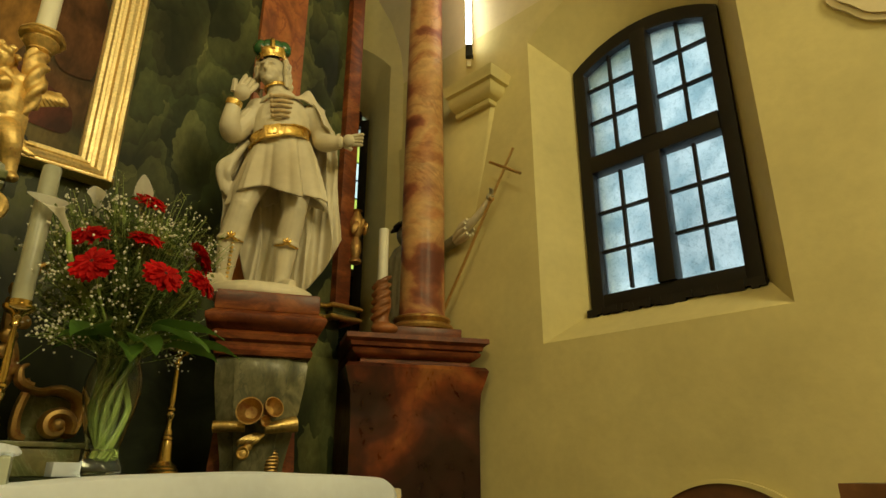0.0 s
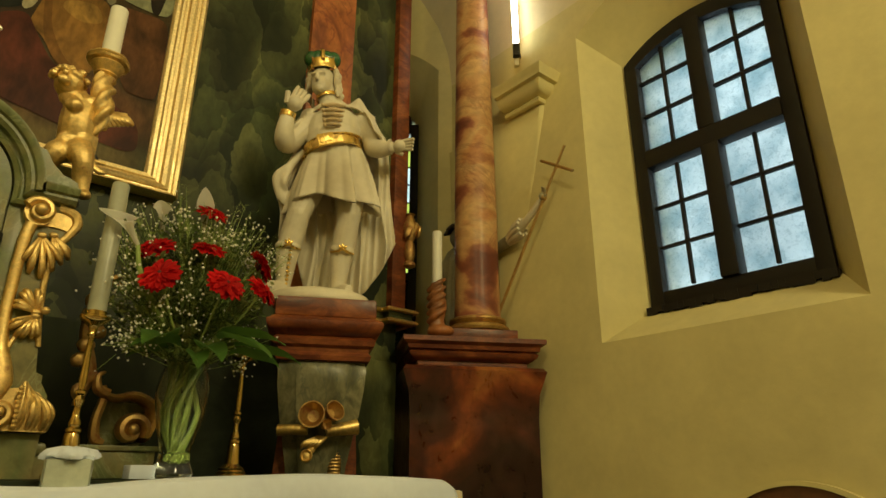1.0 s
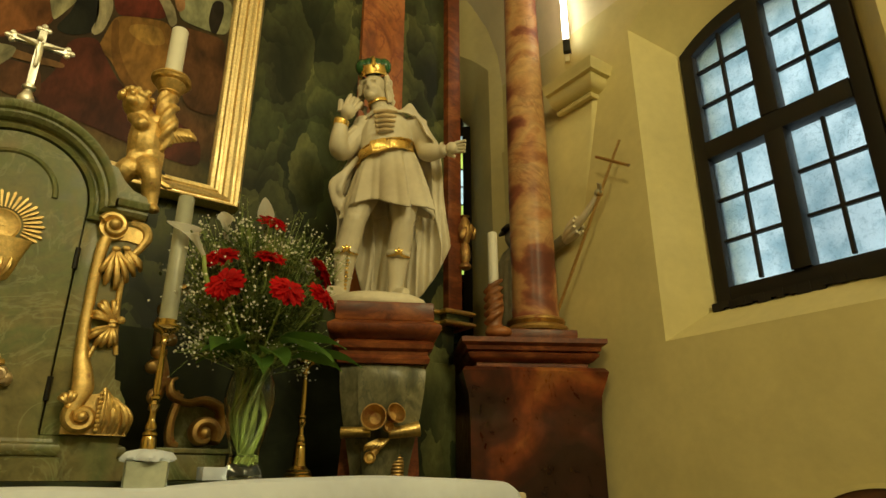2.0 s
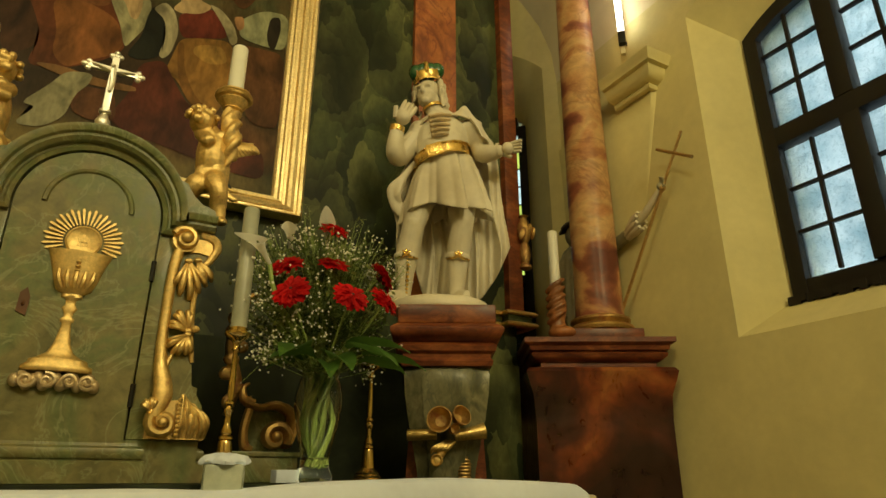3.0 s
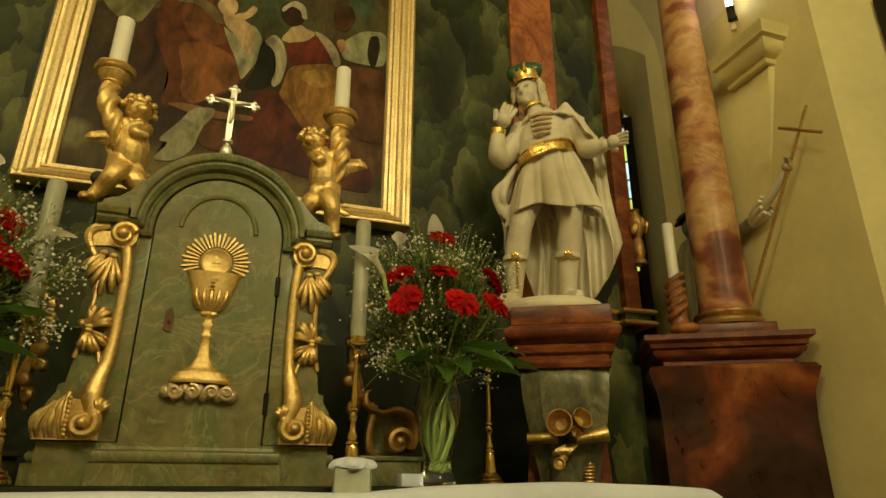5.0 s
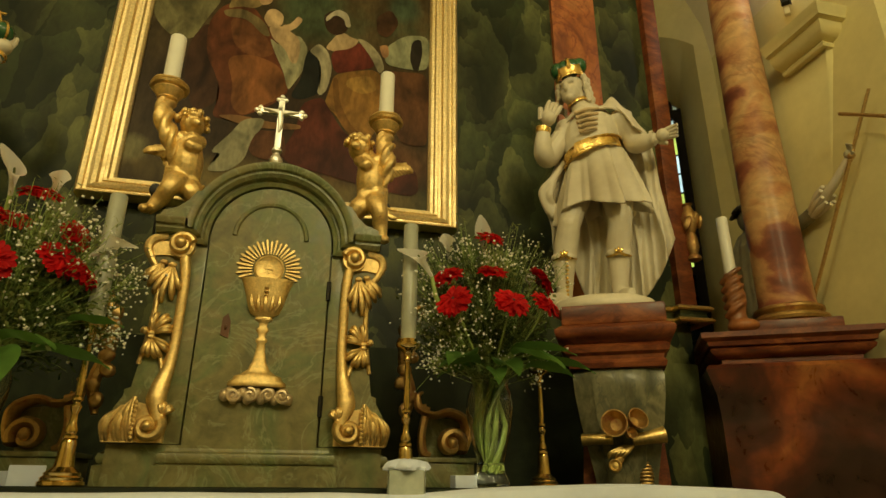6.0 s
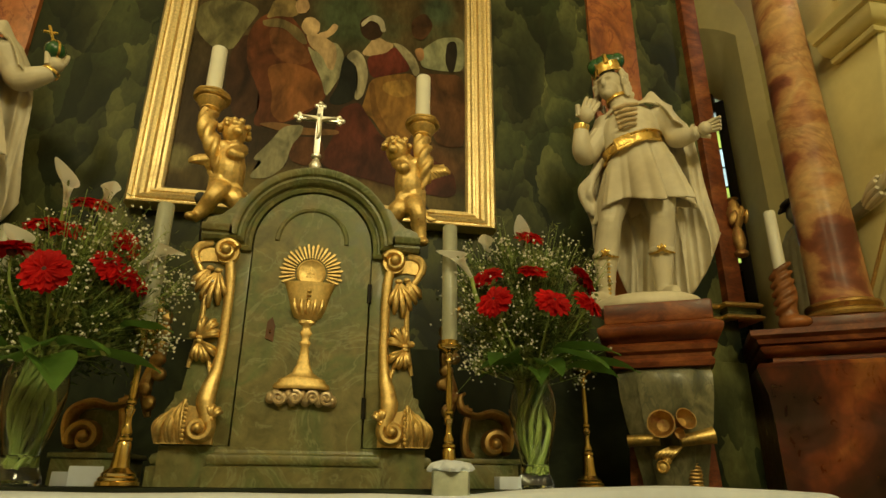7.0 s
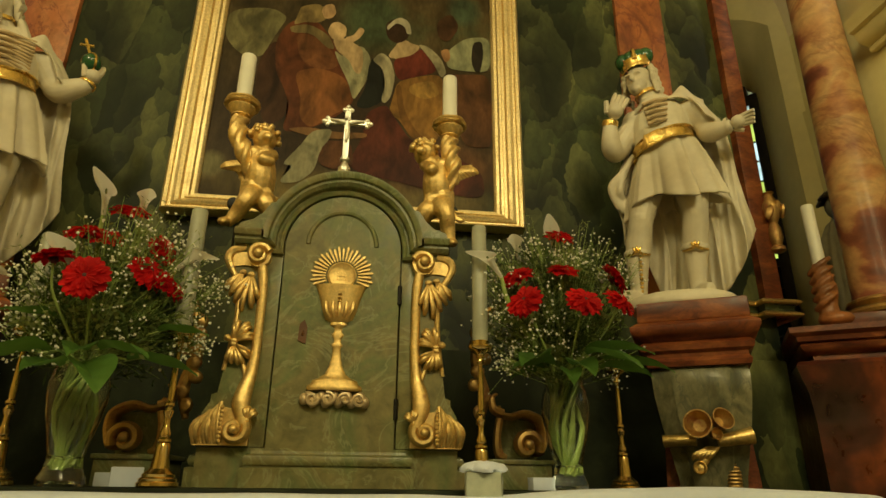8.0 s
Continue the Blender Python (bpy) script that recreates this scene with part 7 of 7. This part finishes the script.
# arm stretched along the wall, in a wide cuff
tube(bm, [(0.04, -0.02, 0.58), (0.075, -0.2, 0.6), (0.075, -0.37, 0.64)], (0.045, 0.036, 0.034), 12, 18)
robe = sculpt(bm, 0.006, 2)
bm = bmesh.new()
for q in range(9):
    a = 2 * math.pi * q / 9
    tube(bm, [(0.075 + 0.022 * math.cos(a), -0.36, 0.635 + 0.026 * math.sin(a)), (0.06 + 0.034 * math.cos(a), -0.43, 0.66 + 0.042 * math.sin(a)), (0.05 + 0.04 * math.cos(a), -0.49, 0.675 + 0.05 * math.sin(a))], (0.012, 0.016, 0.01), 8, 10, mat_i=2)
tube(bm, [(0.062, -0.42, 0.66), (0.04, -0.55, 0.71), (0.03, -0.66, 0.785)], (0.026, 0.022, 0.017), 10, 14, mat_i=2)
fingers(bm, (0.03, -0.655, 0.78), (-0.1, -0.5, 0.7), (0.3, 0.7, 0.5), 0.85)
rnd = random.Random(8)
for q in range(34):
    a, b = rnd.uniform(0, 6.28), rnd.uniform(0.1, 1.4)
    p = Vector((-0.04 + 0.056 * math.cos(a) * math.cos(b), -0.02 + 0.062 * math.sin(a) * math.cos(b), 0.735 + 0.06 * math.sin(b)))
    tube(bm, [p, p + Vector((-0.016, -0.012, 0.0)), p + Vector((-0.03 + 0.02 * math.cos(a), -0.02, -0.025))], (0.012, 0.016, 0.008), 7, 7, mat_i=1)
gs = part("robed_statue", joined(robe, bm), [GREYROBE, DARKHAIR, STONEWHITE])
gs.matrix_world = pose(2.475, 2.74, 1.711)
tagged(gs, "small grey robed statue with dark hair behind the column", "statue")
staff = thing("cross_staff", (0, 0, 0), "thin gilt processional cross staff leaning by the wall", "cross staff")
RODGILT = mat("brown_gilt_rod", gilt(rough=0.4, wear=0.62, colour=(0.66, 0.44, 0.18)))
low, top = Vector((2.5, 2.56, 1.715)), Vector((2.5, 1.89, 2.76))
d = (top - low).normalized()
bm = bmesh.new()
tube(bm, [low, (low + top) / 2, top], (0.0095, 0.009, 0.0075), 10, 6)
part("rod", bm, RODGILT, staff)
bm = bmesh.new()
c, side = top - d * 0.12, Vector((0.0, -0.82, -0.56)).normalized()
tube(bm, [c - side * 0.13, c, c + side * 0.13], (0.009, 0.0095, 0.009), 8, 4)
part("crossbar", bm, RODGILT, staff)
bm = bmesh.new()
k = low + d * 0.93
ball(bm, k, (0.018, 0.018, 0.018), seg=10)
ball(bm, k + d * 0.025, (0.011, 0.011, 0.014), seg=8)
ball(bm, k - d * 0.022, (0.012, 0.012, 0.01), seg=8)
part("knob", bm, RODGILT, staff)
